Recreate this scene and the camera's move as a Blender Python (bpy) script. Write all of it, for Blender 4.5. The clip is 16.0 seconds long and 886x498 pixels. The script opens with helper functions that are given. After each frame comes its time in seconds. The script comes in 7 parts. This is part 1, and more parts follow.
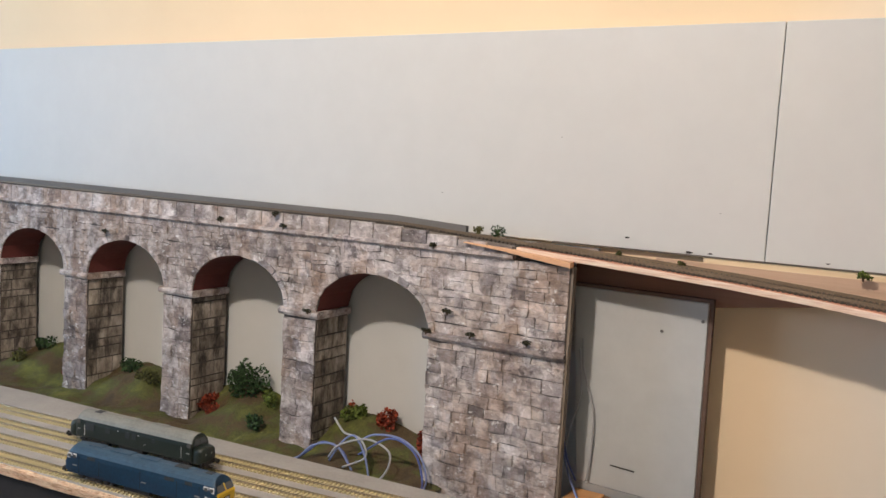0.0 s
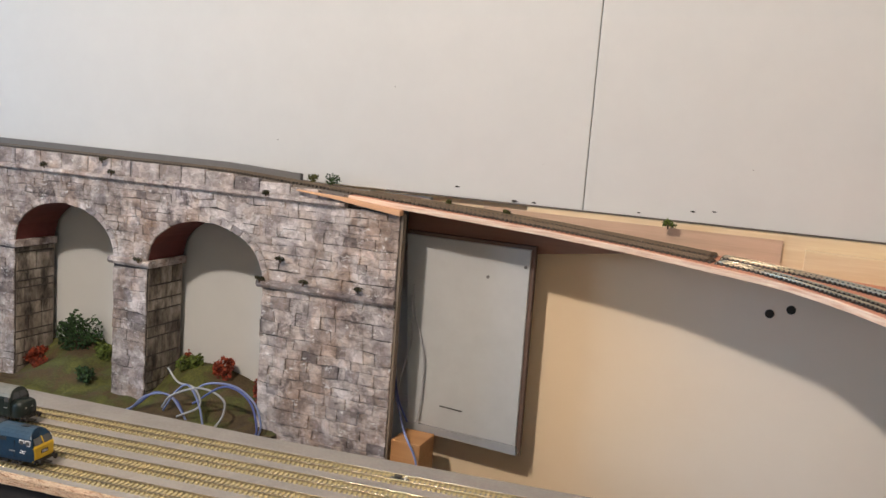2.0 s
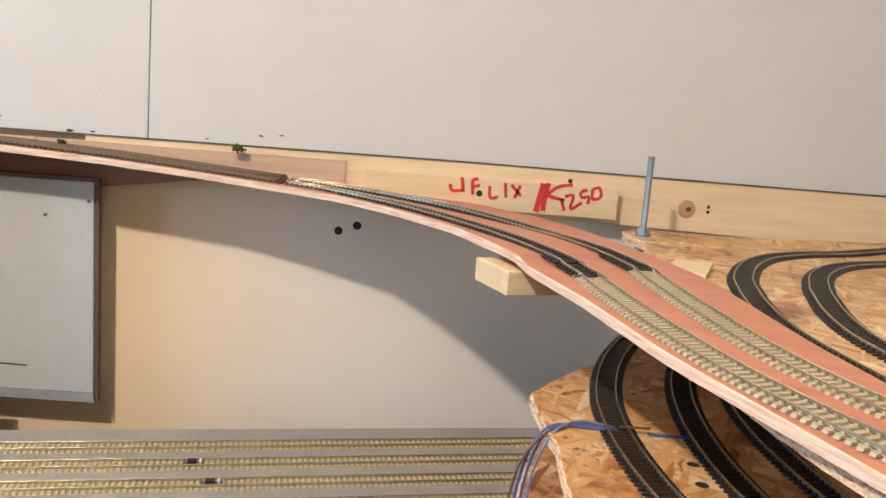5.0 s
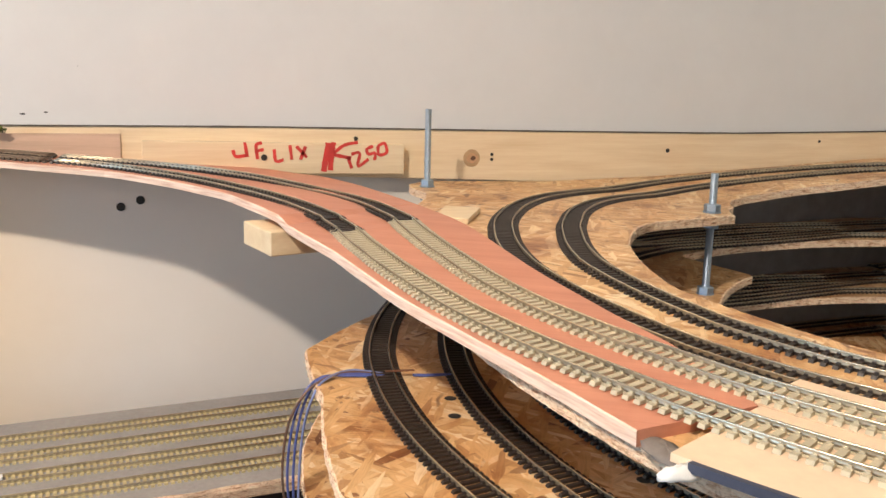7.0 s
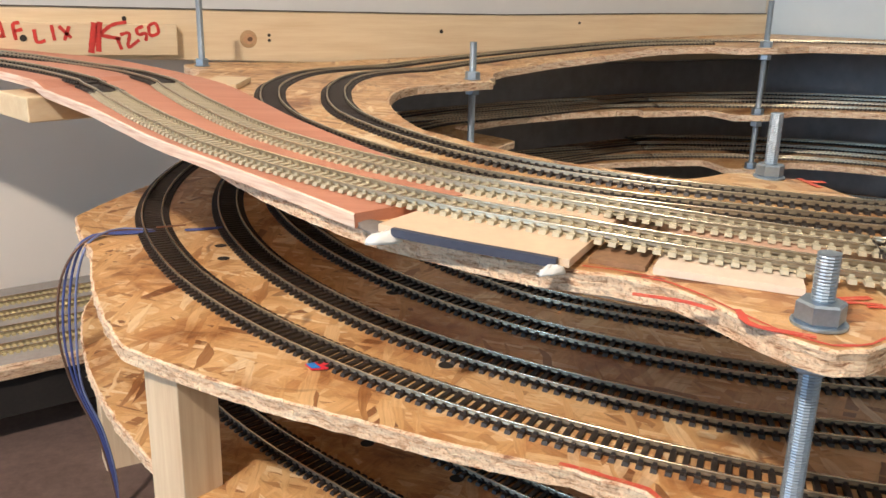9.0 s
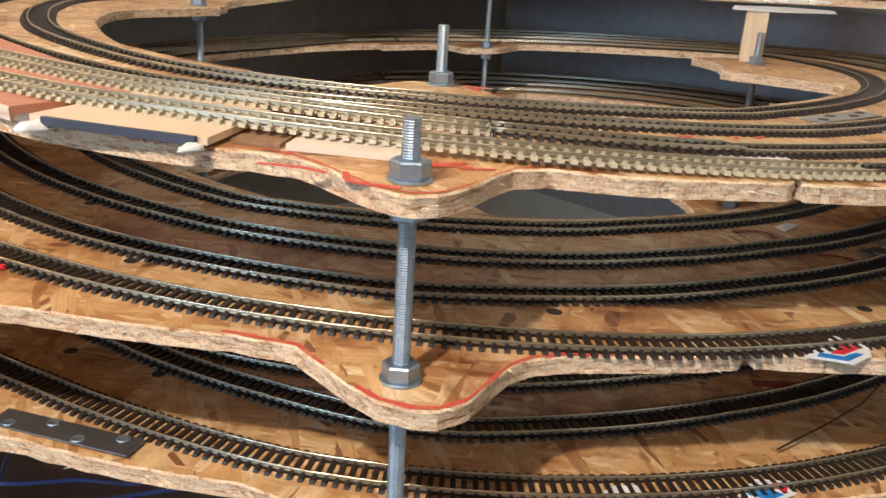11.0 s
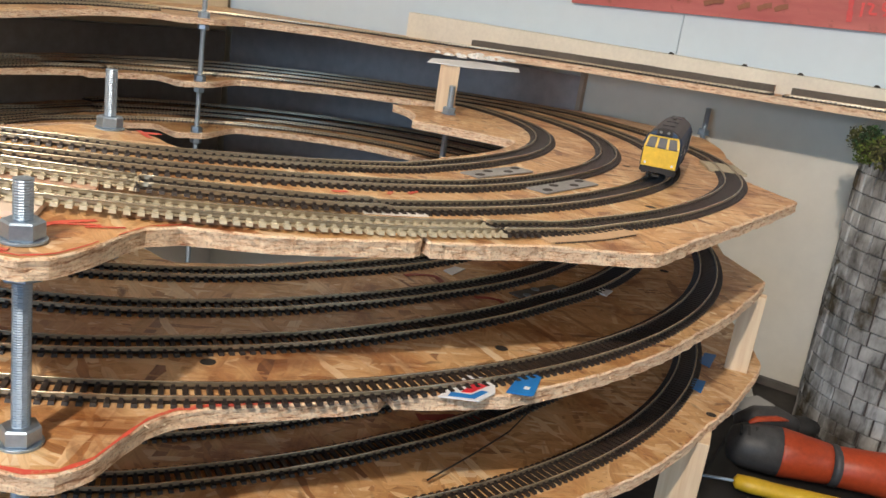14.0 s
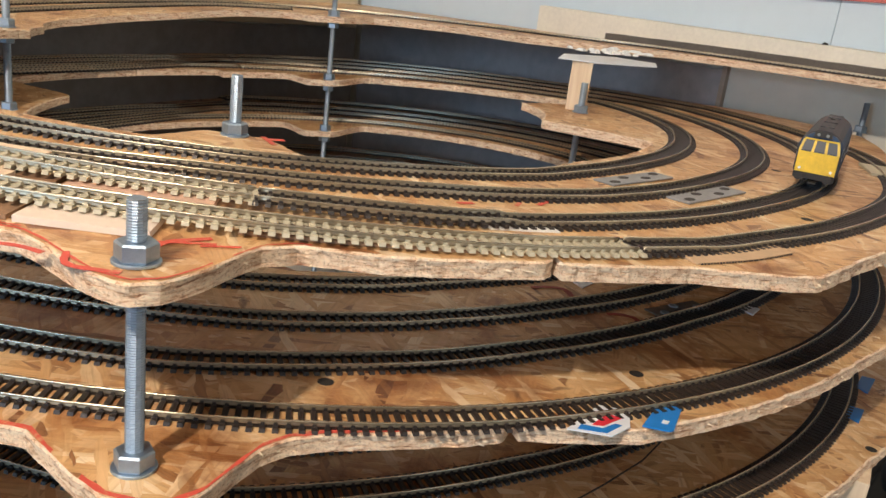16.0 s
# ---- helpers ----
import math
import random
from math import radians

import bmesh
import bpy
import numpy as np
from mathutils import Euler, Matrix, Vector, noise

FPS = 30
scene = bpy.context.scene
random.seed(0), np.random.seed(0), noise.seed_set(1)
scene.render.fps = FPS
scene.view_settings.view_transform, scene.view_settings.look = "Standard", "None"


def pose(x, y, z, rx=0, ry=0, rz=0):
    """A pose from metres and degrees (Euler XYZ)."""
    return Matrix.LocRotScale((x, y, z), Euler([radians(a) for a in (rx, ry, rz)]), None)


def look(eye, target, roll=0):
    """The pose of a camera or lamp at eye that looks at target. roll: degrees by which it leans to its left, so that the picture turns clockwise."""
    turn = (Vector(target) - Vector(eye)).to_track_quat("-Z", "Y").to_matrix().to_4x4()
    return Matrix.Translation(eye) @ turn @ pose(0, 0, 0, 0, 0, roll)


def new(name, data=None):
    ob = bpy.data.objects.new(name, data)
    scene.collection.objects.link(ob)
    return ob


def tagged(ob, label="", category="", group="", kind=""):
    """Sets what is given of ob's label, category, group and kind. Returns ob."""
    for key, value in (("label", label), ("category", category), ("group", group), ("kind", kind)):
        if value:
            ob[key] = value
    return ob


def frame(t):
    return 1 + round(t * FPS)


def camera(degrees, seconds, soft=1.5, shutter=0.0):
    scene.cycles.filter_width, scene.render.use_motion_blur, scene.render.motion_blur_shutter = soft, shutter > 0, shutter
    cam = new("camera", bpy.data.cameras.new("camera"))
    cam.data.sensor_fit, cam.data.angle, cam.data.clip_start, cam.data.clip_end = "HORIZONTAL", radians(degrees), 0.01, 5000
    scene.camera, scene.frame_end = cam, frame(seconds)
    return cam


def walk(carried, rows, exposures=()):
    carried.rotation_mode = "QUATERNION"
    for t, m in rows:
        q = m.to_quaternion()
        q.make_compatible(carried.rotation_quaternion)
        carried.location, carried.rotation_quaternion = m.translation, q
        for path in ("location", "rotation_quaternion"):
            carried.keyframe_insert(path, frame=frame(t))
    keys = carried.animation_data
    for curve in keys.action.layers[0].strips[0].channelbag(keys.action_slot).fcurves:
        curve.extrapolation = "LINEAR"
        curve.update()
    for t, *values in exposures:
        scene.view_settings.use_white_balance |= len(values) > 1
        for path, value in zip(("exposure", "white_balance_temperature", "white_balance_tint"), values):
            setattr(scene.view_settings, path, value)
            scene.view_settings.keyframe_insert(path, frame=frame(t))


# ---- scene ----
cam = camera(54.8, 16.0)
PATH = [
    (0, (0.03, 0.031, 1.647), (-0.974, 1.751, 1.463), 3.3),
    (0.5, (0.043, 0.033, 1.648), (-0.919, 1.772, 1.422), 4.0),
    (1, (0.06, 0.04, 1.645), (-0.843, 1.808, 1.401), 3.8),
    (1.5, (0.073, 0.041, 1.649), (-0.756, 1.843, 1.391), 4.2),
    (2, (0.1, 0.044, 1.647), (-0.621, 1.889, 1.371), 4.4),
    (2.5, (0.117, 0.029, 1.653), (-0.463, 1.921, 1.37), 4.5),
    (3, (0.132, 0.024, 1.653), (-0.319, 1.953, 1.373), 4.8),
    (3.5, (0.108, 0.034, 1.651), (-0.18, 1.991, 1.358), 5.3),
    (4, (0.081, 0.042, 1.635), (0.041, 2.015, 1.31), 4.7),
    (4.2, (0.08, 0.039, 1.622), (0.109, 2.013, 1.3), 4.5),
    (6.3, (0.179, 0.04, 1.61), (0.638, 1.952, 1.245), 2.8),
    (6.5, (0.179, 0.021, 1.619), (0.669, 1.924, 1.243), 1.9),
    (7, (0.203, 0.003, 1.614), (0.783, 1.877, 1.222), 1.3),
    (7.5, (0.22, -0.019, 1.601), (0.896, 1.812, 1.166), 1.1),
    (8, (0.224, -0.038, 1.585), (0.998, 1.739, 1.091), 1.2),
    (8.2, (0.222, -0.049, 1.581), (1.037, 1.703, 1.066), 1.3),
    (10.3, (0.223, -0.161, 1.541), (1.413, 1.31, 0.892), 2.4),
    (10.5, (0.232, -0.173, 1.54), (1.465, 1.261, 0.888), 2.8),
    (11, (0.255, -0.199, 1.541), (1.582, 1.14, 0.875), 3.5),
    (11.5, (0.269, -0.223, 1.544), (1.688, 1.023, 0.885), 4.2),
    (12, (0.276, -0.239, 1.549), (1.787, 0.905, 0.912), 5.3),
    (12.5, (0.276, -0.24, 1.558), (1.871, 0.803, 0.948), 6.8),
    (13, (0.276, -0.247, 1.568), (1.934, 0.711, 0.993), 8.0),
    (13.5, (0.282, -0.253, 1.569), (1.965, 0.671, 1.009), 8.4),
    (14, (0.283, -0.266, 1.575), (1.98, 0.639, 1.026), 8.7),
    (14.5, (0.285, -0.269, 1.578), (1.98, 0.644, 1.037), 9.0),
    (15, (0.286, -0.267, 1.578), (1.962, 0.673, 1.023), 8.8),
    (15.5, (0.299, -0.256, 1.575), (1.913, 0.78, 1.01), 7.3),
    (16, (0.323, -0.236, 1.58), (1.852, 0.902, 0.974), 7.2),
]
U = 0.78  # metres for one unit of the plan below
walk(cam, [(t, look(Vector(eye) * U, Vector(target) * U, roll)) for t, eye, target, roll in PATH],
     [(0, -0.30), (1.0, -0.29), (2.5, -0.20), (4.2, -0.09), (6.3, 0.14), (7.5, 0.14), (10.3, 0.06), (16, 0.06)])

# ---- world, lamps ----
world = bpy.data.worlds.new("sky")
scene.world = world
world.use_nodes = True
wn = world.node_tree.nodes
sky = wn.new("ShaderNodeTexSky")
sky.sky_type, sky.sun_disc = "NISHITA", False
sky.sun_elevation, sky.sun_rotation = radians(35), radians(200)
world.node_tree.links.new(sky.outputs[0], wn["Background"].inputs[0])
wn["Background"].inputs[1].default_value = 0.1


def scaled(m):
    """A pose of the plan, in metres."""
    m = m.copy()
    m.translation = m.translation * U
    return m


def lamp(name, kind, m, power, colour, size, size_y=None):
    data = bpy.data.lights.new(name, kind)
    data.energy, data.color = power * U * U, colour
    if kind == "AREA":
        data.shape, data.size, data.size_y = "RECTANGLE", size * U, (size_y or size) * U
    else:
        data.shadow_soft_size = size * U
    ob = new(name, data)
    ob.matrix_world = scaled(m)
    return ob


lamp("ceiling_bulb_light", "POINT", pose(-0.8, -0.3, 3.0), 168, (1.0, 0.885, 0.775), 0.05)
lamp("window_light", "AREA", look((-4.2, -0.25, 1.9), (-0.6, 0.8, 1.4)), 76, (0.42, 0.68, 1.0), 1.4, 1.3)
# weak fill from behind, added without a known window there
lamp("rear_window_light", "AREA", look((0.95, -2.9, 1.9), (0.6, 0.6, 1.3)), 3, (0.60, 0.80, 1.0), 1.2, 1.3)


# ---- small mesh tools ----
class Mesh:
    """Collects corners and faces of one mesh."""

    def __init__(self):
        self.v, self.f, self.m = [], [], []

    def face(self, idx, mat=0):
        self.f.append(tuple(idx))
        self.m.append(mat)

    def box(self, c, s, m=None, mat=0, taper=1.0):
        n = len(self.v)
        x, y, z = (k / 2 for k in s)
        pts = [(-x, -y, -z), (x, -y, -z), (x, y, -z), (-x, y, -z),
               (-x * taper, -y * taper, z), (x * taper, -y * taper, z), (x * taper, y * taper, z), (-x * taper, y * taper, z)]
        for p in pts:
            q = Vector(p)
            if m is not None:
                q = m @ q
            self.v.append((q[0] + c[0], q[1] + c[1], q[2] + c[2]))
        for f in ((0, 3, 2, 1), (4, 5, 6, 7), (0, 1, 5, 4), (1, 2, 6, 5), (2, 3, 7, 6), (3, 0, 4, 7)):
            self.face([n + k for k in f], mat)
        return self

    def loft(self, rings, mats=None, cap=(True, True), closed=True):
        """Skins rings of equal count; mats gives a slot for each side strip."""
        n, k = len(self.v), len(rings[0])
        for r in rings:
            self.v.extend(tuple(p) for p in r)
        for a in range(len(rings) - 1):
            for b in range(k if closed else k - 1):
                c = (b + 1) % k
                self.face((n + a * k + b, n + a * k + c, n + (a + 1) * k + c, n + (a + 1) * k + b), mats[b] if mats else 0)
        if cap[0]:
            self.face([n + b for b in reversed(range(k))])
        if cap[1]:
            self.face([n + (len(rings) - 1) * k + b for b in range(k)])
        return self

    def tube(self, path, r, sides=8, caps=True):
        rings = []
        path = [Vector(p) for p in path]
        for i, p in enumerate(path):
            t = (path[min(i + 1, len(path) - 1)] - path[max(i - 1, 0)]).normalized()
            a = t.cross(Vector((0, 0, 1)))
            a = a.normalized() if a.length > 0.01 else Vector((1, 0, 0))
            b = t.cross(a).normalized()
            rr = r[i] if isinstance(r, (list, tuple)) else r
            rings.append([p + (a * math.cos(u) + b * math.sin(u)) * rr for u in (2 * math.pi * k / sides for k in range(sides))])
        return self.loft(rings, cap=(caps, caps))

    def prism(self, poly, z0, z1, mat=0, side=0):
        n, k = len(self.v), len(poly)
        self.v.extend((p[0], p[1], z0) for p in poly)
        self.v.extend((p[0], p[1], z1) for p in poly)
        self.face([n + i for i in reversed(range(k))], mat)
        self.face([n + k + i for i in range(k)], mat)
        for i in range(k):
            j = (i + 1) % k
            self.face((n + i, n + j, n + k + j, n + k + i), side)
        return self

    def data(self, name, mats, smooth=False):
        me = bpy.data.meshes.new(name)
        me.from_pydata([(a * U, b * U, c * U) for a, b, c in self.v], [], self.f)
        for mt in (mats if isinstance(mats, (list, tuple)) else [mats]):
            me.materials.append(mt)
        me.polygons.foreach_set("material_index", self.m)
        if smooth:
            me.polygons.foreach_set("use_smooth", [True] * len(self.f))
        me.update()
        return me


def part(name, mesh, mats, parent, label="", smooth=False):
    ob = new(name, mesh.data(name, mats, smooth))
    ob.parent = parent
    if label:
        ob["label"] = label
    return ob


def thing(name, label, category, group="", kind="", at=None):
    ob = new(name)
    ob.empty_display_size = 0.02
    if at is not None:
        ob.matrix_world = scaled(at)
    return tagged(ob, label, category, group, kind)


def solid(name, mesh, mats, label, category, group="", kind="", smooth=False):
    return tagged(new(name, mesh.data(name, mats, smooth)), label, category, group, kind)


def bevelled(ob, width, segments=2, angle=40):
    m = ob.modifiers.new("bevel", "BEVEL")
    m.width, m.segments, m.limit_method, m.angle_limit = width * U, segments, "ANGLE", radians(angle)
    return ob


# ---- materials ----
def node_mat(name, build, rough=0.6, metal=0.0, coat=0.0):
    mt = bpy.data.materials.new(name)
    mt.use_nodes = True
    nt = mt.node_tree
    bsdf = nt.nodes["Principled BSDF"]
    bsdf.inputs["Roughness"].default_value, bsdf.inputs["Metallic"].default_value = rough, metal
    bsdf.inputs["Coat Weight"].default_value = coat
    build(nt, bsdf)
    return mt


def N(nt, kind, **kw):
    n = nt.nodes.new(kind)
    for k, v in kw.items():
        if k in n.inputs:
            n.inputs[k].default_value = v
    return n


def stretched(nt, vec, scale, rot):
    """Turns a vector first and then stretches it along its own axes."""
    turn = nt.nodes.new("ShaderNodeMapping")
    turn.inputs["Rotation"].default_value = rot
    nt.links.new(vec, turn.inputs["Vector"])
    mp = nt.nodes.new("ShaderNodeMapping")
    mp.inputs["Scale"].default_value = scale
    nt.links.new(turn.outputs["Vector"], mp.inputs["Vector"])
    return mp.outputs["Vector"]


def coords(nt, scale=(1, 1, 1), rot=(0, 0, 0)):
    tc = nt.nodes.new("ShaderNodeTexCoord")
    return stretched(nt, tc.outputs["Object"], [k / U for k in scale], rot)


def ramp(nt, fac, stops):
    r = nt.nodes.new("ShaderNodeValToRGB")
    e = r.color_ramp.elements
    while len(e) < len(stops):
        e.new(0.5)
    for el, (p, c) in zip(e, stops):
        el.position, el.color = p, (*c, 1)
    nt.links.new(fac, r.inputs[0])
    return r.outputs[0]


def mix(nt, a, b, fac, mode="MIX"):
    m = nt.nodes.new("ShaderNodeMix")
    m.data_type, m.blend_type = "RGBA", mode
    for sock, val in ((m.inputs["Factor"], fac), (m.inputs["A"], a), (m.inputs["B"], b)):
        if isinstance(val, (int, float)):
            sock.default_value = val
        elif isinstance(val, tuple):
            sock.default_value = (*val, 1)
        else:
            nt.links.new(val, sock)
    return m.outputs["Result"]


def bump(nt, bsdf, height, strength, dist=0.001):
    b = nt.nodes.new("ShaderNodeBump")
    b.inputs["Strength"].default_value, b.inputs["Distance"].default_value = strength, dist * U
    nt.links.new(height, b.inputs["Height"])
    nt.links.new(b.outputs[0], bsdf.inputs["Normal"])


def noise_tex(nt, vec, scale, detail=4.0, rough=0.6):
    n = N(nt, "ShaderNodeTexNoise", Scale=scale, Detail=detail, Roughness=rough)
    nt.links.new(vec, n.inputs["Vector"])
    return n.outputs["Fac"]


def plain(name, colour, rough=0.5, metal=0.0, vary=0.25, scale=60.0, bumps=0.0, coat=0.0):
    """Paint, plastic or metal with grime at two scales."""
    def build(nt, bsdf):
        v = coords(nt)
        big, fine = noise_tex(nt, v, scale * 0.2, 5), noise_tex(nt, v, scale * 3, 3)
        dark = tuple(c * (1 - vary) for c in colour)
        light = tuple(min(1, c * (1 + vary * 0.6)) for c in colour)
        c = mix(nt, ramp(nt, big, [(0.3, dark), (0.7, light)]), ramp(nt, fine, [(0.3, dark), (0.7, light)]), 0.4)
        nt.links.new(c, bsdf.inputs["Base Color"])
        if bumps:
            bump(nt, bsdf, fine, bumps, 0.0005)
    return node_mat(name, build, rough, metal, coat)


def warped(nt, scale, rot, amount, freq):
    """Object coordinates bent by noise and stretched along one direction."""
    base = coords(nt)
    nz = N(nt, "ShaderNodeTexNoise", Scale=freq, Detail=2.0)
    nt.links.new(base, nz.inputs["Vector"])
    bend = nt.nodes.new("ShaderNodeVectorMath")
    bend.operation = "MULTIPLY_ADD"
    nt.links.new(nz.outputs["Color"], bend.inputs[0])
    bend.inputs[1].default_value = (amount, amount, amount)
    nt.links.new(base, bend.inputs[2])
    return stretched(nt, bend.outputs[0], scale, (0, 0, rot))


def osb_build(nt, bsdf):
    """Strand board: wispy strands of many directions over one another, brown patches and bark slivers."""
    base = coords(nt)
    tones = [(0.0, (0.25, 0.105, 0.042)), (0.05, (0.44, 0.22, 0.085)), (0.14, (0.58, 0.325, 0.135)), (0.4, (0.67, 0.402, 0.178)), (0.7, (0.73, 0.475, 0.23)), (0.88, (0.80, 0.59, 0.335)), (1.0, (0.88, 0.71, 0.48))]
    c = h = None
    for k, (rot, sx, sy, gate) in enumerate(((0.35, 16, 100, 0), (1.42, 20, 122, 0.40), (2.65, 15, 96, 0.46), (0.85, 27, 165, 0.58), (2.05, 16, 130, 0.70))):
        v = warped(nt, (sx, sy, 60), rot, 0.010, 10.0 + 4 * k)
        vo = N(nt, "ShaderNodeTexVoronoi", Scale=1.0, Randomness=1.0)
        nt.links.new(v, vo.inputs["Vector"])
        sp = nt.nodes.new("ShaderNodeSeparateColor")
        nt.links.new(vo.outputs["Color"], sp.inputs[0])
        grain = noise_tex(nt, warped(nt, (sx * 1.2, sy * 4, 60), rot, 0.008, 22.0), 1.0, 4, 0.65)
        lc = mix(nt, ramp(nt, sp.outputs[0], tones), ramp(nt, grain, [(0.30, (0.62, 0.51, 0.42)), (0.50, (1, 1, 1)), (0.75, (1.10, 1.12, 1.15))]), 0.6, "MULTIPLY")
        lh = mix(nt, sp.outputs[2], grain, 0.5)
        if c is None:
            c, h = lc, lh
        else:
            f = ramp(nt, sp.outputs[1], [(gate, (0, 0, 0)), (gate + 0.12, (1, 1, 1))])
            c, h = mix(nt, c, lc, f), mix(nt, h, lh, f)
    stain = noise_tex(nt, warped(nt, (1, 1, 1), 0, 0.06, 9.0), 9.0, 6, 0.65)
    c = mix(nt, c, ramp(nt, stain, [(0.33, (0.42, 0.25, 0.15)), (0.43, (0.80, 0.67, 0.57)), (0.50, (0.96, 0.93, 0.90)), (0.62, (1.07, 1.06, 1.05))]), 0.95, "MULTIPLY")
    for rot, sx, sy, lim in ((0.6, 20, 130, 0.92), (2.2, 18, 110, 0.94)):
        chips = N(nt, "ShaderNodeTexVoronoi", Scale=1.0)
        nt.links.new(warped(nt, (sx, sy, 60), rot, 0.02, 30.0), chips.inputs["Vector"])
        sel = nt.nodes.new("ShaderNodeSeparateColor")
        nt.links.new(chips.outputs["Color"], sel.inputs[0])
        on = nt.nodes.new("ShaderNodeMath")
        on.operation = "MULTIPLY"
        nt.links.new(ramp(nt, chips.outputs["Distance"], [(0.16, (0.85, 0.85, 0.85)), (0.42, (0, 0, 0))]), on.inputs[0])
        nt.links.new(ramp(nt, sel.outputs[0], [(lim, (0, 0, 0)), (lim + 0.05, (1, 1, 1))]), on.inputs[1])
        c = mix(nt, c, (0.19, 0.075, 0.028), on.outputs[0])
    nt.links.new(c, bsdf.inputs["Base Color"])
    bump(nt, bsdf, h, 0.85, 0.0013)


osb = node_mat("strand_board", osb_build, 0.40)


def osb_edge_build(nt, bsdf):
    """Sawn edge: pale torn strand ends with dark gaps between the layers."""
    v = warped(nt, (60, 60, 420), 0, 0.0035, 70.0)
    a, b, f = noise_tex(nt, v, 1.0, 6, 0.72), noise_tex(nt, coords(nt, (45, 45, 110)), 1.0, 5, 0.65), noise_tex(nt, coords(nt), 520.0, 4, 0.7)
    c = ramp(nt, a, [(0.32, (0.24, 0.10, 0.05)), (0.39, (0.62, 0.36, 0.21)), (0.47, (0.88, 0.65, 0.44)), (0.62, (0.95, 0.80, 0.60))])
    c = mix(nt, c, ramp(nt, b, [(0.34, (0.64, 0.48, 0.39)), (0.44, (0.97, 0.94, 0.92)), (0.7, (1.05, 1.03, 1.02))]), 0.8, "MULTIPLY")
    c = mix(nt, c, ramp(nt, f, [(0.36, (0.46, 0.34, 0.28)), (0.46, (0.97, 0.95, 0.94)), (0.65, (1.07, 1.07, 1.07))]), 0.7, "MULTIPLY")
    nt.links.new(c, bsdf.inputs["Base Color"])
    bump(nt, bsdf, a, 0.9, 0.0030)


osb_edge = node_mat("strand_board_edge", osb_edge_build, 0.8)


def wood(name, light, dark, scale=1.0, rot=0.0, rough=0.55, ring=26.0):
    def build(nt, bsdf):
        v = coords(nt, (3 * scale, 40 * scale, 40 * scale), (0, 0, rot))
        a = noise_tex(nt, v, 1.6, 5, 0.6)
        fine = noise_tex(nt, coords(nt, (14 * scale, 420 * scale, 420 * scale), (0, 0, rot)), 1.0, 3)
        c = mix(nt, ramp(nt, a, [(0.3, dark), (0.65, light)]), ramp(nt, fine, [(0.3, dark), (0.7, light)]), 0.35)
        nt.links.new(c, bsdf.inputs["Base Color"])
        bump(nt, bsdf, fine, 0.12, 0.0006)
    return node_mat(name, build, rough)


pine = wood("pale_pine", (0.83, 0.68, 0.46), (0.70, 0.52, 0.31))
pine_y = wood("pale_pine_along_y", (0.80, 0.64, 0.43), (0.66, 0.48, 0.29), 1.0, radians(90))
pine_z = node_mat("pale_pine_upright", lambda nt, b: (
    nt.links.new(ramp(nt, noise_tex(nt, coords(nt, (70, 70, 4)), 1.5, 5), [(0.3, (0.66, 0.47, 0.29)), (0.65, (0.82, 0.66, 0.46))]), b.inputs["Base Color"])), 0.55)
ply_red = wood("red_faced_plywood", (0.62, 0.27, 0.17), (0.50, 0.19, 0.115), 0.7, 0.5, 0.5)
ply_edge = node_mat("plywood_edge", lambda nt, b: (
    nt.links.new(ramp(nt, noise_tex(nt, coords(nt, (18, 18, 330)), 1.0, 4), [(0.3, (0.62, 0.36, 0.25)), (0.5, (0.80, 0.60, 0.47)), (0.7, (0.88, 0.74, 0.62))]), b.inputs["Base Color"])), 0.7)
balsa = plain("balsa_sheet", (0.80, 0.60, 0.42), 0.6, vary=0.12, scale=40)
board_paint = plain("grey_white_backscene_board", (0.66, 0.655, 0.64), 0.6, vary=0.05, scale=6)


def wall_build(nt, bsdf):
    """Wall paint whose colour runs from peach-cream at the viaduct end to off-white."""
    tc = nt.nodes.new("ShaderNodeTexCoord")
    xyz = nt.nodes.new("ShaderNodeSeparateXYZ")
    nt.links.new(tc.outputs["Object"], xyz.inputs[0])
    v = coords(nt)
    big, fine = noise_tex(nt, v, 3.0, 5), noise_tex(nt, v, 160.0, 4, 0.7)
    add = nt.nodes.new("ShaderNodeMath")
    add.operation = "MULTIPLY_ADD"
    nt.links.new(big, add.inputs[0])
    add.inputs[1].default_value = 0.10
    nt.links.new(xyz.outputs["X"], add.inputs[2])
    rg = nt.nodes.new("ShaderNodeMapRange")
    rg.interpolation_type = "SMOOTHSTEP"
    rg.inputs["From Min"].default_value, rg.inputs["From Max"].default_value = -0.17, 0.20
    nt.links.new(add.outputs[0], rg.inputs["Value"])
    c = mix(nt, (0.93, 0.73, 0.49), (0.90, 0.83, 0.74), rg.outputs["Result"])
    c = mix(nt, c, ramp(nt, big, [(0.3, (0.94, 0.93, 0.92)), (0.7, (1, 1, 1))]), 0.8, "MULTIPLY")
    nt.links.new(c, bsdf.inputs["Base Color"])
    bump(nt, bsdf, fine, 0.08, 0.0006)


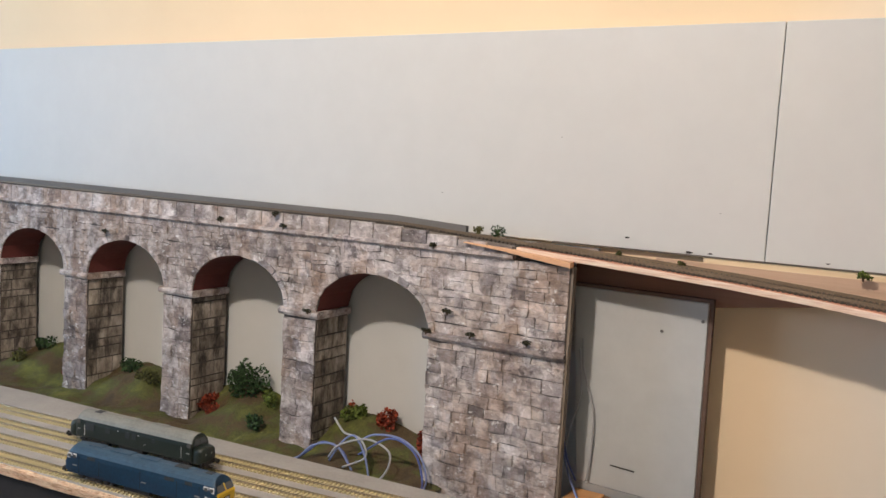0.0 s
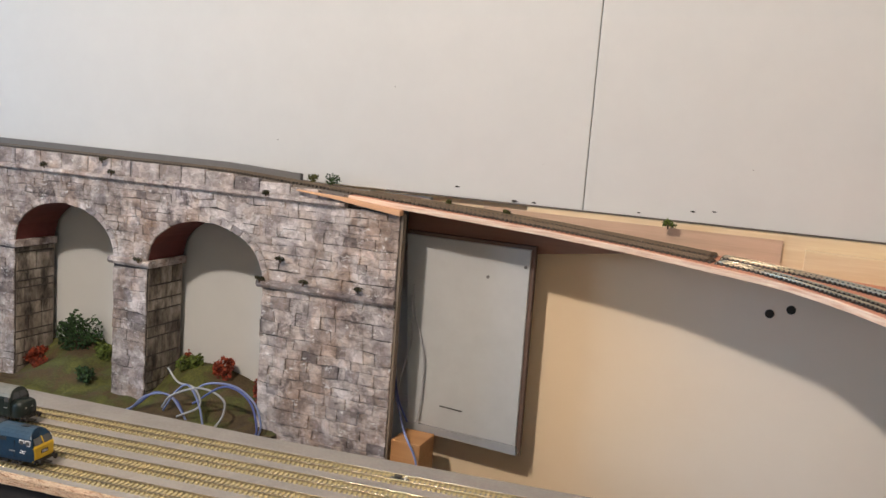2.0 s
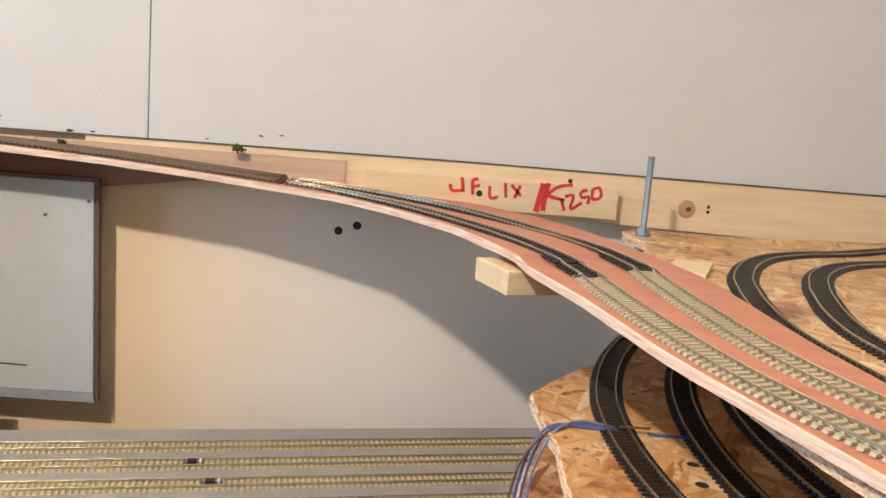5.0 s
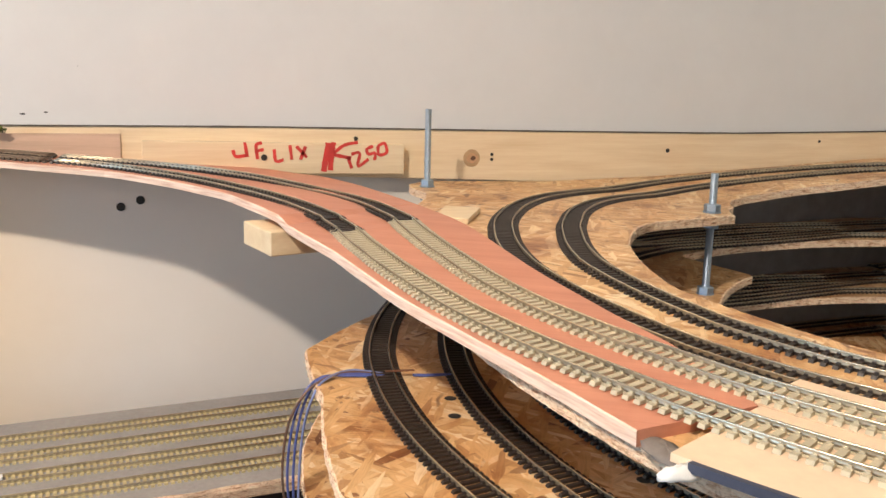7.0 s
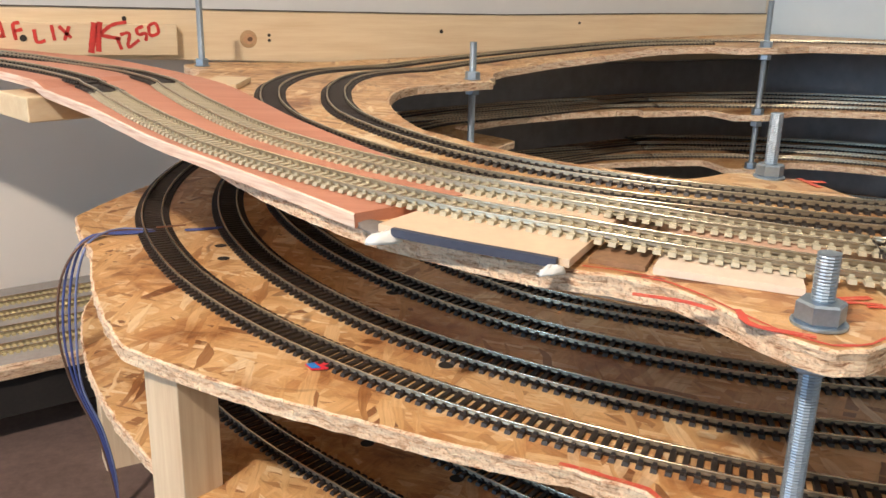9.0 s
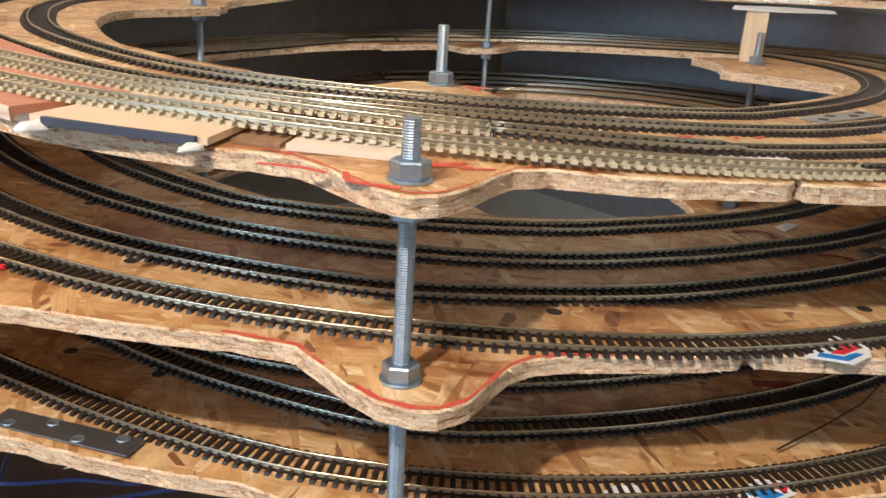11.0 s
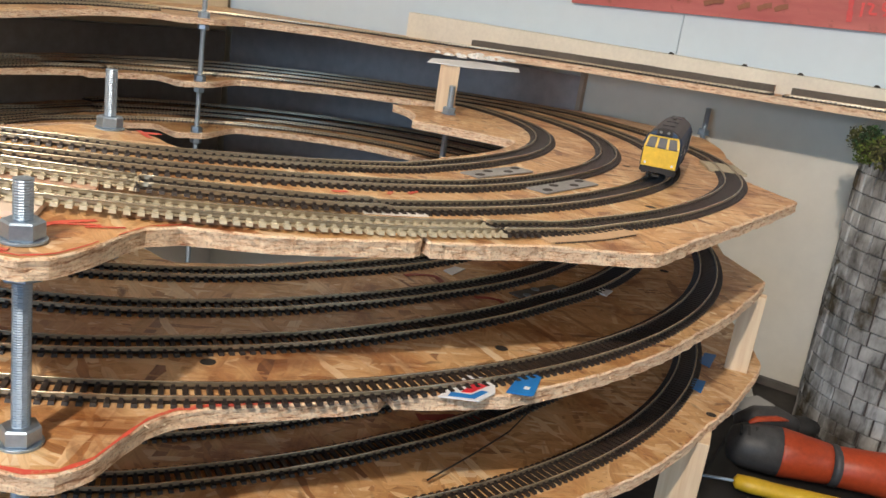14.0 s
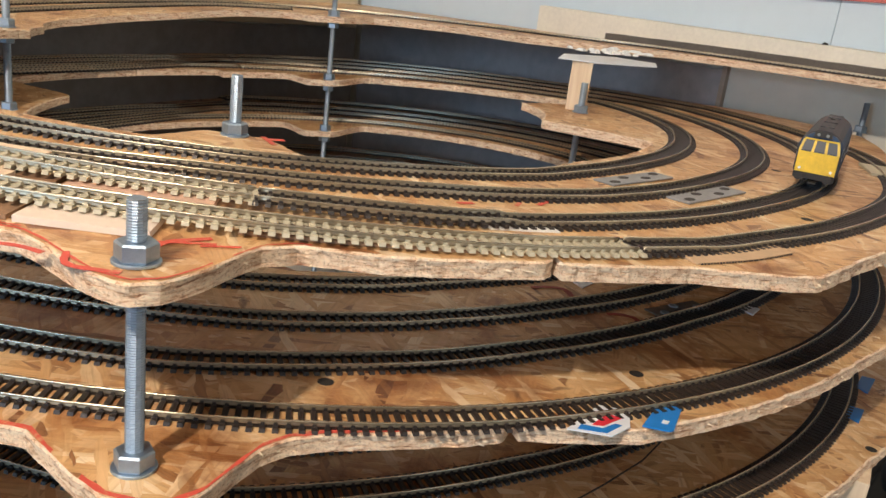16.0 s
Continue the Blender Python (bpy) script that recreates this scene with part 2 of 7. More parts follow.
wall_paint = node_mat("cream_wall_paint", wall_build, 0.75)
white_paint = plain("cream_plaster", (0.80, 0.765, 0.66), 0.8, vary=0.09, scale=9)
grey_panel = plain("grey_painted_panel", (0.52, 0.53, 0.53), 0.55, vary=0.10, scale=10)
grey_yard = plain("grey_yard_paint", (0.35, 0.33, 0.31), 0.85, vary=0.22, scale=50, bumps=0.3)
rail_metal = plain("nickel_silver_rail", (0.74, 0.66, 0.51), 0.24, 1.0, 0.2, 120)
rail_side = plain("dull_rail_web", (0.46, 0.39, 0.28), 0.36, 0.9, 0.3, 120)
rail_worn = plain("rusty_rail", (0.17, 0.125, 0.085), 0.5, 0.5, 0.35, 120)
sleeper_brown = plain("weathered_brown_sleeper", (0.075, 0.056, 0.042), 0.75, vary=0.35, scale=200)
sleeper_dark = plain("dark_brown_sleeper", (0.030, 0.021, 0.017), 0.5, vary=0.35, scale=200)
sleeper_pale = plain("pale_concrete_sleeper", (0.49, 0.435, 0.31), 0.6, vary=0.12, scale=200)
sleeper_yard = plain("sand_sleeper", (0.56, 0.47, 0.26), 0.65, vary=0.25, scale=150)
zinc = plain("zinc_plated_steel", (0.40, 0.49, 0.58), 0.52, 1.0, 0.22, 90)
dark_steel = plain("dull_steel", (0.20, 0.20, 0.20), 0.45, 0.8, 0.3, 80)
red_ink = plain("red_marker_ink", (0.66, 0.05, 0.04), 0.5, vary=0.3, scale=90)
black_dirt = plain("black_scuff", (0.03, 0.025, 0.02), 0.7, vary=0.4)
black_cloth = plain("black_underside", (0.018, 0.015, 0.014), 0.8, vary=0.4)
blue_wire = plain("blue_cable", (0.085, 0.12, 0.36), 0.4, vary=0.2)
grey_wire = plain("grey_cable", (0.42, 0.42, 0.44), 0.45, vary=0.15)
brown_wire = plain("brown_cable", (0.16, 0.09, 0.06), 0.45, vary=0.2)
glue_white = plain("dried_white_glue", (0.85, 0.84, 0.80), 0.35, vary=0.06)
grey_filler = plain("grey_filler", (0.20, 0.17, 0.15), 0.8, vary=0.25)
navy_paint = plain("navy_paint_smear", (0.055, 0.062, 0.095), 0.6, vary=0.3)
arch_red = plain("brick_red_soffit", (0.15, 0.032, 0.026), 0.75, vary=0.3, scale=60)


def stone_build(nt, bsdf):
    """Painted plaster stone: whitish blocks dry-brushed over grey, dark washes on single stones, brown drips, scribed scratches."""
    oi = nt.nodes.new("ShaderNodeObjectInfo")
    geo = nt.nodes.new("ShaderNodeNewGeometry")
    v = coords(nt)
    body = noise_tex(nt, warped(nt, (1, 1, 1.3), 0, 0.02, 30.0), 38.0, 6, 0.68)
    wash = noise_tex(nt, warped(nt, (1, 1, 0.8), 0, 0.06, 26.0), 12.0, 7, 0.72)
    drip = noise_tex(nt, warped(nt, (16, 16, 5), 0, 0.02, 20.0), 1.0, 5, 0.6)
    scratch = noise_tex(nt, warped(nt, (40, 40, 190), 0, 0.012, 30.0), 1.0, 5, 0.7)
    brush = noise_tex(nt, warped(nt, (60, 60, 110), 0, 0.02, 60.0), 1.0, 4, 0.7)
    fine = noise_tex(nt, v, 320.0, 4, 0.7)
    c = ramp(nt, body, [(0.30, (0.25, 0.225, 0.22)), (0.44, (0.44, 0.405, 0.395)), (0.56, (0.68, 0.645, 0.64)), (0.70, (0.88, 0.85, 0.85))])
    c = mix(nt, c, ramp(nt, oi.outputs["Random"], [(0.0, (0.42, 0.41, 0.44)), (0.07, (0.55, 0.53, 0.54)), (0.12, (0.88, 0.84, 0.80)), (0.6, (1.0, 0.98, 0.98)), (1.0, (1.08, 1.07, 1.07))]), 0.85, "MULTIPLY")
    c = mix(nt, c, ramp(nt, geo.outputs["Random Per Island"], [(0.0, (0.60, 0.56, 0.55)), (0.2, (0.92, 0.90, 0.89)), (1.0, (1.03, 1.03, 1.03))]), 0.7, "MULTIPLY")
    for sx, sz, rot in ((34, 30, 0.0), (24, 14, 0.3)):
        dab = N(nt, "ShaderNodeTexVoronoi", Scale=1.0)
        nt.links.new(warped(nt, (sx, sx, sz), rot, 0.03, 45.0), dab.inputs["Vector"])
        tone = nt.nodes.new("ShaderNodeSeparateColor")
        nt.links.new(dab.outputs["Color"], tone.inputs[0])
        c = mix(nt, c, ramp(nt, tone.outputs[0], [(0.0, (0.46, 0.42, 0.43)), (0.12, (0.58, 0.55, 0.58)), (0.16, (0.66, 0.55, 0.47)), (0.36, (0.82, 0.74, 0.68)), (0.46, (1.0, 0.99, 0.99)), (0.85, (1.0, 1.0, 1.0)), (1.0, (1.22, 1.20, 1.20))]), 0.5, "MULTIPLY")
    c = mix(nt, c, ramp(nt, drip, [(0.50, (1, 1, 1)), (0.62, (0.84, 0.72, 0.62)), (0.75, (0.66, 0.53, 0.44))]), 0.85, "MULTIPLY")
    c = mix(nt, c, ramp(nt, wash, [(0.33, (0.16, 0.14, 0.145)), (0.385, (0.45, 0.42, 0.43)), (0.43, (0.95, 0.94, 0.94)), (0.6, (1.04, 1.04, 1.05))]), 0.9, "MULTIPLY")
    c = mix(nt, c, ramp(nt, scratch, [(0.32, (0.36, 0.33, 0.33)), (0.41, (0.92, 0.91, 0.91)), (0.6, (1.05, 1.05, 1.05))]), 0.75, "MULTIPLY")
    c = mix(nt, c, (0.93, 0.91, 0.90), ramp(nt, brush, [(0.60, (0, 0, 0)), (0.70, (0.75, 0.75, 0.75))]))
    c = mix(nt, c, ramp(nt, fine, [(0.3, (0.72, 0.72, 0.72)), (0.6, (1.04, 1.04, 1.04))]), 0.5, "MULTIPLY")
    nt.links.new(c, bsdf.inputs["Base Color"])
    bump(nt, bsdf, mix(nt, mix(nt, body, scratch, 0.5), fine, 0.25), 1.0, 0.0045)


stone = node_mat("weathered_grey_stone", stone_build, 0.85)


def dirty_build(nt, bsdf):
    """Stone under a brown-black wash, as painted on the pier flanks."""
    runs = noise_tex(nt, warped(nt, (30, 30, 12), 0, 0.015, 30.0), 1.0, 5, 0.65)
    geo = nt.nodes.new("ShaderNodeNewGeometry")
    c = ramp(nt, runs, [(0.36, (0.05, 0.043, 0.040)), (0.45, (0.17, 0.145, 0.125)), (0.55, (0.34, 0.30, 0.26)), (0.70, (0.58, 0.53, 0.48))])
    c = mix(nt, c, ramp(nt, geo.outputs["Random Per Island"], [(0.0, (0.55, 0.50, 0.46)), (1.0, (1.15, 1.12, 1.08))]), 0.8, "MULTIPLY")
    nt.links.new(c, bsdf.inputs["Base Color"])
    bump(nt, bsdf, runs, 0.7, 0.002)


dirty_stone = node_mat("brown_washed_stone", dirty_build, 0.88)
mortar = plain("dark_mortar", (0.085, 0.072, 0.066), 0.9, vary=0.4, scale=80)


# ---- plan ----
CX, CY = 1.24, 0.765
BACK, RIGHT = 1.525, 2.15
LEVELS = ((40, 1.470), (63, 1.463), (78, 1.449), (100, 1.432), (119, 1.425), (140, 1.433), (165, 1.4365), (180, 1.432), (205, 1.420), (220, 1.417), (237, 1.410), (252, 1.401),
          (300, 1.398), (335, 1.388), (365, 1.366), (405, 1.343), (450, 1.325), (540, 1.303), (580, 1.291), (597, 1.285), (650, 1.280),
          (700, 1.271), (765, 1.236), (810, 1.212), (900, 1.182), (930, 1.172), (990, 1.162), (1050, 1.152), (1125, 1.115), (1260, 1.060), (1350, 1.040), (1420, 1.030))


def lerp(table, x):
    return float(np.interp(x, [a for a, _ in table], [b for _, b in table]))


def level(phi):
    return lerp(LEVELS, phi)


def polar(phi, r, dz=0.0):
    a = radians(phi)
    return Vector((CX + r * math.cos(a), CY + r * math.sin(a), level(phi) + dz))


def deck_z(x):
    """Height of the run along the back wall, over viaduct and plywood."""
    return lerp(((-2.6, 1.545), (-0.9, 1.535), (-0.55, 1.515), (-0.25, 1.497), (0.1, 1.470), (0.3, 1.459), (0.39, 1.452)), x)


# ---- room ----
# colour of the unseen west and south walls, dulled to limit bounced light
dull_wall = plain("dull_room_wall", (0.40, 0.37, 0.33), 0.8, vary=0.15, scale=8)


def wall_slab(name, c, s, mt, label):
    ob = solid(name, Mesh().box(c, s), mt, label, "wall", kind="structure")
    return ob


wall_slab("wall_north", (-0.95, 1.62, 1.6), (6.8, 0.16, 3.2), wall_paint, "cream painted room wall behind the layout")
wall_slab("wall_east", (2.25, -0.70, 1.6), (0.18, 4.56, 3.2), white_paint, "off-white painted room wall beside the helix")
solid("floor", Mesh().box((-1.0, -0.7, -0.05), (6.9, 4.9, 0.1)), plain("dark_floor", (0.07, 0.06, 0.05), 0.7, vary=0.4, scale=10), "dark dusty workshop floor", "floor", kind="structure")
# ceiling stays out of view; its grey is set to weaken bounced light
solid("ceiling", Mesh().box((-1.0, -0.7, 3.25), (6.9, 4.9, 0.1)), plain("low_bounce_ceiling", (0.42, 0.38, 0.33), 0.8, vary=0.2, scale=8), "unseen ceiling kept dull", "ceiling", kind="structure")
w = Mesh()
for c, sz in (((-4.3, -2.0, 1.6), (0.12, 2.0, 3.2)), ((-4.3, 1.1, 1.6), (0.12, 1.2, 3.2)), ((-4.3, -0.25, 0.6), (0.12, 1.5, 1.2)), ((-4.3, -0.25, 2.9), (0.12, 1.5, 0.6))):
    w.box(c, sz)
solid("wall_west", w, dull_wall, "unseen dull wall with a window opening", "wall", kind="structure")
# rear wall is out of view; its opening is added for the rear fill
w = Mesh()
for c, sz in (((-2.0, -3.0, 1.6), (4.6, 0.12, 3.2)), ((1.9, -3.0, 1.6), (0.6, 0.12, 3.2)), ((0.95, -3.0, 0.6), (1.3, 0.12, 1.2)), ((0.95, -3.0, 2.9), (1.3, 0.12, 0.6))):
    w.box(c, sz)
solid("wall_south", w, dull_wall, "unseen dull wall with a window opening", "wall", kind="structure")

def seam_z(x):
    """Height of the joint between the backscene board and the plank below it."""
    return lerp(((0.3, 1.525), (0.9, 1.519), (1.3, 1.5165), (1.75, 1.523), (2.13, 1.525)), x)


# backscene boards on both walls
for x0, x1 in ((-3.6, -0.2227), (-0.2213, 2.13)):
    b = Mesh().loft([[(x, BACK, seam_z(x)), (x, BACK + 0.012, seam_z(x)), (x, BACK + 0.012, 1.919), (x, BACK, 1.919)] for x in np.linspace(x0, x1, 24)])
    bevelled(solid("backscene_board", b, board_paint, "smooth grey-white backscene board fixed above the deck", "board", "backscene boards"), 0.0015)
b = Mesh().box((-1.56, BACK + 0.002, 1.26), (2.1, 0.012, 0.52))
solid("viaduct_backing", b, board_paint, "plain grey-white board behind the viaduct arches", "board", "backscene boards")
# thin brown-grey sheet on the back wall and grey lining board beside the helix
solid("dark_lining", Mesh().box((1.40, 1.5165, 1.15), (1.46, 0.008, 0.515)), plain("brown_grey_gloss", (0.31, 0.265, 0.225), 0.30, vary=0.35, scale=12), "brown-grey glossy sheet on the wall behind the helix", "board")
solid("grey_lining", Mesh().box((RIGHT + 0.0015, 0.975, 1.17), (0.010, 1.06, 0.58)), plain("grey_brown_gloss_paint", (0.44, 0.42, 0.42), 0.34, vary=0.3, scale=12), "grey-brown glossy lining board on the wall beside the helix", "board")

# right-hand wall: pale boards, red-painted board above
for y0, y1, z0, z1, slope in ((0.2438, 1.52, 1.47, 1.64, 0.0), (-1.2, 0.2430, 1.49, 1.68, 0.0)):
    b = Mesh().box((RIGHT + 0.004, (y0 + y1) / 2, (z0 + z1) / 2), (0.012, y1 - y0, z1 - z0))
    bevelled(solid("backscene_board", b, plain("pale_blue_white_board", (0.62, 0.72, 0.77), 0.55, vary=0.05, scale=8), "pale blue-white board above the upper deck", "board", "backscene boards"), 0.0015)


def red_board_build(nt, bsdf):
    v = coords(nt, (20, 6, 30))
    a, b = noise_tex(nt, v, 1.0, 5), noise_tex(nt, coords(nt), 30.0, 4)
    c = mix(nt, ramp(nt, a, [(0.3, (0.42, 0.10, 0.09)), (0.7, (0.56, 0.17, 0.15))]), (0.22, 0.07, 0.03), ramp(nt, b, [(0.6, (0, 0, 0)), (0.72, (0.8, 0.8, 0.8))]))
    nt.links.new(c, bsdf.inputs["Base Color"])


red_paint = node_mat("red_brick_print", red_board_build, 0.7)
rb = Mesh().box((RIGHT - 0.004, -0.25, 1.72), (0.014, 1.5, 0.15), pose(0, 0, 0, -2.2).to_3x3())
solid("red_board", rb, red_paint, "red-brown painted board with marker notes on the wall", "board")

# ---- helix decks ----
OUT = {
    0: ((60, 0.9), (100, 0.80), (122, 0.90), (130, 0.955), (134, 0.945), (136.7, 0.915), (138.8, 0.882), (141, 0.855), (145, 0.835), (150, 0.825), (170, 0.80), (200, 0.87), (206, 0.885), (213, 0.892), (216, 0.886), (218, 0.889), (219.2, 0.902), (220.5, 0.922), (221.7, 0.938), (222.8, 0.945), (223.8, 0.938), (224.8, 0.915), (225.7, 0.887), (226.6, 0.866), (228, 0.857), (232, 0.864),
        (239, 0.860), (246.8, 0.866), (253.3, 0.901), (258.5, 0.888), (264.5, 0.885), (271, 0.892), (277, 0.908), (282.5, 0.931), (285, 0.905), (289.2, 0.874), (297, 0.886), (305, 0.912), (321, 1.02), (330, 1.0), (345, 0.93), (360, 0.905), (405, 0.9), (420, 0.83)),
    1: ((420, 0.83), (450, 0.74), (500, 0.85), (519, 0.852), (529, 0.926), (538, 0.913), (553, 0.952), (559, 0.93), (566, 0.905), (575, 0.884), (578, 0.887), (579.2, 0.905), (580.8, 0.928), (582, 0.943), (583.2, 0.949), (584.2, 0.947), (585.2, 0.934), (586.1, 0.908), (587, 0.884), (588.2, 0.870), (590, 0.864), (593, 0.861),
        (599, 0.857), (605, 0.879), (626, 0.879), (636, 0.896), (644.5, 0.922), (648, 0.898), (652.2, 0.878), (656, 0.882), (670, 0.93), (683, 1.05), (695, 0.95), (720, 0.905), (765, 0.9), (780, 0.83)),
    2: ((780, 0.83), (810, 0.74), (870, 0.90), (889, 0.93), (917, 0.925), (923, 0.892), (935, 0.875), (941, 0.90), (943, 0.955), (945, 0.95), (948, 0.90), (952, 0.872), (960, 0.87), (977, 0.895), (989, 0.901), (999, 0.925), (1005, 0.946),
        (1020, 0.93), (1043, 1.05), (1055, 0.95), (1080, 0.905), (1125, 0.9), (1140, 0.83)),
    3: ((1140, 0.83), (1170, 0.74), (1230, 0.90), (1277, 0.925), (1303, 0.95), (1320, 0.87), (1340, 0.89), (1400, 0.9)),
}
TABS_IN = ((222, 0.547, 2.5), (311, 0.385, 17), (401, 0.45, 3), (490, 0.395, 13), (582, 0.512, 2.5), (671, 0.385, 17), (761, 0.45, 3), (850, 0.40, 13), (942, 0.512, 2.5), (1031, 0.385, 17), (1121, 0.45, 3))
INNER = ((0, 0.55), (112, 0.50), (118, 0.434), (137, 0.389), (143, 0.412), (148.3, 0.448), (153.9, 0.495), (159, 0.518), (164.6, 0.536), (171.8, 0.561), (183.7, 0.594), (188.6, 0.607), (195, 0.605), (240, 0.60), (262, 0.548), (360, 0.545))


def inner_edge(phi):
    base = lerp(INNER, phi % 360) if phi < 425 else lerp(((425, 0.548), (540, 0.560), (566, 0.590), (590, 0.552), (605, 0.540), (640, 0.545), (1400, 0.545)), phi if phi < 780 else phi - 360)
    r = base
    for a, t, flat in TABS_IN:
        d = abs(phi - a)
        ease = 4.5 if t in (0.547, 0.512) or a < 150 else 5.5 if t < 0.42 else 7.0
        if d < flat + ease:
            k = 0.5 + 0.5 * math.cos(math.pi * max(0.0, d - flat) / ease)
            r = min(r, base - (base - t) * k)
    return r


def outer_edge(phi, turn):
    r = lerp(OUT[turn], phi)
    a = radians(phi)
    if math.cos(a) > 0.05:
        r = min(r, (RIGHT - 0.014 - CX) / math.cos(a))
    if math.sin(a) > 0.05:
        r = min(r, (BACK - 0.02 - CY) / math.sin(a))
    return r


splinter = plain("torn_wood_fibre", (0.86, 0.70, 0.50), 0.7, vary=0.25, scale=90)
srng = random.Random(8)


def deck(name, a0, a1, turn, label, step=0.28, thick=0.0125, torn=False):
    """One strand-board sector of the climb, with ragged edges and rounded tabs."""
    m = Mesh()
    n = max(2, int(round((a1 - a0) / step)))
    rings = []
    for i in range(n + 1):
        p = a0 + (a1 - a0) * i / n
        ro, ri = outer_edge(p, turn), inner_edge(p)
        z = level(p)
        if torn and a1 - p < 0.9:
            ro -= 0.019 * (1 - (a1 - p) / 0.9) * (0.7 + 0.5 * noise.noise((p * 6, turn, 4)))
        ro += 0.0016 * noise.noise((p * 0.9, turn * 7.0, 0)) + 0.0007 * noise.noise((p * 4.1, turn * 3.0, 9))
        ri += 0.0022 * noise.noise((p * 1.3, turn * 5.0 + 3, 0))
        a = radians(p)
        c, s = math.cos(a), math.sin(a)
        j = [0.0026 * noise.noise((p * 2.6, k * 3.1, turn)) - 0.0006 for k in range(4)]
        rings.append([(CX + ri * c, CY + ri * s, z - 0.0012), (CX + (ri + 0.002) * c, CY + (ri + 0.002) * s, z), (CX + (ro - 0.002) * c, CY + (ro - 0.002) * s, z), (CX + ro * c, CY + ro * s, z - 0.0012),
                      (CX + (ro + j[0]) * c, CY + (ro + j[0]) * s, z - thick * 0.4), (CX + (ro + j[1]) * c, CY + (ro + j[1]) * s, z - thick * 0.7), (CX + ro * c, CY + ro * s, z - thick),
                      (CX + ri * c, CY + ri * s, z - thick)])
    m.loft(rings, [1, 0, 1, 1, 1, 1, 0, 1])
    m.m[-1] = m.m[-2] = 1
    ob = solid(name, m, [osb, osb_edge], label, "helix deck", "helix deck sectors")
    fr = Mesh()
    for i in range(int((a1 - a0) * 2.2)):
        p = srng.uniform(a0, a1)
        inner = srng.random() < 0.3
        r = inner_edge(p) if inner else outer_edge(p, turn)
        q = polar(p, r, -srng.choice((0.0005, 0.001, thick * 0.5, thick - 0.001)))
        a = radians(p)
        out = Vector((math.cos(a), math.sin(a), 0)) * (-1 if inner else 1)
        tan = Vector((-math.sin(a), math.cos(a), 0)) * srng.choice((-1, 1))
        d = (out * srng.uniform(0.1, 0.7) + tan * srng.uniform(0.4, 1.0) + Vector((0, 0, srng.uniform(-0.35, 0.35)))).normalized() * srng.uniform(0.0015, 0.0055)
        w = srng.uniform(0.0003, 0.0009)
        k = len(fr.v)
        side = Vector((0, 0, w))
        fr.v += [tuple(q - out * 0.0015 - tan * w * 2 - side), tuple(q - out * 0.0015 + tan * w * 2 - side), tuple(q - out * 0.001 + side), tuple(q + d)]
        for f in ((0, 2, 1), (0, 1, 3), (1, 2, 3), (2, 0, 3)):
            fr.face([k + j for j in f])
    part("splinter_fringe", fr, splinter, ob, "pale torn wood fibres")["kind"] = "stuff"
    return ob


deck("helix_deck", 118, 239.68, 0, "golden strand-board helix deck carrying four tracks", torn=True)
deck("helix_deck", 239.70, 330, 0, "golden strand-board helix deck with a pointed corner")
deck("helix_deck", 330.05, 420, 0, "strand-board helix deck sloping down behind")
deck("helix_deck", 420.05, 510, 1, "shaded strand-board helix deck near the wall")
deck("helix_deck", 510.05, 598.98, 1, "golden strand-board helix deck with a rounded tab", torn=True)
deck("helix_deck", 599.0, 690, 1, "strand-board helix deck on a pine post")
deck("helix_deck", 690.05, 780, 1, "shaded strand-board helix deck near the wall")
deck("helix_deck", 780.05, 870, 2, "shaded strand-board helix deck near the wall")
deck("helix_deck", 870.05, 959, 2, "strand-board helix deck with a steel joining plate", torn=True)
deck("helix_deck", 959.02, 1050, 2, "strand-board helix deck above a pine post")
deck("helix_deck", 1050.05, 1140, 2, "shaded strand-board helix deck near the wall")
deck("helix_deck", 1140.05, 1226, 3, "dark lowest strand-board helix deck")

# upper deck that leaves the climb along the right-hand wall
UP = []
for p in range(118, 9, -3):
    zz = lerp(((10, 1.482), (40, 1.474), (63, 1.463), (78, 1.449), (100, 1.432), (119, 1.424)), p)
    ro = outer_edge(max(p, 60), 0) if p >= 60 else min((RIGHT - 0.014 - CX) / max(0.05, math.cos(radians(p))), (BACK - 0.02 - CY) / math.sin(radians(p)))
    ri = lerp(((10, 0.545), (55, 0.51), (80, 0.475), (105, 0.475), (114, 0.46), (118, 0.434)), p)
    d = abs(p - 41)
    if d < 11:
        ri = ri - 0.075 * (0.5 + 0.5 * math.cos(math.pi * max(0, d - 3) / 8))
    a = radians(p)
    UP.append(((CX + ri * math.cos(a), CY + ri * math.sin(a)), (CX + ro * math.cos(a), CY + ro * math.sin(a)), zz))
for xx, y, zz in ((1.755, 0.70, 1.486), (1.80, 0.62, 1.488), (1.87, 0.545, 1.490), (1.925, 0.47, 1.4915), (1.955, 0.38, 1.493), (1.972, 0.2, 1.4955), (1.975, 0.0, 1.4985), (1.97, -0.2, 1.503), (1.96, -0.6, 1.512)):
    UP.append(((xx, y), (RIGHT - 0.014, y), zz))


def upper_z(p):
    """Height of the upper deck at a place in the plan."""
    best = min(UP, key=lambda u: min((Vector(u[0]) * (1 - k) + Vector(u[1]) * k - Vector(p)).length for k in (0.15, 0.4, 0.7)))
    return best[2]


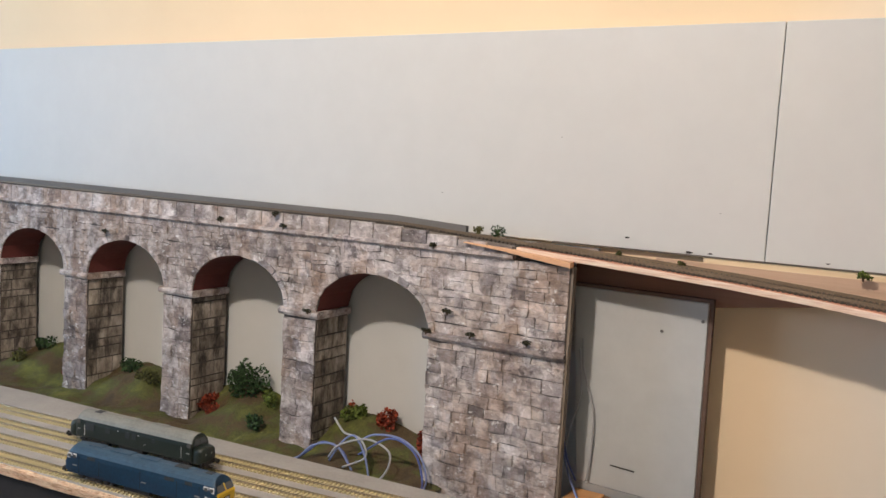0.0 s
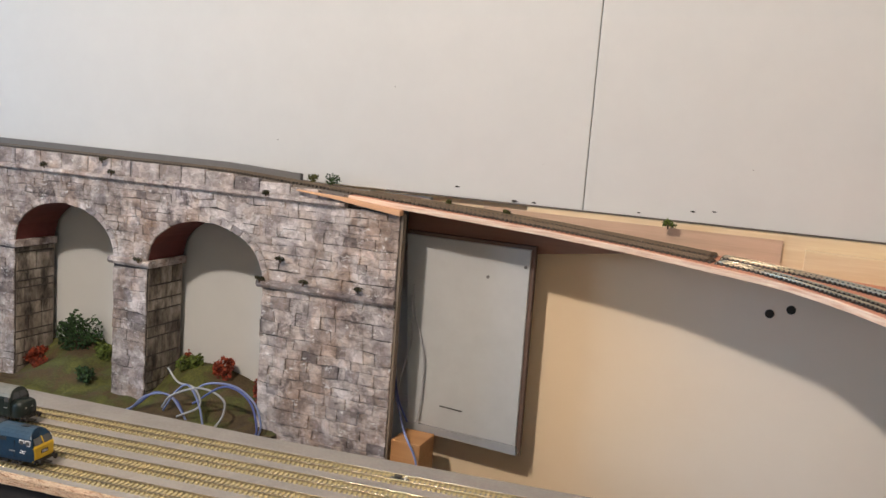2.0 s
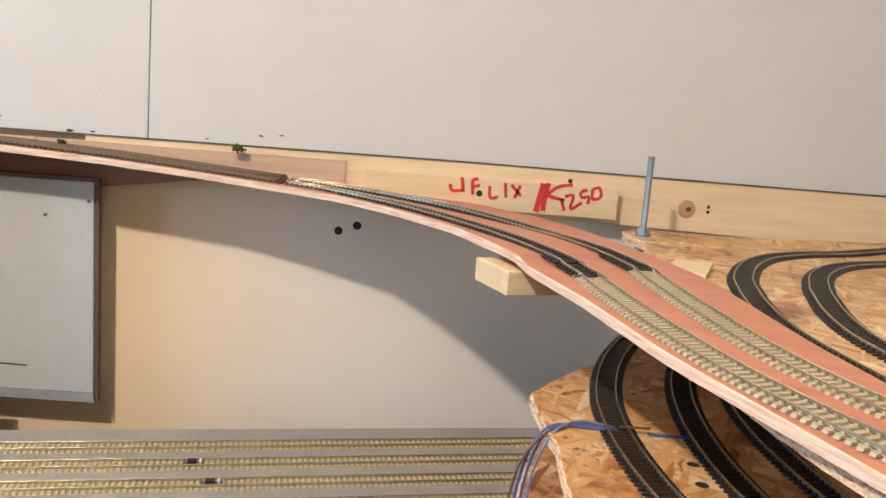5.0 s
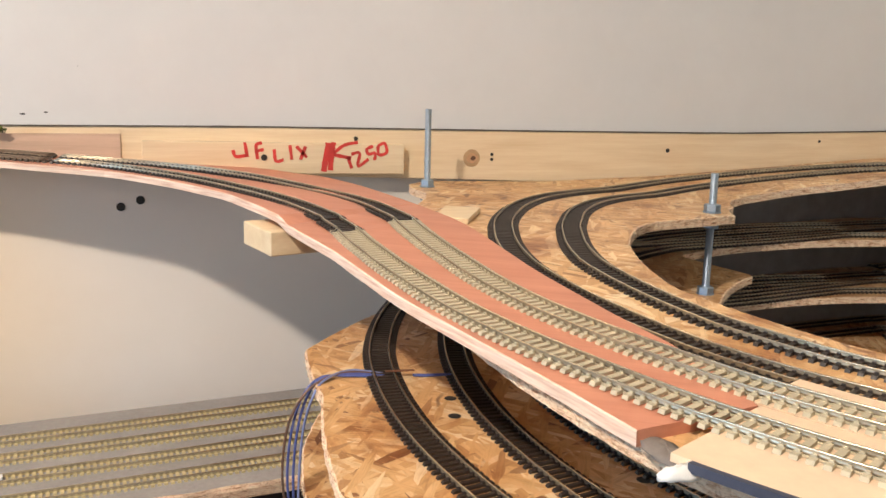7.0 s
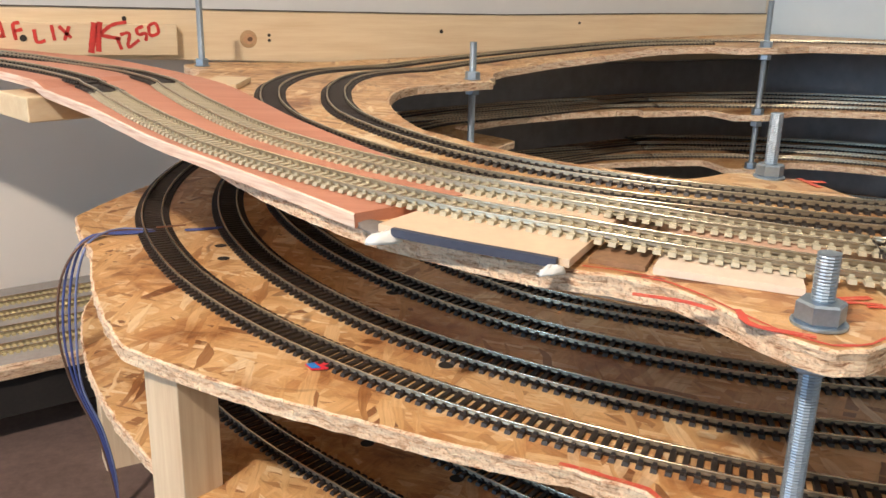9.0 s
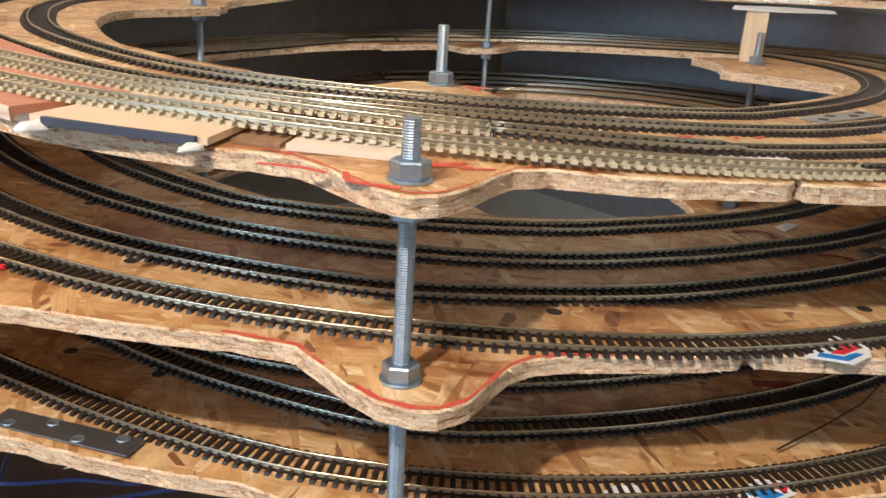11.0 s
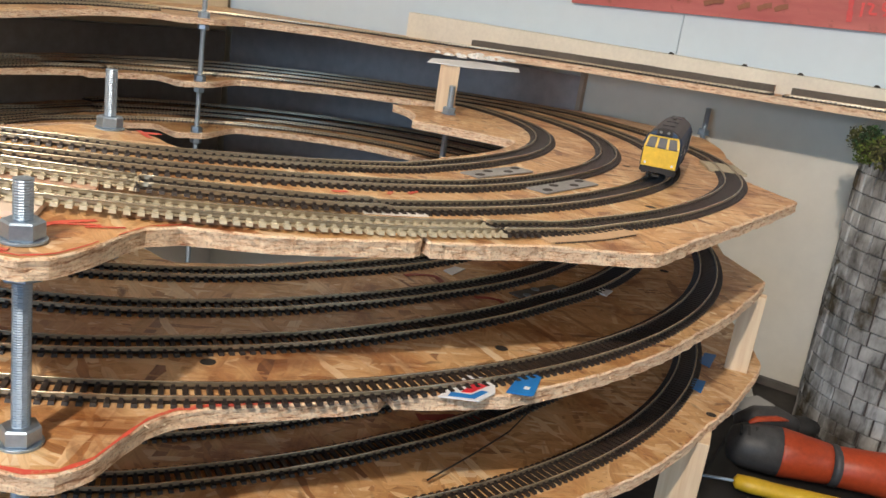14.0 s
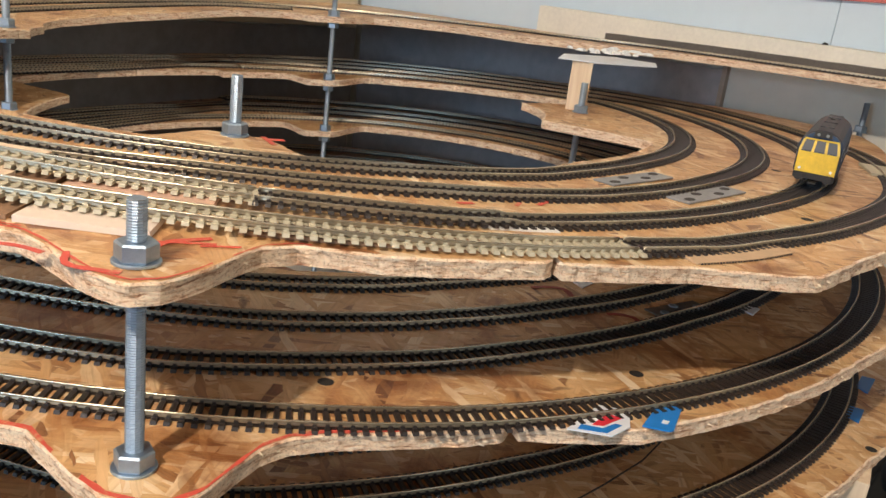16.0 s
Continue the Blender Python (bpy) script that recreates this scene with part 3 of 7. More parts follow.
m = Mesh()
rings = []
for i, ((xi, yi), (xo, yo), zz) in enumerate(UP):
    jag = 0.0018 * noise.noise((i * 1.7, 5, 2))
    rings.append([(xi + jag, yi, zz), (xo, yo, zz), (xo, yo, zz - 0.0125), (xi + jag * 2, yi - jag, zz - 0.0125)])
m.loft(rings, [0, 1, 0, 1])
solid("upper_deck", m, [osb, osb_edge], "strand-board upper deck curving off along the wall", "helix deck")
ALONG = ((-0.6, 1.512), (-0.2, 1.503), (0.0, 1.4985), (0.2, 1.4955), (0.38, 1.493), (0.47, 1.4915), (0.545, 1.490), (0.62, 1.488), (0.9, 1.482))
strip = Mesh()
strip.loft([[(RIGHT - 0.040, y, lerp(ALONG, y)), (RIGHT - 0.016, y, lerp(ALONG, y)), (RIGHT - 0.016, y, 1.541), (RIGHT - 0.040, y, 1.539 + 0.001 * noise.noise((y * 14, 1, 1)))] for y in np.linspace(0.9, -0.6, 40)])
solid("edge_strip", strip, plain("cream_painted_strip", (0.80, 0.755, 0.63), 0.6, vary=0.14, scale=40), "thin cream-painted strip between upper track and wall", "wood strip")


# ---- track ----
GAUGE = 0.0220


def resample(path, step):
    path = [Vector(p) for p in path]
    d = [0.0]
    for a, b in zip(path, path[1:]):
        d.append(d[-1] + (b - a).length)
    n = max(2, int(round(d[-1] / step)))
    ts = np.linspace(0, d[-1], n + 1)
    arr = np.array(path)
    return [Vector((float(np.interp(t, d, arr[:, 0])), float(np.interp(t, d, arr[:, 1])), float(np.interp(t, d, arr[:, 2])))) for t in ts]


def smooth_path(pts, n=24):
    """Catmull-Rom through plan points."""
    pts = [Vector(p) for p in pts]
    pts = [2 * pts[0] - pts[1]] + pts + [2 * pts[-1] - pts[-2]]
    out = []
    for i in range(1, len(pts) - 2):
        p0, p1, p2, p3 = pts[i - 1:i + 3]
        for k in range(n):
            t = k / n
            out.append(0.5 * ((2 * p1) + (p2 - p0) * t + (2 * p0 - 5 * p1 + 4 * p2 - p3) * t * t + (3 * p1 - p0 - 3 * p2 + p3) * t ** 3))
    out.append(pts[-2])
    return out


def frames_along(pts):
    out = []
    for i, p in enumerate(pts):
        t = (pts[min(i + 1, len(pts) - 1)] - pts[max(i - 1, 0)]).normalized()
        side = t.cross(Vector((0, 0, 1))).normalized()
        out.append((p, t, side, side.cross(t).normalized()))
    return out


def sleeper_mesh(w=0.0036):
    s = Mesh()
    s.box((0, 0, 0.0012), (w, 0.0385, 0.0024), taper=0.94)
    for y in (-1, 1):
        s.box((0, y * (GAUGE / 2 + 0.0019), 0.0031), (0.0030, 0.0020, 0.0017), taper=0.8)
        s.box((0, y * (GAUGE / 2 - 0.0018), 0.0031), (0.0030, 0.0018, 0.0017), taper=0.8)
    return s


SLEEPERS = {}


def track(label, path, tie, single=None, group="model railway tracks", pitch=0.0083, worn=False):
    """Rails, sleepers and webbing along a path; single: the stretch (from, to as shares) whose sleepers are separate pieces."""
    top = thing("railway_track", label, "railway track", group)
    fr = frames_along(resample(path, 0.012))
    for sgn in (-1, 1):
        rail = Mesh()
        rings = []
        for p, t, side, up in fr:
            c = p + side * sgn * GAUGE / 2
            rings.append([c + side * a + up * b for a, b in ((-0.0014, 0.0024), (0.0014, 0.0024), (0.0005, 0.0032), (0.0007, 0.0046), (0.0007, 0.0054), (0.0004, 0.0059), (-0.0004, 0.0059), (-0.0007, 0.0054), (-0.0007, 0.0046), (-0.0005, 0.0032))])
        rail.loft(rings, [1, 1, 1, 1, 0, 0, 0, 1, 1, 1])
        part("rail", rail, [rail_worn, rail_worn] if worn else [rail_metal, rail_side], top, smooth=True)
    web = Mesh()
    for sgn in (-1, 1):
        web.loft([[p + side * (sgn * GAUGE / 2 + a) + up * b for a, b in ((-0.0015, 0.0002), (0.0015, 0.0002), (0.0015, 0.0018), (-0.0015, 0.0018))] for p, t, side, up in fr])
    part("webbing", web, tie, top)
    wide = 0.0041 if tie in (sleeper_dark, sleeper_brown) else 0.0046
    fs = frames_along(resample(path, pitch))
    if tie.name not in SLEEPERS:
        SLEEPERS[tie.name] = sleeper_mesh(wide).data("sleeper", tie)
    base = sleeper_mesh(wide)
    rest = Mesh()
    lo, hi = (single or (2.0, 3.0))
    count = 0
    for i, (p, t, side, up) in enumerate(fs):
        share = i / max(1, len(fs) - 1)
        rot = Matrix((t, side, up)).transposed()
        if lo <= share <= hi and count < 300:
            ob = new("sleeper", SLEEPERS[tie.name])
            ob.parent = top
            ob.matrix_local = Matrix.Translation(p * U) @ rot.to_4x4()
            count += 1
        else:
            n = len(rest.v)
            rest.v.extend(tuple(p + rot @ Vector(q)) for q in base.v)
            rest.f.extend(tuple(n + k for k in f) for f in base.f)
            rest.m.extend(base.m)
    if rest.v:
        ob = part("sleeper_run", rest, tie, top)
        ob["kind"] = "stuff"
    return top


R3 = ((119, 0.67), (140, 0.68), (154, 0.685), (166, 0.695), (180, 0.714), (200, 0.722), (212, 0.715), (225, 0.703), (240, 0.692), (252, 0.679), (270, 0.675), (290, 0.682), (1400, 0.682))
R4 = ((119, 0.585), (140, 0.59), (157, 0.60), (167, 0.615), (180, 0.643), (198, 0.657), (212, 0.652), (225, 0.645), (240, 0.622), (255, 0.594), (270, 0.585), (300, 0.585), (1400, 0.59))
R1 = ((160, 0.905), (166, 0.893), (171.6, 0.877), (178, 0.861), (185, 0.850), (192, 0.845), (200, 0.840), (215, 0.838), (240, 0.836), (255, 0.824), (270, 0.834), (285, 0.852), (303, 0.86), (330, 0.855), (400, 0.846), (430, 0.712), (470, 0.712), (510, 0.826), (530, 0.842), (545, 0.846), (1400, 0.842))
R2 = ((160, 0.83), (168.3, 0.812), (174, 0.799), (180, 0.790), (190, 0.785), (200, 0.779), (215, 0.775), (237, 0.777), (251, 0.755), (265, 0.753), (290, 0.765), (330, 0.77), (400, 0.762), (430, 0.66), (470, 0.66), (510, 0.74), (530, 0.755), (545, 0.768), (561, 0.778), (581, 0.776), (591, 0.759), (604, 0.742), (620, 0.733), (640, 0.745), (1400, 0.765))


R3L = ((420, 0.682), (540, 0.69), (568, 0.697), (585, 0.688), (600, 0.668), (612, 0.663), (640, 0.675), (780, 0.682))
R4L = ((420, 0.59), (540, 0.605), (565, 0.626), (586, 0.598), (603, 0.576), (618, 0.579), (640, 0.585), (780, 0.59))


def back_safe(phi, r, margin):
    a = radians(phi)
    if math.sin(a) > 0.05:
        r = min(r, (BACK - 0.02 - margin - CY) / math.sin(a))
    return r


PALE = ((160, 1.4535), (167, 1.452), (180, 1.4435), (190, 1.4365), (205, 1.4285), (213, 1.4265), (222, 1.4215), (230, 1.4165), (238, 1.4115), (244, 1.408), (250, 1.4032))


def pale_ring(table, a0, a1, step=1.0):
    n = int((a1 - a0) / step)
    out = []
    for i in range(n + 1):
        p = a0 + (a1 - a0) * i / n
        q = polar(p, lerp(table, p))
        q.z = lerp(PALE, p)
        out.append(q)
    return out


def ring(table, a0, a1, margin, step=2.0):
    n = max(4, int((a1 - a0) / step))
    return [polar(p, back_safe(p, lerp(table, p), margin)) for p in (a0 + (a1 - a0) * i / n for i in range(n + 1))]


TOP1, TOP2 = 0.024, 0.095
# the two upper-level tracks come round from the upper deck
p1_mid = [(2.003, 0.38, 1.4933), (1.985, 0.55, 1.4903), (1.942, 0.72, 1.486)]
arc = [Vector((CX + lerp(((62, 0.69), (117, 0.67)), p) * math.cos(radians(p)), CY + lerp(((62, 0.69), (117, 0.67)), p) * math.sin(radians(p)), lerp(((10, 1.482), (40, 1.474), (63, 1.463), (78, 1.449), (100, 1.432), (119, 1.424)), p))) for p in (12, 28, 45, 62, 80, 100, 117)]
along = lambda x, ys: [Vector((x, y, lerp(ALONG, y) + 0.0003)) for y in ys]
track("dark-sleepered siding on the upper deck beside the wall", smooth_path(along(2.006, (-0.55, -0.2, -0.013)), 12), sleeper_dark)
for ys, lab in (((-0.55, -0.3, -0.1, -0.018), "short grey foam strip along the upper siding"), ((0.014, 0.1, 0.2, 0.38, 0.55, 0.66), "long grey foam strip beside the upper track")):
    fm = Mesh().loft([[(x0, y, z), (x0 + 0.012, y, z), (x0 + 0.012, y, z + h), (x0, y, z + h)] for x0, y, z, h in ((lerp(((0.2, 2.040), (0.45, 2.035), (0.66, 2.005)), y), y, lerp(ALONG, y), 0.018 + 0.0012 * noise.noise((y * 20, 0, 3))) for y in np.linspace(ys[0], ys[-1], 30))])
    solid("foam_strip", fm, plain("brown_grey_foam_strip", (0.13, 0.11, 0.09), 0.9, vary=0.3), lab, "foam strip", "foam strips")
p1_in = along(2.006, (0.010, 0.1, 0.2))
path3 = smooth_path(p1_in + [Vector(p) for p in p1_mid] + arc, 12) + ring(R3, 119.5, 420, TOP2)
track("dark-sleepered outer track of the upper pair on the helix", path3, sleeper_dark, (0.52, 0.74))
arc4 = [Vector((CX + lerp(((65, 0.60), (117, 0.585)), p) * math.cos(radians(p)), CY + lerp(((65, 0.60), (117, 0.585)), p) * math.sin(radians(p)), lerp(((10, 1.482), (40, 1.474), (63, 1.463), (78, 1.449), (100, 1.432), (119, 1.424)), p))) for p in (50, 65, 80, 100, 117)]
track("dark-sleepered inner track of the upper pair on the helix", smooth_path(arc4, 12) + ring(R4, 119.5, 420, TOP2), sleeper_dark, (0.28, 0.62))
# the two tracks from the viaduct: pale sleepers across the plywood, dark ones round the curve
track("pale concrete-sleepered outer track on plywood and strand board", pale_ring(R1, 171.3, 244.5), sleeper_pale, (0, 1))
track("pale concrete-sleepered inner track on plywood and strand board", pale_ring(R2, 167.9, 225.7), sleeper_pale, (0, 1))
track("dark-sleepered outer track curving round the deck corner", pale_ring(R1, 244.8, 249.5) + ring(R1, 250, 420, TOP1), sleeper_dark, (0, 0.5))
track("dark-sleepered second track curving round the deck", pale_ring(R2, 225.85, 239.5) + ring(R2, 240, 420, TOP2), sleeper_dark, (0, 0.5))
LOW1 = ((885, 0.0), (905, -0.014), (920, -0.020), (929, -0.014), (937, -0.003), (945, 0.0))
LOW2 = ((880, 0.0), (905, -0.040), (920, -0.048), (932, -0.030), (945, 0.0))
for turn in (1, 2):
    a0 = 420 + 360 * (turn - 1)
    for k, (tb, mg) in enumerate(((R1, 0.028), (R2, 0.080), (R3, 0.133), (R4, 0.177))):
        path = []
        n = 180
        for i in range(n + 1):
            p = a0 + 360 * i / n
            r = lerp((R1, R2, R3L, R4L)[k], p if turn == 1 else p - 360)
            if turn == 2 and k < 2:
                r += lerp(LOW1 if k == 0 else LOW2, p)
            path.append(polar(p, back_safe(p, r, mg)))
        near = {(1, 0): (0.38, 0.66), (1, 1): (0.42, 0.60)}.get((turn, k))
        track(("dark-sleepered track on the second turn of the helix", "dark-sleepered track on the third turn of the helix")[turn - 1], path, sleeper_dark, near)
for r, mg in ((0.842, TOP1), (0.765, TOP2)):
    track("dark-sleepered track on the lowest turn of the helix", [polar(1140 + 85 * i / 60, back_safe(1140 + 85 * i / 60, r, mg)) for i in range(61)], sleeper_dark)

# ---- plywood bridge from the viaduct to the helix ----
FRONT = [(-0.62, 1.402), (-0.30, 1.402), (-0.1, 1.39), (0.10, 1.345), (0.18, 1.265), (0.257, 1.145), (0.295, 1.02), (0.318, 0.92), (0.343, 0.82), (0.368, 0.664), (0.399, 0.543), (0.422, 0.453), (0.436, 0.39)]
BACKE = [(-0.62, 1.518), (-0.30, 1.518), (-0.05, 1.518), (0.20, 1.518), (0.35, 1.49), (0.425, 1.40), (0.462, 1.28), (0.49, 1.12), (0.505, 1.0), (0.515, 0.90), (0.515, 0.72), (0.525, 0.58), (0.535, 0.49), (0.525, 0.405)]


def ply_height(p):
    if p[1] > 0.95:
        return deck_z(p[0])
    return lerp(((0.385, 1.4275), (0.66, 1.4385), (0.95, 1.452)), p[1])


f, b = resample([(*p, 0) for p in FRONT], 0.03), None
n = 56
fr_pts = [f[0]] and [Vector((float(np.interp(k / n, np.linspace(0, 1, len(f)), [q[0] for q in f])), float(np.interp(k / n, np.linspace(0, 1, len(f)), [q[1] for q in f])))) for k in range(n + 1)]
bk = resample([(*p, 0) for p in BACKE], 0.03)
bk_pts = [Vector((float(np.interp(k / n, np.linspace(0, 1, len(bk)), [q[0] for q in bk])), float(np.interp(k / n, np.linspace(0, 1, len(bk)), [q[1] for q in bk])))) for k in range(n + 1)]
m = Mesh()
rings = []
for k, (a, c) in enumerate(zip(fr_pts, bk_pts)):
    za, zc = ply_height(a) - 0.0004, ply_height(c) - 0.0004
    j = 0.0012 * noise.noise((k * 0.9, 0, 4))
    rings.append([(a[0], a[1] + j, za - 0.001), (a[0] + 0.001, a[1] + 0.001 + j, za), (c[0], c[1], zc), (c[0], c[1], zc - 0.0095), (a[0] + j, a[1] + j, za - 0.0095)])
m.loft(rings, [1, 0, 1, 0, 1])
bed = thing("plywood_track_bed", "red-faced plywood track bed curving from viaduct to helix", "track bed")
for slot, (nm, mt, lab) in enumerate((("face_veneer", ply_red, "red plywood face"), ("sawn_edge", ply_edge, "pale layered sawn edge"))):
    piece = Mesh()
    piece.v = list(m.v)
    for fc, k in zip(m.f, m.m):
        if k == slot:
            piece.face(fc)
    part(nm, piece, mt, bed, lab)

z_on = lambda x, y: Vector((x, y, ply_height((x, y))))
via1 = [(-2.6, 1.437), (-1.6, 1.437), (-0.9, 1.437), (-0.5, 1.438), (-0.22, 1.432), (0.0, 1.412), (0.10, 1.385), (0.20, 1.292), (0.27, 1.19), (0.33, 1.07), (0.359, 0.97), (0.3725, 0.897)]
via2 = [(-0.62, 1.478), (-0.35, 1.492), (-0.1, 1.488), (0.08, 1.475), (0.2, 1.42), (0.30, 1.33), (0.385, 1.20), (0.428, 1.08), (0.441, 0.99), (0.4455, 0.938)]
for pts, lab in ((via1, "track along the viaduct and plywood bend"), (via2, "second track along the plywood bend")):
    run = [z_on(*p[:2]) for p in smooth_path([(*p, 0) for p in pts], 14)]
    cut = next(i for i, p in enumerate(run) if p.x > 0.02)
    track("weathered brown-sleepered " + lab, run[:cut], sleeper_brown, (0.45, 1.0), worn=True)
    track("dark-sleepered " + lab, run[cut:], sleeper_dark, (0.0, 1.0))

# ---- viaduct ----
VF, VB = 1.40, 1.507
SPRING, CROWN, HALF = 1.338, 1.436, 0.136
ARCHES = (-0.925, -1.282, -1.645, -2.005, -2.365)
ROOT = 1.0


def stone_top(x):
    return lerp(((-2.6, 1.500), (-0.75, 1.497), (-0.51, 1.496)), x)


def opening(x0, z):
    """Half-width of the arch at a height."""
    if z >= CROWN:
        return 0.0
    if z <= SPRING:
        return HALF
    k = (z - SPRING) / (CROWN - SPRING)
    return HALF * math.sqrt(max(0.0, 1 - k ** 2.1))


viaduct = thing("viaduct", "weathered grey stone model railway viaduct with round arches", "viaduct")
for c in ARCHES:
    core = Mesh()
    under = lambda u: SPRING + (CROWN - SPRING) * (1 - min(1.0, abs(u) / HALF) ** 2) ** (1 / 2.1)
    core.loft([[(c + u, VF, under(u)), (c + u, VF, stone_top(c)), (c + u, VB, stone_top(c)), (c + u, VB, under(u))] for u in np.linspace(-HALF, HALF, 27)], [0, 0, 0, 1])
    part("arch_core", core, [mortar, arch_red], viaduct, "dark mortar body with a brick-red arch soffit")
piers = [(-0.512, ARCHES[0] + HALF)] + [(a - HALF, b + HALF) for a, b in zip(ARCHES, ARCHES[1:])]
for x1, x0 in piers:
    back = VB if x1 < -0.6 else VF + 0.014  # the last pier is only a facing
    pc = Mesh().box(((x0 + x1) / 2, (VF + back) / 2, (ROOT + stone_top(x0)) / 2), (x1 - x0, back - VF, stone_top(x0) - ROOT))
    part("pier_core", pc, mortar, viaduct)

rng = random.Random(5)
STONES = []
RINGW = 0.014


def slab(quad, y, proud, free=True):
    """A dressed stone on the face: quad of x, z corners, worn at its edges."""
    m = Mesh()
    cx, cz = sum(p[0] for p in quad) / 4, sum(p[1] for p in quad) / 4
    j = lambda s: rng.uniform(-s, s)
    bend = lambda p: (p[0] + 0.0050 * noise.noise((p[0] * 31, p[1] * 31, 2)) * (p[0] < -0.52), p[1] + 0.0052 * noise.noise((p[0] * 27, p[1] * 30, 8)))
    quad = [bend(p) for p in quad] if free else quad
    outer = [(p[0] + (cx - p[0]) * 0.012 + j(0.0009), p[1] + (cz - p[1]) * 0.022 + j(0.0009)) for p in quad]
    face = [(p[0] + (cx - p[0]) * 0.055 + j(0.0006), p[1] + (cz - p[1]) * 0.085 + j(0.0006)) for p in outer]
    m.loft([[(p[0], y + 0.0008, p[1]) for p in outer], [(p[0], y - proud * 0.6, p[1]) for p in outer], [(p[0], y - proud + j(0.0005), p[1]) for p in face]], cap=(False, True))
    return m


def courses(x0, x1, z0, z1, inside, h=0.020):
    z = z0
    row = 0
    while z < z1 - 0.006:
        hh = min(h * rng.uniform(0.7, 1.3), z1 - z)
        crown = CROWN + RINGW
        if z < crown - 0.004 and z + hh > crown:
            hh = crown - z
        spans = inside(z, z + hh)
        for (a0, a1), (b0, b1) in spans:
            length = max(b1, a1) - min(a0, b0)
            n = max(1, int(round(length / rng.uniform(0.023, 0.039))))
            cuts = [0.0] + sorted((i + rng.uniform(-0.36, 0.36)) / n for i in range(1, n)) + [1.0]
            low, high = max(a0, b0), min(a1, b1)
            if high - low < 0.015:
                cuts = [0.0, 1.0]
            at = lambda c, p0, p1: p0 if c == 0.0 else p1 if c == 1.0 else low + (high - low) * c
            for s, e in zip(cuts, cuts[1:]):
                STONES.append([(at(s, a0, a1), z), (at(e, a0, a1), z), (at(e, b0, b1), z + hh), (at(s, b0, b1), z + hh)])
        z += hh
        row += 1


def spandrel(z0, z1):
    edges = [(-0.514, -0.514)]
    for c in ARCHES:
        w0 = math.sqrt(max(0, 1 - ((z0 - SPRING) / (CROWN + RINGW - SPRING)) ** 2)) * (HALF + RINGW) if z0 < CROWN + RINGW else 0
        w1 = math.sqrt(max(0, 1 - ((z1 - SPRING) / (CROWN + RINGW - SPRING)) ** 2)) * (HALF + RINGW) if z1 < CROWN + RINGW else 0
        if w0 > 0.004:
            edges.append((c + w0, c + w1))
            edges.append((c - w0, c - w1))
    edges.append((-2.6, -2.6))
    out = []
    for i in range(0, len(edges) - 1, 2):
        r, l = edges[i], edges[i + 1]
        if r[0] - l[0] > 0.006 or r[1] - l[1] > 0.006:
            out.append(((l[0], max(l[0] + 0.002, r[0])), (l[1], max(l[1] + 0.002, r[1]))))
    return out


courses(-2.6, -0.514, SPRING + 0.004, 1.496, spandrel, 0.0195)
for x1, x0 in piers:
    courses(x0, x1, 1.03, SPRING - 0.012, lambda z0, z1, a=x0, b=x1: [((a, b), (a, b))], 0.022)
ring_stones = []
for c in ARCHES:
    for i in range(17):
        u0, u1 = math.pi * i / 17, math.pi * (i + 1) / 17
        e = lambda u, k: (c - (HALF + k) * math.cos(u), SPRING + (CROWN - SPRING + k) * math.sin(u) ** 0.95)
        ring_stones.append([e(u1, 0.0), e(u0, 0.0), e(u0, RINGW), e(u1, RINGW)])
rest = Mesh()
made = 0
for q in sorted(STONES, key=lambda q: -q[0][0]):
    s = slab(q, VF, rng.uniform(0.0008, 0.0034))
    if made < 299:
        part("stone", s, stone, viaduct)
        made += 1
    else:
        n = len(rest.v)
        rest.v += s.v
        rest.f += [tuple(n + k for k in fc) for fc in s.f]
        rest.m += s.m
ob = part("masonry", rest, stone, viaduct)
ob["kind"] = "stuff"
for q in ring_stones:
    part("voussoir", slab(q, VF, 0.0036, False), stone, viaduct)
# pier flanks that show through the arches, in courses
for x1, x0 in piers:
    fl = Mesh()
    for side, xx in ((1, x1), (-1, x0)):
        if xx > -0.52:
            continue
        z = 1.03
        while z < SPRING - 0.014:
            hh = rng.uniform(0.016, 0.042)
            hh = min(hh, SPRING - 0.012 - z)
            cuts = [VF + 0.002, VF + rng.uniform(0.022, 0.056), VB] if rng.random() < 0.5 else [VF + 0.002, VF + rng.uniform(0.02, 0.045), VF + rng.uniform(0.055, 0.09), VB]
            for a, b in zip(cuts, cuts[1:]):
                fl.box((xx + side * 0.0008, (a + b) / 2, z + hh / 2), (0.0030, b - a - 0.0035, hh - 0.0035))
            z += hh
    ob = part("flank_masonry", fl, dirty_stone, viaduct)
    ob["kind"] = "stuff"
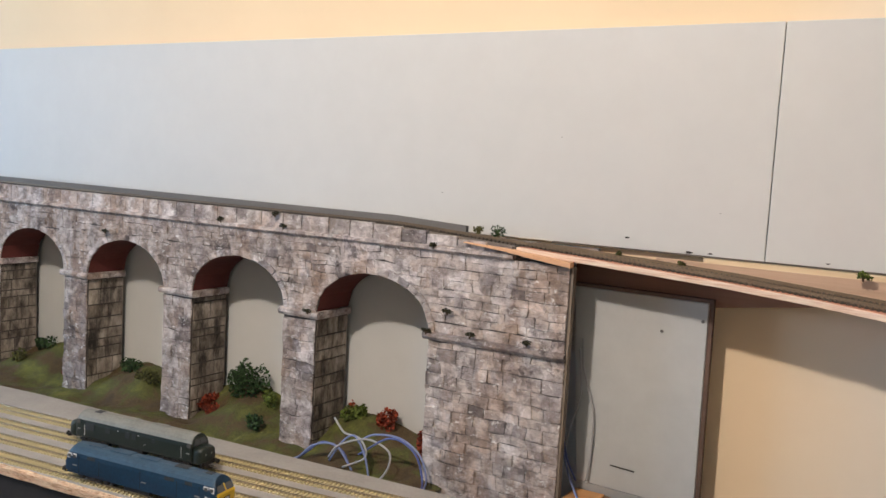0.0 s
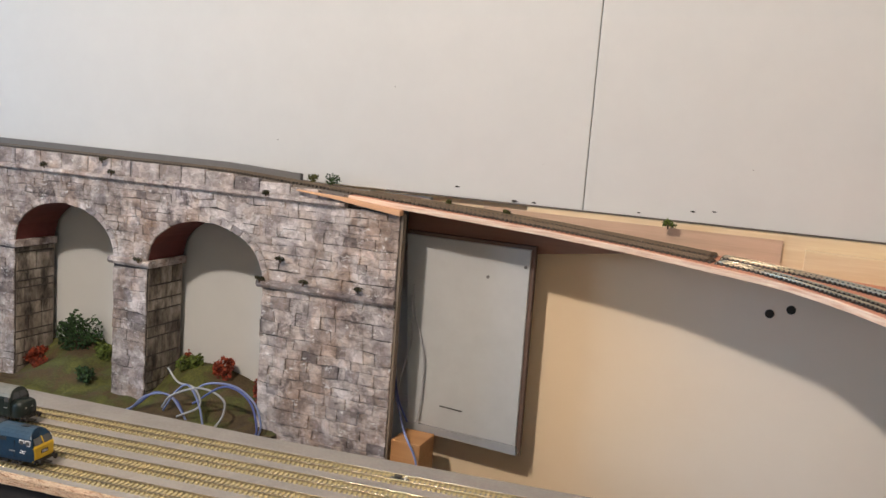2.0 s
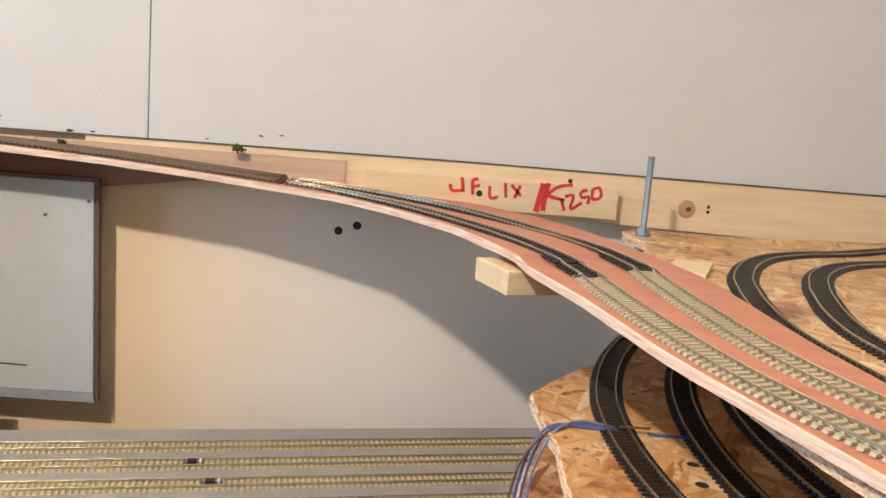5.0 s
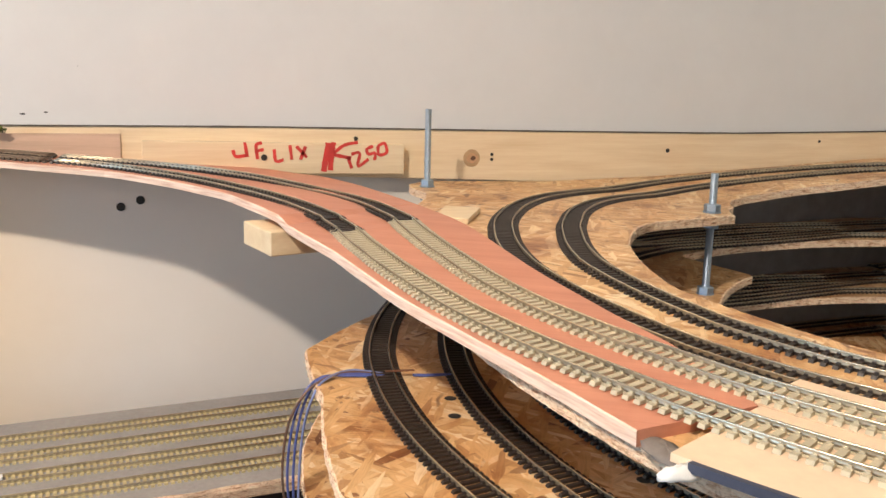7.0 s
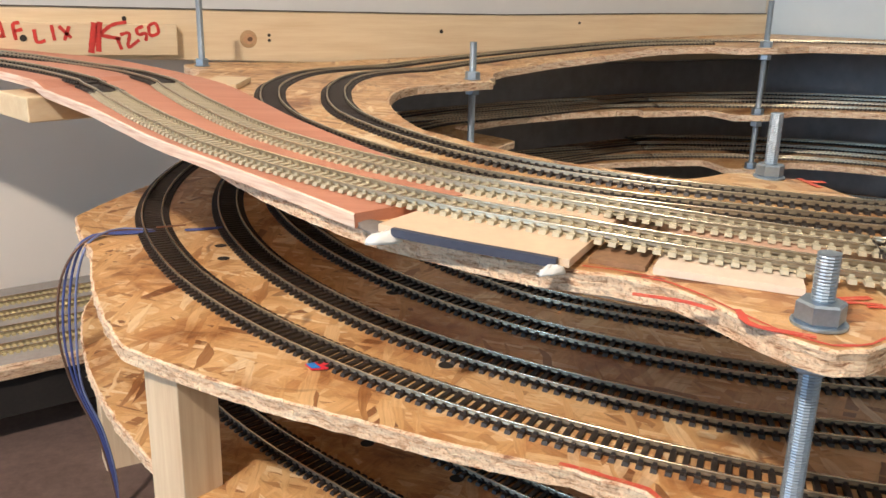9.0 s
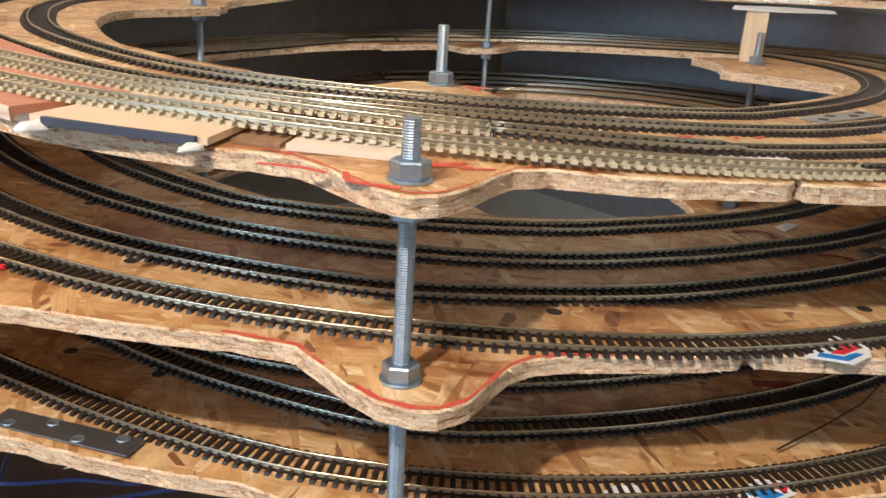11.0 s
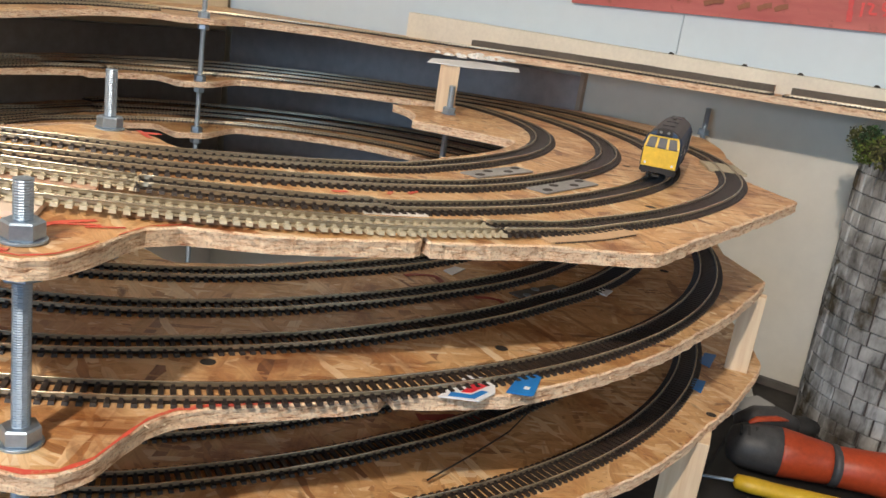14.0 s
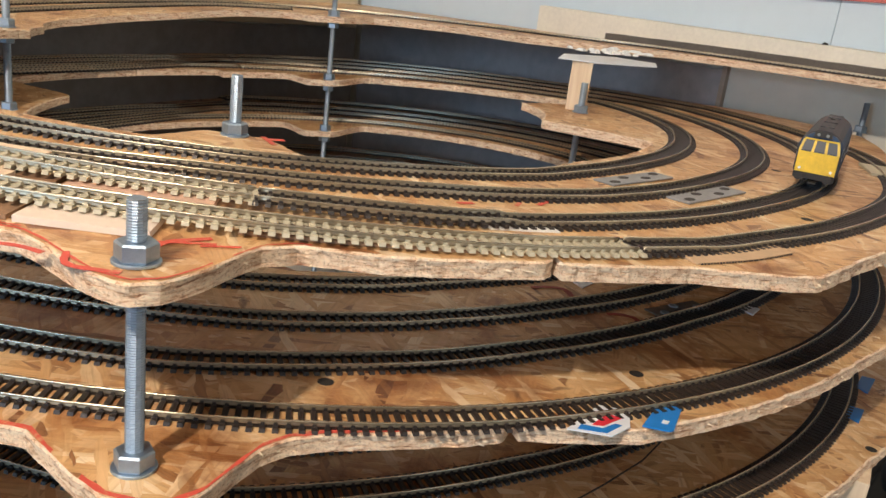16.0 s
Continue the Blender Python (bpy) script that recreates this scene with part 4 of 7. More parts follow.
# string course at the springing, cornice and parapet
for x1, x0 in piers:
    led = Mesh()
    bk = VB - 0.001 if x1 < -0.6 else VF + 0.012
    a, b = x0 - (0.010 if x0 > -2.5 else 0), x1 + (0.010 if x1 < -0.6 else 0.0)
    led.loft([[(x, VF - 0.006, SPRING - 0.010), (x, VF - 0.010, SPRING - 0.004), (x, VF - 0.009, SPRING + 0.002), (x, VF - 0.003, SPRING + 0.005), (x, bk, SPRING + 0.005), (x, bk, SPRING - 0.010)] for x in np.linspace(a, b, 9)])
    part("pier_cap", led, stone, viaduct)
cor = Mesh()
cor.loft([[(x, VF - 0.004, stone_top(x) - 0.003 + d), (x, VF - 0.011, stone_top(x) + 0.002 + d), (x, VF - 0.010, stone_top(x) + 0.008 + d), (x, VF + 0.004, stone_top(x) + 0.010 + d), (x, VF + 0.004, stone_top(x) - 0.003)]
          for x, d in ((x, 0.0008 * noise.noise((x * 40, 0, 0))) for x in np.linspace(-2.6, -0.62, 110))])
part("cornice", cor, stone, viaduct)
x = -0.625
while x > -2.6:
    L = rng.uniform(0.045, 0.075)
    zb = stone_top(x) + 0.009
    zt = deck_z(x) + 0.0015 if x < -0.8 else lerp(((-0.8, deck_z(-0.8) + 0.0015), (-0.62, 1.517)), x)
    ps = Mesh()
    ps.box((x - L / 2, VF + 0.004, (zb + zt) / 2), (L - 0.0015, 0.012, zt - zb), pose(0, 0, 0, 0, rng.uniform(-0.4, 0.4), 0).to_3x3(), taper=0.96)
    part("parapet_stone", ps, stone, viaduct)
    x -= L
dk = Mesh()
dk.loft([[(x, VF + 0.009, deck_z(x) - 0.0005), (x, BACK - 0.004, deck_z(x) - 0.0005), (x, BACK - 0.004, stone_top(x) + 0.001), (x, VF + 0.009, stone_top(x) + 0.001)] for x in np.linspace(-2.6, -0.625, 30)])
part("deck", dk, plain("grey_brown_ballast", (0.20, 0.17, 0.15), 0.9, vary=0.3, scale=200, bumps=0.6), viaduct)
up = Mesh().loft([[(x, 1.462, deck_z(x)), (x, 1.472, deck_z(x)), (x, 1.472, deck_z(x) + 0.016), (x, 1.462, deck_z(x) + 0.016)] for x in np.linspace(-2.6, -0.757, 12)])
solid("foam_strip", up, plain("grey_foam_strip", (0.17, 0.16, 0.155), 0.9, vary=0.15), "long grey foam strip laid beside the viaduct track", "foam strip")
# raw end of the viaduct
part("end_board", Mesh().box((-0.510, VF + 0.0075, (ROOT + 1.494) / 2), (0.004, 0.014, 1.494 - ROOT)), plain("bare_fibreboard", (0.24, 0.19, 0.15), 0.8, vary=0.2), viaduct)
bat = Mesh().loft([[(x, VF - 0.0125, z0), (x, VF + 0.004, z0), (x, VF + 0.004, z1), (x, VF - 0.0125, z1)] for x, z0, z1 in ((-0.72, 1.5175, 1.519), (-0.64, 1.5095, 1.5155), (-0.58, 1.5010, 1.5095), (-0.51, 1.4925, 1.5020))])
bevelled(solid("pine_batten", bat, wood("warm_batten", (0.78, 0.47, 0.28), (0.62, 0.33, 0.18)), "short bare wooden batten under the track edge", "wood strip"), 0.001)

# ---- behind the deck: plank, batten, sign ----
pk = Mesh().loft([[(x, 1.513, z0), (x, 1.525, z0), (x, 1.525, seam_z(x) - 0.001), (x, 1.513, seam_z(x) - 0.001)] for x, z0 in ((x, lerp(((-0.32, 1.496), (0.11, 1.455), (0.39, 1.440), (1.2, 1.411)), x)) for x in np.linspace(-0.32, 2.13, 40))])
bevelled(solid("pine_plank", pk, pine, "long pale pine plank fixed along the wall with a knot", "plank"), 0.002)
kn = Mesh()
kn.loft([[(0.722 + r * math.cos(u), 1.5128, 1.469 + r * math.sin(u)) for u in (2 * math.pi * k / 18 for k in range(18))] for r in (0.0165, 0.013)], cap=(False, True))
tagged(part("knot", kn, plain("knot_wood", (0.52, 0.33, 0.17), 0.6, vary=0.45, scale=160), bpy.data.objects["pine_plank"], "brown knot in the pine"))
bt = Mesh().loft([[(x, 1.5090, z0), (x, 1.5125, z0), (x, 1.5125, z1), (x, 1.5095, z1)] for x, z0, z1 in ((-0.40, 1.501, 1.5155), (-0.2, 1.490, 1.5135), (0.109, 1.468, 1.5125))])
solid("wedge_batten", bt, wood("pinkish_batten", (0.66, 0.46, 0.33), (0.50, 0.33, 0.23)), "thin pinkish pine batten along the back of the track bed", "wood strip")
sign = thing("offcut_sign", "pine offcut with red marker writing leaning on the plank", "sign")
sb = part("offcut", Mesh().box((0.365, 1.503, 1.4725), (0.445, 0.019, 0.053), pose(0, 0, 0, 0, 0.9, 0).to_3x3()), pine, sign)
bevelled(sb, 0.0015)


def stroke(pts, width, place, mt, parent, name, label=""):
    """A hand-drawn pen stroke: a thin ribbon with an uneven width; place turns (u, v, lift) into a point."""
    pts = [Vector((a, b, 0)) for a, b in pts]
    path = resample(smooth_path(pts, 8) if len(pts) > 2 else pts, 0.0025)
    rings = []
    for i, p in enumerate(path):
        t = (path[min(i + 1, len(path) - 1)] - path[max(i - 1, 0)]).normalized()
        s = Vector((-t.y, t.x, 0)) * width * (0.5 + 0.16 * noise.noise((p.x * 260, p.y * 260, 1)))
        rings.append([place(q.x, q.y, lift) for q, lift in ((p - s, 0.0), (p + s, 0.0), (p + s, 0.0004), (p - s, 0.0004))])
    return part(name, Mesh().loft(rings), mt, parent, label)


LETTERS = {
    "H": (((0.288, 1.487), (0.293, 1.476), (0.311, 1.478)), ((0.308, 1.500), (0.312, 1.475))),
    "E": (((0.337, 1.499), (0.327, 1.495), (0.329, 1.471)), ((0.328, 1.485), (0.340, 1.488))),
    "L": (((0.357, 1.488), (0.360, 1.468), (0.373, 1.470)),),
    "I": (((0.384, 1.495), (0.387, 1.470)),),
    "X": (((0.395, 1.493), (0.413, 1.474)), ((0.411, 1.493), (0.402, 1.470))),
    "1": (((0.485, 1.474), (0.492, 1.454)),),
    "2": (((0.491, 1.479), (0.506, 1.481), (0.503, 1.458), (0.522, 1.470)),),
    "5": (((0.530, 1.493), (0.519, 1.488), (0.522, 1.479), (0.534, 1.481), (0.533, 1.468)),),
    "0": (((0.539, 1.494), (0.551, 1.498), (0.555, 1.482), (0.541, 1.478), (0.539, 1.494)),),
}
on_sign = lambda u, v, lift: (u, 1.4933 - lift, v)
for ch, lines in LETTERS.items():
    for pts in lines:
        stroke(pts, 0.0055, on_sign, red_ink, sign, "red_lettering")
for pts, w in ((((0.451, 1.499), (0.448, 1.482), (0.442, 1.449)), 0.010), (((0.460, 1.500), (0.456, 1.479), (0.454, 1.451)), 0.009), (((0.460, 1.481), (0.479, 1.495), (0.503, 1.500)), 0.006), (((0.460, 1.478), (0.491, 1.472)), 0.006)):
    stroke(pts, w, on_sign, red_ink, sign, "red_lettering")

for r0, dx, mt, lab in ((0.0095, 0.001, "reddish_knot_ring", "reddish ring"), (0.0045, 0.003, "dark_knot_heart", "dark knot heart")):
    kh = Mesh().loft([[(0.722 + dx + r * math.cos(u) * (1 + 0.2 * math.sin(2 * u + 1)), 1.5126 - r0 * 0.0 - (0.0003 if r0 < 0.006 else 0.0), 1.469 + r * math.sin(u)) for u in (2 * math.pi * k / 16 for k in range(16))] for r in (r0, r0 * 0.7)], cap=(False, True))
    part("knot_ring", kh, plain(mt, (0.60, 0.34, 0.18) if r0 > 0.006 else (0.16, 0.08, 0.045), 0.6, vary=0.4, scale=200), bpy.data.objects["pine_plank"], lab)

# ---- grey panel against the wall ----
panel = thing("grey_board", "grey-painted panel with raw brown edges leaning under the track bed", "panel")
gp = Mesh()
gp.loft([[(-0.537, y, 1.452), (-0.508, y, 1.096), (-0.2935, y, 1.0905), (-0.2965, y, 1.4495)] for y in (1.484, 1.500)])
bevelled(part("painted_face", gp, grey_panel, panel), 0.0015)
part("foot_strip", Mesh().loft([[(-0.508, y, 1.0955), (-0.508, y + 0.004, 1.080), (-0.2925, y + 0.004, 1.072), (-0.2935, y, 1.090)] for y in (1.4825, 1.499)]), plain("pale_grey_foot", (0.47, 0.48, 0.50), 0.6, vary=0.12, scale=20), panel, "pale bare foot strip")
# raw edges, their brown darkened to take in the panel's edge shadow
part("side_edge", Mesh().loft([[(-0.2960, y, 1.4500), (-0.2930, y, 1.0905), (-0.2865, y, 1.072), (-0.2895, y, 1.4500)] for y in (1.487, 1.502)]), plain("board_edge_with_shadow", (0.15, 0.095, 0.075), 0.8, vary=0.3), panel, "raw brown edge with its shadow painted in")
part("top_edge", Mesh().loft([[(x, 1.486, z), (x, 1.501, z), (x, 1.501, z + 0.006), (x, 1.486, z + 0.006)] for x, z in ((-0.537, 1.4523), (-0.2895, 1.4500))]), bpy.data.materials["board_edge_with_shadow"], panel, "raw brown edge with its shadow painted in")
wb = Mesh().box((-0.478, 1.445, 1.040), (0.058, 0.07, 0.086))
bevelled(solid("wood_block", wb, wood("orange_pine", (0.56, 0.30, 0.13), (0.44, 0.21, 0.08)), "orange pine block behind the end of the viaduct", "wood block"), 0.002)
sp = Mesh().box((0.342, 1.016, 1.4265), (0.12, 0.088, 0.028), pose(0, 0, 0, 0, 0, 15.7).to_3x3())
bevelled(solid("pine_support", sp, pine, "sawn pine support under the plywood track bed", "wood block"), 0.0015)
for hx, hz in ((0.103, 1.387), (0.135, 1.398)):
    hm = Mesh().loft([[(hx + r * math.cos(u), 1.5393, hz + r * math.sin(u)) for u in (2 * math.pi * k / 14 for k in range(14))] for r in (0.0075, 0.001)], cap=(False, True))
    solid("drill_hole", hm, black_dirt, "dark hole drilled through the wall", "hole", "drill holes")

# ---- storage yard ----
SL = 0.112


def yard(x, v, z=0.0):
    """A place on the yard: x along the wall, v across from its back edge."""
    return Vector((x, 1.307 + SL * x - v, 1.087 + z))


yb = Mesh()
YBACK = ((-1.7, -0.105), (-1.17, -0.077), (-0.7, -0.056), (0.8, -0.046))
YFRONT = ((-1.6, 0.236), (-1.0, 0.246), (-0.1, 0.266), (0.75, 0.272))
yb.loft([[yard(x, lerp(YBACK, x)), yard(x, lerp(YFRONT, x) + 0.003 * noise.noise((x * 22, 0, 6))), yard(x, lerp(YFRONT, x) + 0.002 + 0.003 * noise.noise((x * 30, 0, 1)), -0.007), yard(x, lerp(YFRONT, x) - 0.001 + 0.003 * noise.noise((x * 26, 4, 1)), -0.021), yard(x, lerp(YBACK, x), -0.018)] for x in np.linspace(-2.6, 0.75, 240)], [0, 1, 1, 0, 1])
solid("yard_baseboard", yb, [grey_yard, osb_edge], "grey-painted fiddle yard board with a raw front edge", "baseboard")
for i, v in enumerate((0.018, 0.083, 0.150, 0.217)):
    track("sandy-sleepered straight storage track on the grey yard", [yard(-2.6, v), yard(-1.0, v), yard(0.72, v)], sleeper_yard, ((0.32, 0.98) if i < 3 else (0.32, 0.98)), "storage yard tracks")
sk = Mesh().loft([[yard(x, lerp(YFRONT, x) - 0.010, -0.022), yard(x, lerp(YFRONT, x) - 0.022, -0.0215), yard(x, lerp(YFRONT, x) - 0.022, -0.078), yard(x, lerp(YFRONT, x) - 0.010, -0.078)] for x in np.linspace(-2.6, 0.75, 12)])
solid("yard_fascia", sk, black_cloth, "black fascia hanging below the yard board", "fascia")
lf = Mesh().box((-0.9, 0.86, 0.962), (3.5, 0.95, 0.02), pose(0, 0, 0, 0, 0, 4.4).to_3x3())
solid("lower_shelf", lf, plain("dusty_dark_shelf", (0.13, 0.085, 0.074), 0.75, vary=0.5, scale=30), "dusty dark brown shelf below the yard", "shelf")

# scenery strip behind the yard
def ground_z(x, y):
    """Height of the modelled ground."""
    hill = sum(math.exp(-((x - c) / 0.085) ** 2) for c in (-0.965, -1.30, -1.66, -2.02)) * max(0.0, min(1.0, (y - 1.375) / 0.05))
    return 1.046 + 0.026 * hill + 0.36 * max(0.0, y - 1.395) + 0.020 * noise.noise((x * 5.5, y * 8, 0)) + 0.008 * noise.noise((x * 24, y * 24, 3)) + 0.003 * noise.noise((x * 80, y * 80, 5))


g = Mesh()
nx, ny = 170, 34
for i in range(nx + 1):
    x = -2.6 + 1.86 * i / nx
    for j in range(ny + 1):
        y = 1.10 + (1.524 - 1.10) * j / ny
        g.v.append((x, y, min(ground_z(x, y), 1.064) if y < 1.36 else ground_z(x, y)))
for i in range(nx):
    for j in range(ny):
        a = i * (ny + 1) + j
        g.face((a, a + ny + 1, a + ny + 2, a + 1))


def grass_build(nt, bsdf):
    v = coords(nt)
    a, b = noise_tex(nt, v, 14.0, 5), noise_tex(nt, v, 350.0, 4, 0.7)
    c = ramp(nt, a, [(0.3, (0.060, 0.036, 0.018)), (0.44, (0.10, 0.066, 0.028)), (0.53, (0.085, 0.088, 0.022)), (0.66, (0.15, 0.155, 0.030)), (0.8, (0.21, 0.17, 0.055))])
    c = mix(nt, c, ramp(nt, b, [(0.3, (0.35, 0.35, 0.35)), (0.7, (1.4, 1.4, 1.4))]), 0.8, "MULTIPLY")
    nt.links.new(c, bsdf.inputs["Base Color"])
    bump(nt, bsdf, b, 1.0, 0.002)


grass = node_mat("static_grass", grass_build, 0.9)
tagged(new("scenic_ground", g.data("scenic_ground", grass, True)), "mossy green and brown modelled ground below the viaduct", "ground", kind="stuff")

# ---- threaded rods ----
def hexagon(r, z, a0=0.0):
    return [(r * math.cos(a0 + k * math.pi / 3), r * math.sin(a0 + k * math.pi / 3), z) for k in range(6)]


def threaded(z0, z1, r=0.0056, pitch=0.0016):
    """A rod whose thread is a real helical ridge."""
    m = Mesh()
    sides = 12
    rings = []
    zs = np.linspace(z0, z1, max(4, int((z1 - z0) / pitch * 2)))
    for i, z in enumerate(zs):
        rr = r if i % 2 == 0 else r - 0.0004
        if i in (0, len(zs) - 1):
            rr = r - 0.0012
        rings.append([(rr * math.cos(2 * math.pi * k / sides), rr * math.sin(2 * math.pi * k / sides), z + pitch * 0.5 * k / sides * (0 < i < len(zs) - 1)) for k in range(sides)])
    return m.loft(rings)


def nut_mesh(turn, af=0.0108, h=0.0105):
    m = Mesh()
    m.loft([hexagon(af * 0.93, 0.0, turn), hexagon(af, 0.0012, turn), hexagon(af, h - 0.0012, turn), hexagon(af * 0.90, h, turn)])
    return m


def washer_mesh(r=0.0125):
    return Mesh().loft([[(rr * math.cos(2 * math.pi * k / 20), rr * math.sin(2 * math.pi * k / 20), z) for k in range(20)] for rr, z in ((r, 0.0), (r, 0.0013), (r * 0.96, 0.0017))])


def rod(x, y, z0, z1, seats, label, mt=zinc, scale=1.0):
    """seats: heights of deck tops that it is bolted to."""
    top = thing("threaded_rod", label, "threaded rod", "helix support rods", at=pose(x, y, 0))
    part("shank", threaded(z0, z1, 0.0056 * scale), mt, top, smooth=False)
    for i, s in enumerate(seats):
        nm = nut_mesh(0.35 + 0.9 * i, 0.0118 * scale)
        nm.v = [(a, b, c + s + 0.0016) for a, b, c in nm.v]
        part("nut", nm, mt, top)
        wm = washer_mesh(0.0132 * scale)
        wm.v = [(a, b, c + s) for a, b, c in wm.v]
        part("washer", wm, mt, top)
        un = nut_mesh(1.1 + 0.7 * i, 0.0118 * scale)
        un.v = [(a, b, c + s - 0.0125 - 0.0105) for a, b, c in un.v]
        part("nut", un, mt, top)
    return top


rod(0.568, 0.147, 0.88, 1.452, (level(221.5), level(582), level(942)), "zinc-plated threaded rod with hex nuts through front tabs")
rod(0.827, 0.395, 0.88, 1.472, (level(221.5), level(581.5), level(941)), "zinc-plated threaded rod through the inner tabs")
rod(0.603, 1.395, 0.88, 1.563, (level(138.6), level(498.6)), "tall zinc-plated threaded rod beside the pine plank")
rod(0.931, 1.052, 0.88, 1.490, (level(143), level(503), level(863)), "zinc-plated threaded rod on an inner tab over the helix well")
rod(1.575, 0.452, 0.88, 1.442, (level(317), level(677), level(1037)), "zinc-plated threaded rod before a pine prop")
rod(1.595, 1.060, 0.88, 1.56, (1.4735, level(400), level(760)), "zinc-plated threaded rod through upper and lower decks")
rod(2.105, 0.140, 1.2, 1.447, (level(324),), "zinc-plated threaded rod in the deck corner by the wall")

# prop under the upper deck, with white glue and a plastic shim
pr = Mesh().box((1.603, 0.478, (level(318) + 1.474) / 2), (0.036, 0.034, 1.474 - level(318)), pose(0, 0, 0, 0, 0, 30).to_3x3())
bevelled(solid("pine_prop", pr, pine_z, "short pale pine prop between lower and upper decks", "wood block"), 0.001)

# posts at the outer corners
for x, y, za, zb, s, rz, lab in ((1.440, -0.122, level(1003), level(643) - 0.0125, (0.020, 0.030), 8, "pale pine post between two decks"), (1.232, -0.118, 0.3, level(990) - 0.0125, (0.07, 0.045), 10, "pale pine post under the lower deck"),
                                 (0.352, 0.535, 0.3, level(555) - 0.0125, (0.036, 0.045), 20, "pale pine post at the deck corner"), (0.36, 0.96, 0.3, level(888) - 0.0125, (0.045, 0.036), 0, "pale pine post below the deck")):
    bevelled(solid("pine_post", Mesh().box((x, y, (za + zb) / 2), (*s, zb - za), pose(0, 0, 0, 0, 0, rz).to_3x3()), pine_z, lab, "post", "helix posts"), 0.001)

# ---- locomotives ----
MM = 0.00128  # one millimetre of the models, in plan units
loco_blue = plain("rail_blue_paint", (0.002, 0.032, 0.095), 0.55, vary=0.6, scale=70)
loco_dark_blue = plain("faded_blue_paint", (0.006, 0.036, 0.080), 0.40, vary=0.45, scale=70)
loco_green = plain("dark_green_paint", (0.012, 0.020, 0.017), 0.45, vary=0.35, scale=70)
loco_roof = plain("sooty_grey_roof", (0.022, 0.026, 0.034), 0.5, vary=0.4, scale=60)
pale_roof = plain("pale_grey_roof", (0.22, 0.225, 0.21), 0.5, vary=0.3, scale=60)
loco_yellow = plain("warning_yellow_paint", (0.72, 0.47, 0.025), 0.45, vary=0.3, scale=80)
loco_black = plain("grimy_black_underframe", (0.022, 0.018, 0.015), 0.65, vary=0.5, scale=120)
loco_white = plain("white_marking", (0.75, 0.76, 0.78), 0.5, vary=0.1)
loco_blue_roof = plain("dusty_blue_roof", (0.030, 0.072, 0.125), 0.42, vary=0.45, scale=50)
loco_scuffed = plain("scuffed_white_marking", (0.24, 0.25, 0.25), 0.6, vary=0.4)
loco_grille = plain("dark_grille", (0.03, 0.035, 0.04), 0.6, vary=0.4, scale=200)


def glass_build(nt, bsdf):
    bsdf.inputs["Base Color"].default_value = (0.16, 0.165, 0.17, 1)
    bsdf.inputs["Transmission Weight"].default_value = 0.35


cab_glass = node_mat("cab_glazing", glass_build, 0.12)


def placer(label, at):
    """The Empty of a model locomotive, and a function that adds parts measured in model millimetres."""
    top = thing("model_locomotive", label, "model locomotive", "model locomotives", at=at)

    def put(name, mesh, mt, parent=None, lab="", smooth=False):
        mesh.v = [(a * MM, b * MM, c * MM) for a, b, c in mesh.v]
        return part(name, mesh, mt, parent or top, lab, smooth)
    return top, put


def running_gear(put, L, axles):
    """Underframe, tank and two bogies with wheels; axles: their places in steps from the bogie's middle."""
    put("fuel_tank", Mesh().box((-4, 0, 8.0), (L * 0.17, 29, 9.5), taper=1.0), loco_black)
    put("underframe", Mesh().box((0, 0, 12.2), (L - 8, 30, 2.6)), loco_black)
    for bx in (-L * 0.30, L * 0.30):
        frame_m = Mesh()
        for s in (-1, 1):
            frame_m.box((bx, s * 13.4, 7.6), (L * 0.235, 2.2, 3.2))
            frame_m.box((bx, s * 14.0, 5.6), (L * 0.10, 2.4, 3.0))
            for k in axles:
                frame_m.box((bx + k * L * 0.085, s * 14.3, 6.8), (7.5, 2.6, 6.2), taper=0.9)
            for k in (-1, 1):
                frame_m.box((bx + k * L * 0.035, s * 14.2, 8.6), (3.0, 2.0, 4.0))
        bogie = put("bogie", frame_m, loco_black)
        for k in axles:
            for s in (-1, 1):
                wm = Mesh()
                wm.loft([[(bx + k * L * 0.085 + r * math.cos(u), s * y, 6.6 + r * math.sin(u)) for u in (2 * math.pi * q / 20 for q in range(20))] for y, r in ((8.0, 6.6), (8.3, 7.3), (8.6, 6.6), (10.6, 6.4), (10.6, 5.2), (10.2, 4.9), (10.2, 1.5), (11.2, 1.2))])
                put("wheel", wm, dark_steel, bogie)
                put("axlebox", Mesh().box((bx + k * L * 0.085, s * 15.9, 6.4), (3.6, 1.4, 3.6), taper=0.8), loco_black, bogie)


def end_gear(put, s, half, low=10.6):
    """Buffer beam, buffers and coupling at one end."""
    put("buffer_beam", Mesh().box((s * (half + 0.2), 0, low), (2.4, 33, 4.6)), loco_black)
    for y in (-11.5, 11.5):
        put("buffer", Mesh().tube([(s * (half + 1), y, low), (s * (half + 6), y, low), (s * (half + 6.1), y, low), (s * (half + 7.2), y, low)], [1.5, 1.5, 3.4, 3.4], 12), loco_black)
    put("coupling", Mesh().box((s * (half + 5), 0, 6.2), (9, 6, 1.4)), loco_black)


def sloped(up, s, y0, y1, z0, z1, proud, thick, squeeze=0.94):
    """A flat piece lying on a raked cab front."""
    return Mesh().loft([[(up(z) + s * (proud - thick), y0 * k, z), (up(z) + s * proud, y0 * k, z), (up(z) + s * proud, y1 * k, z), (up(z) + s * (proud - thick), y1 * k, z)] for z, k in ((z0, 1.0), (z1, squeeze))])


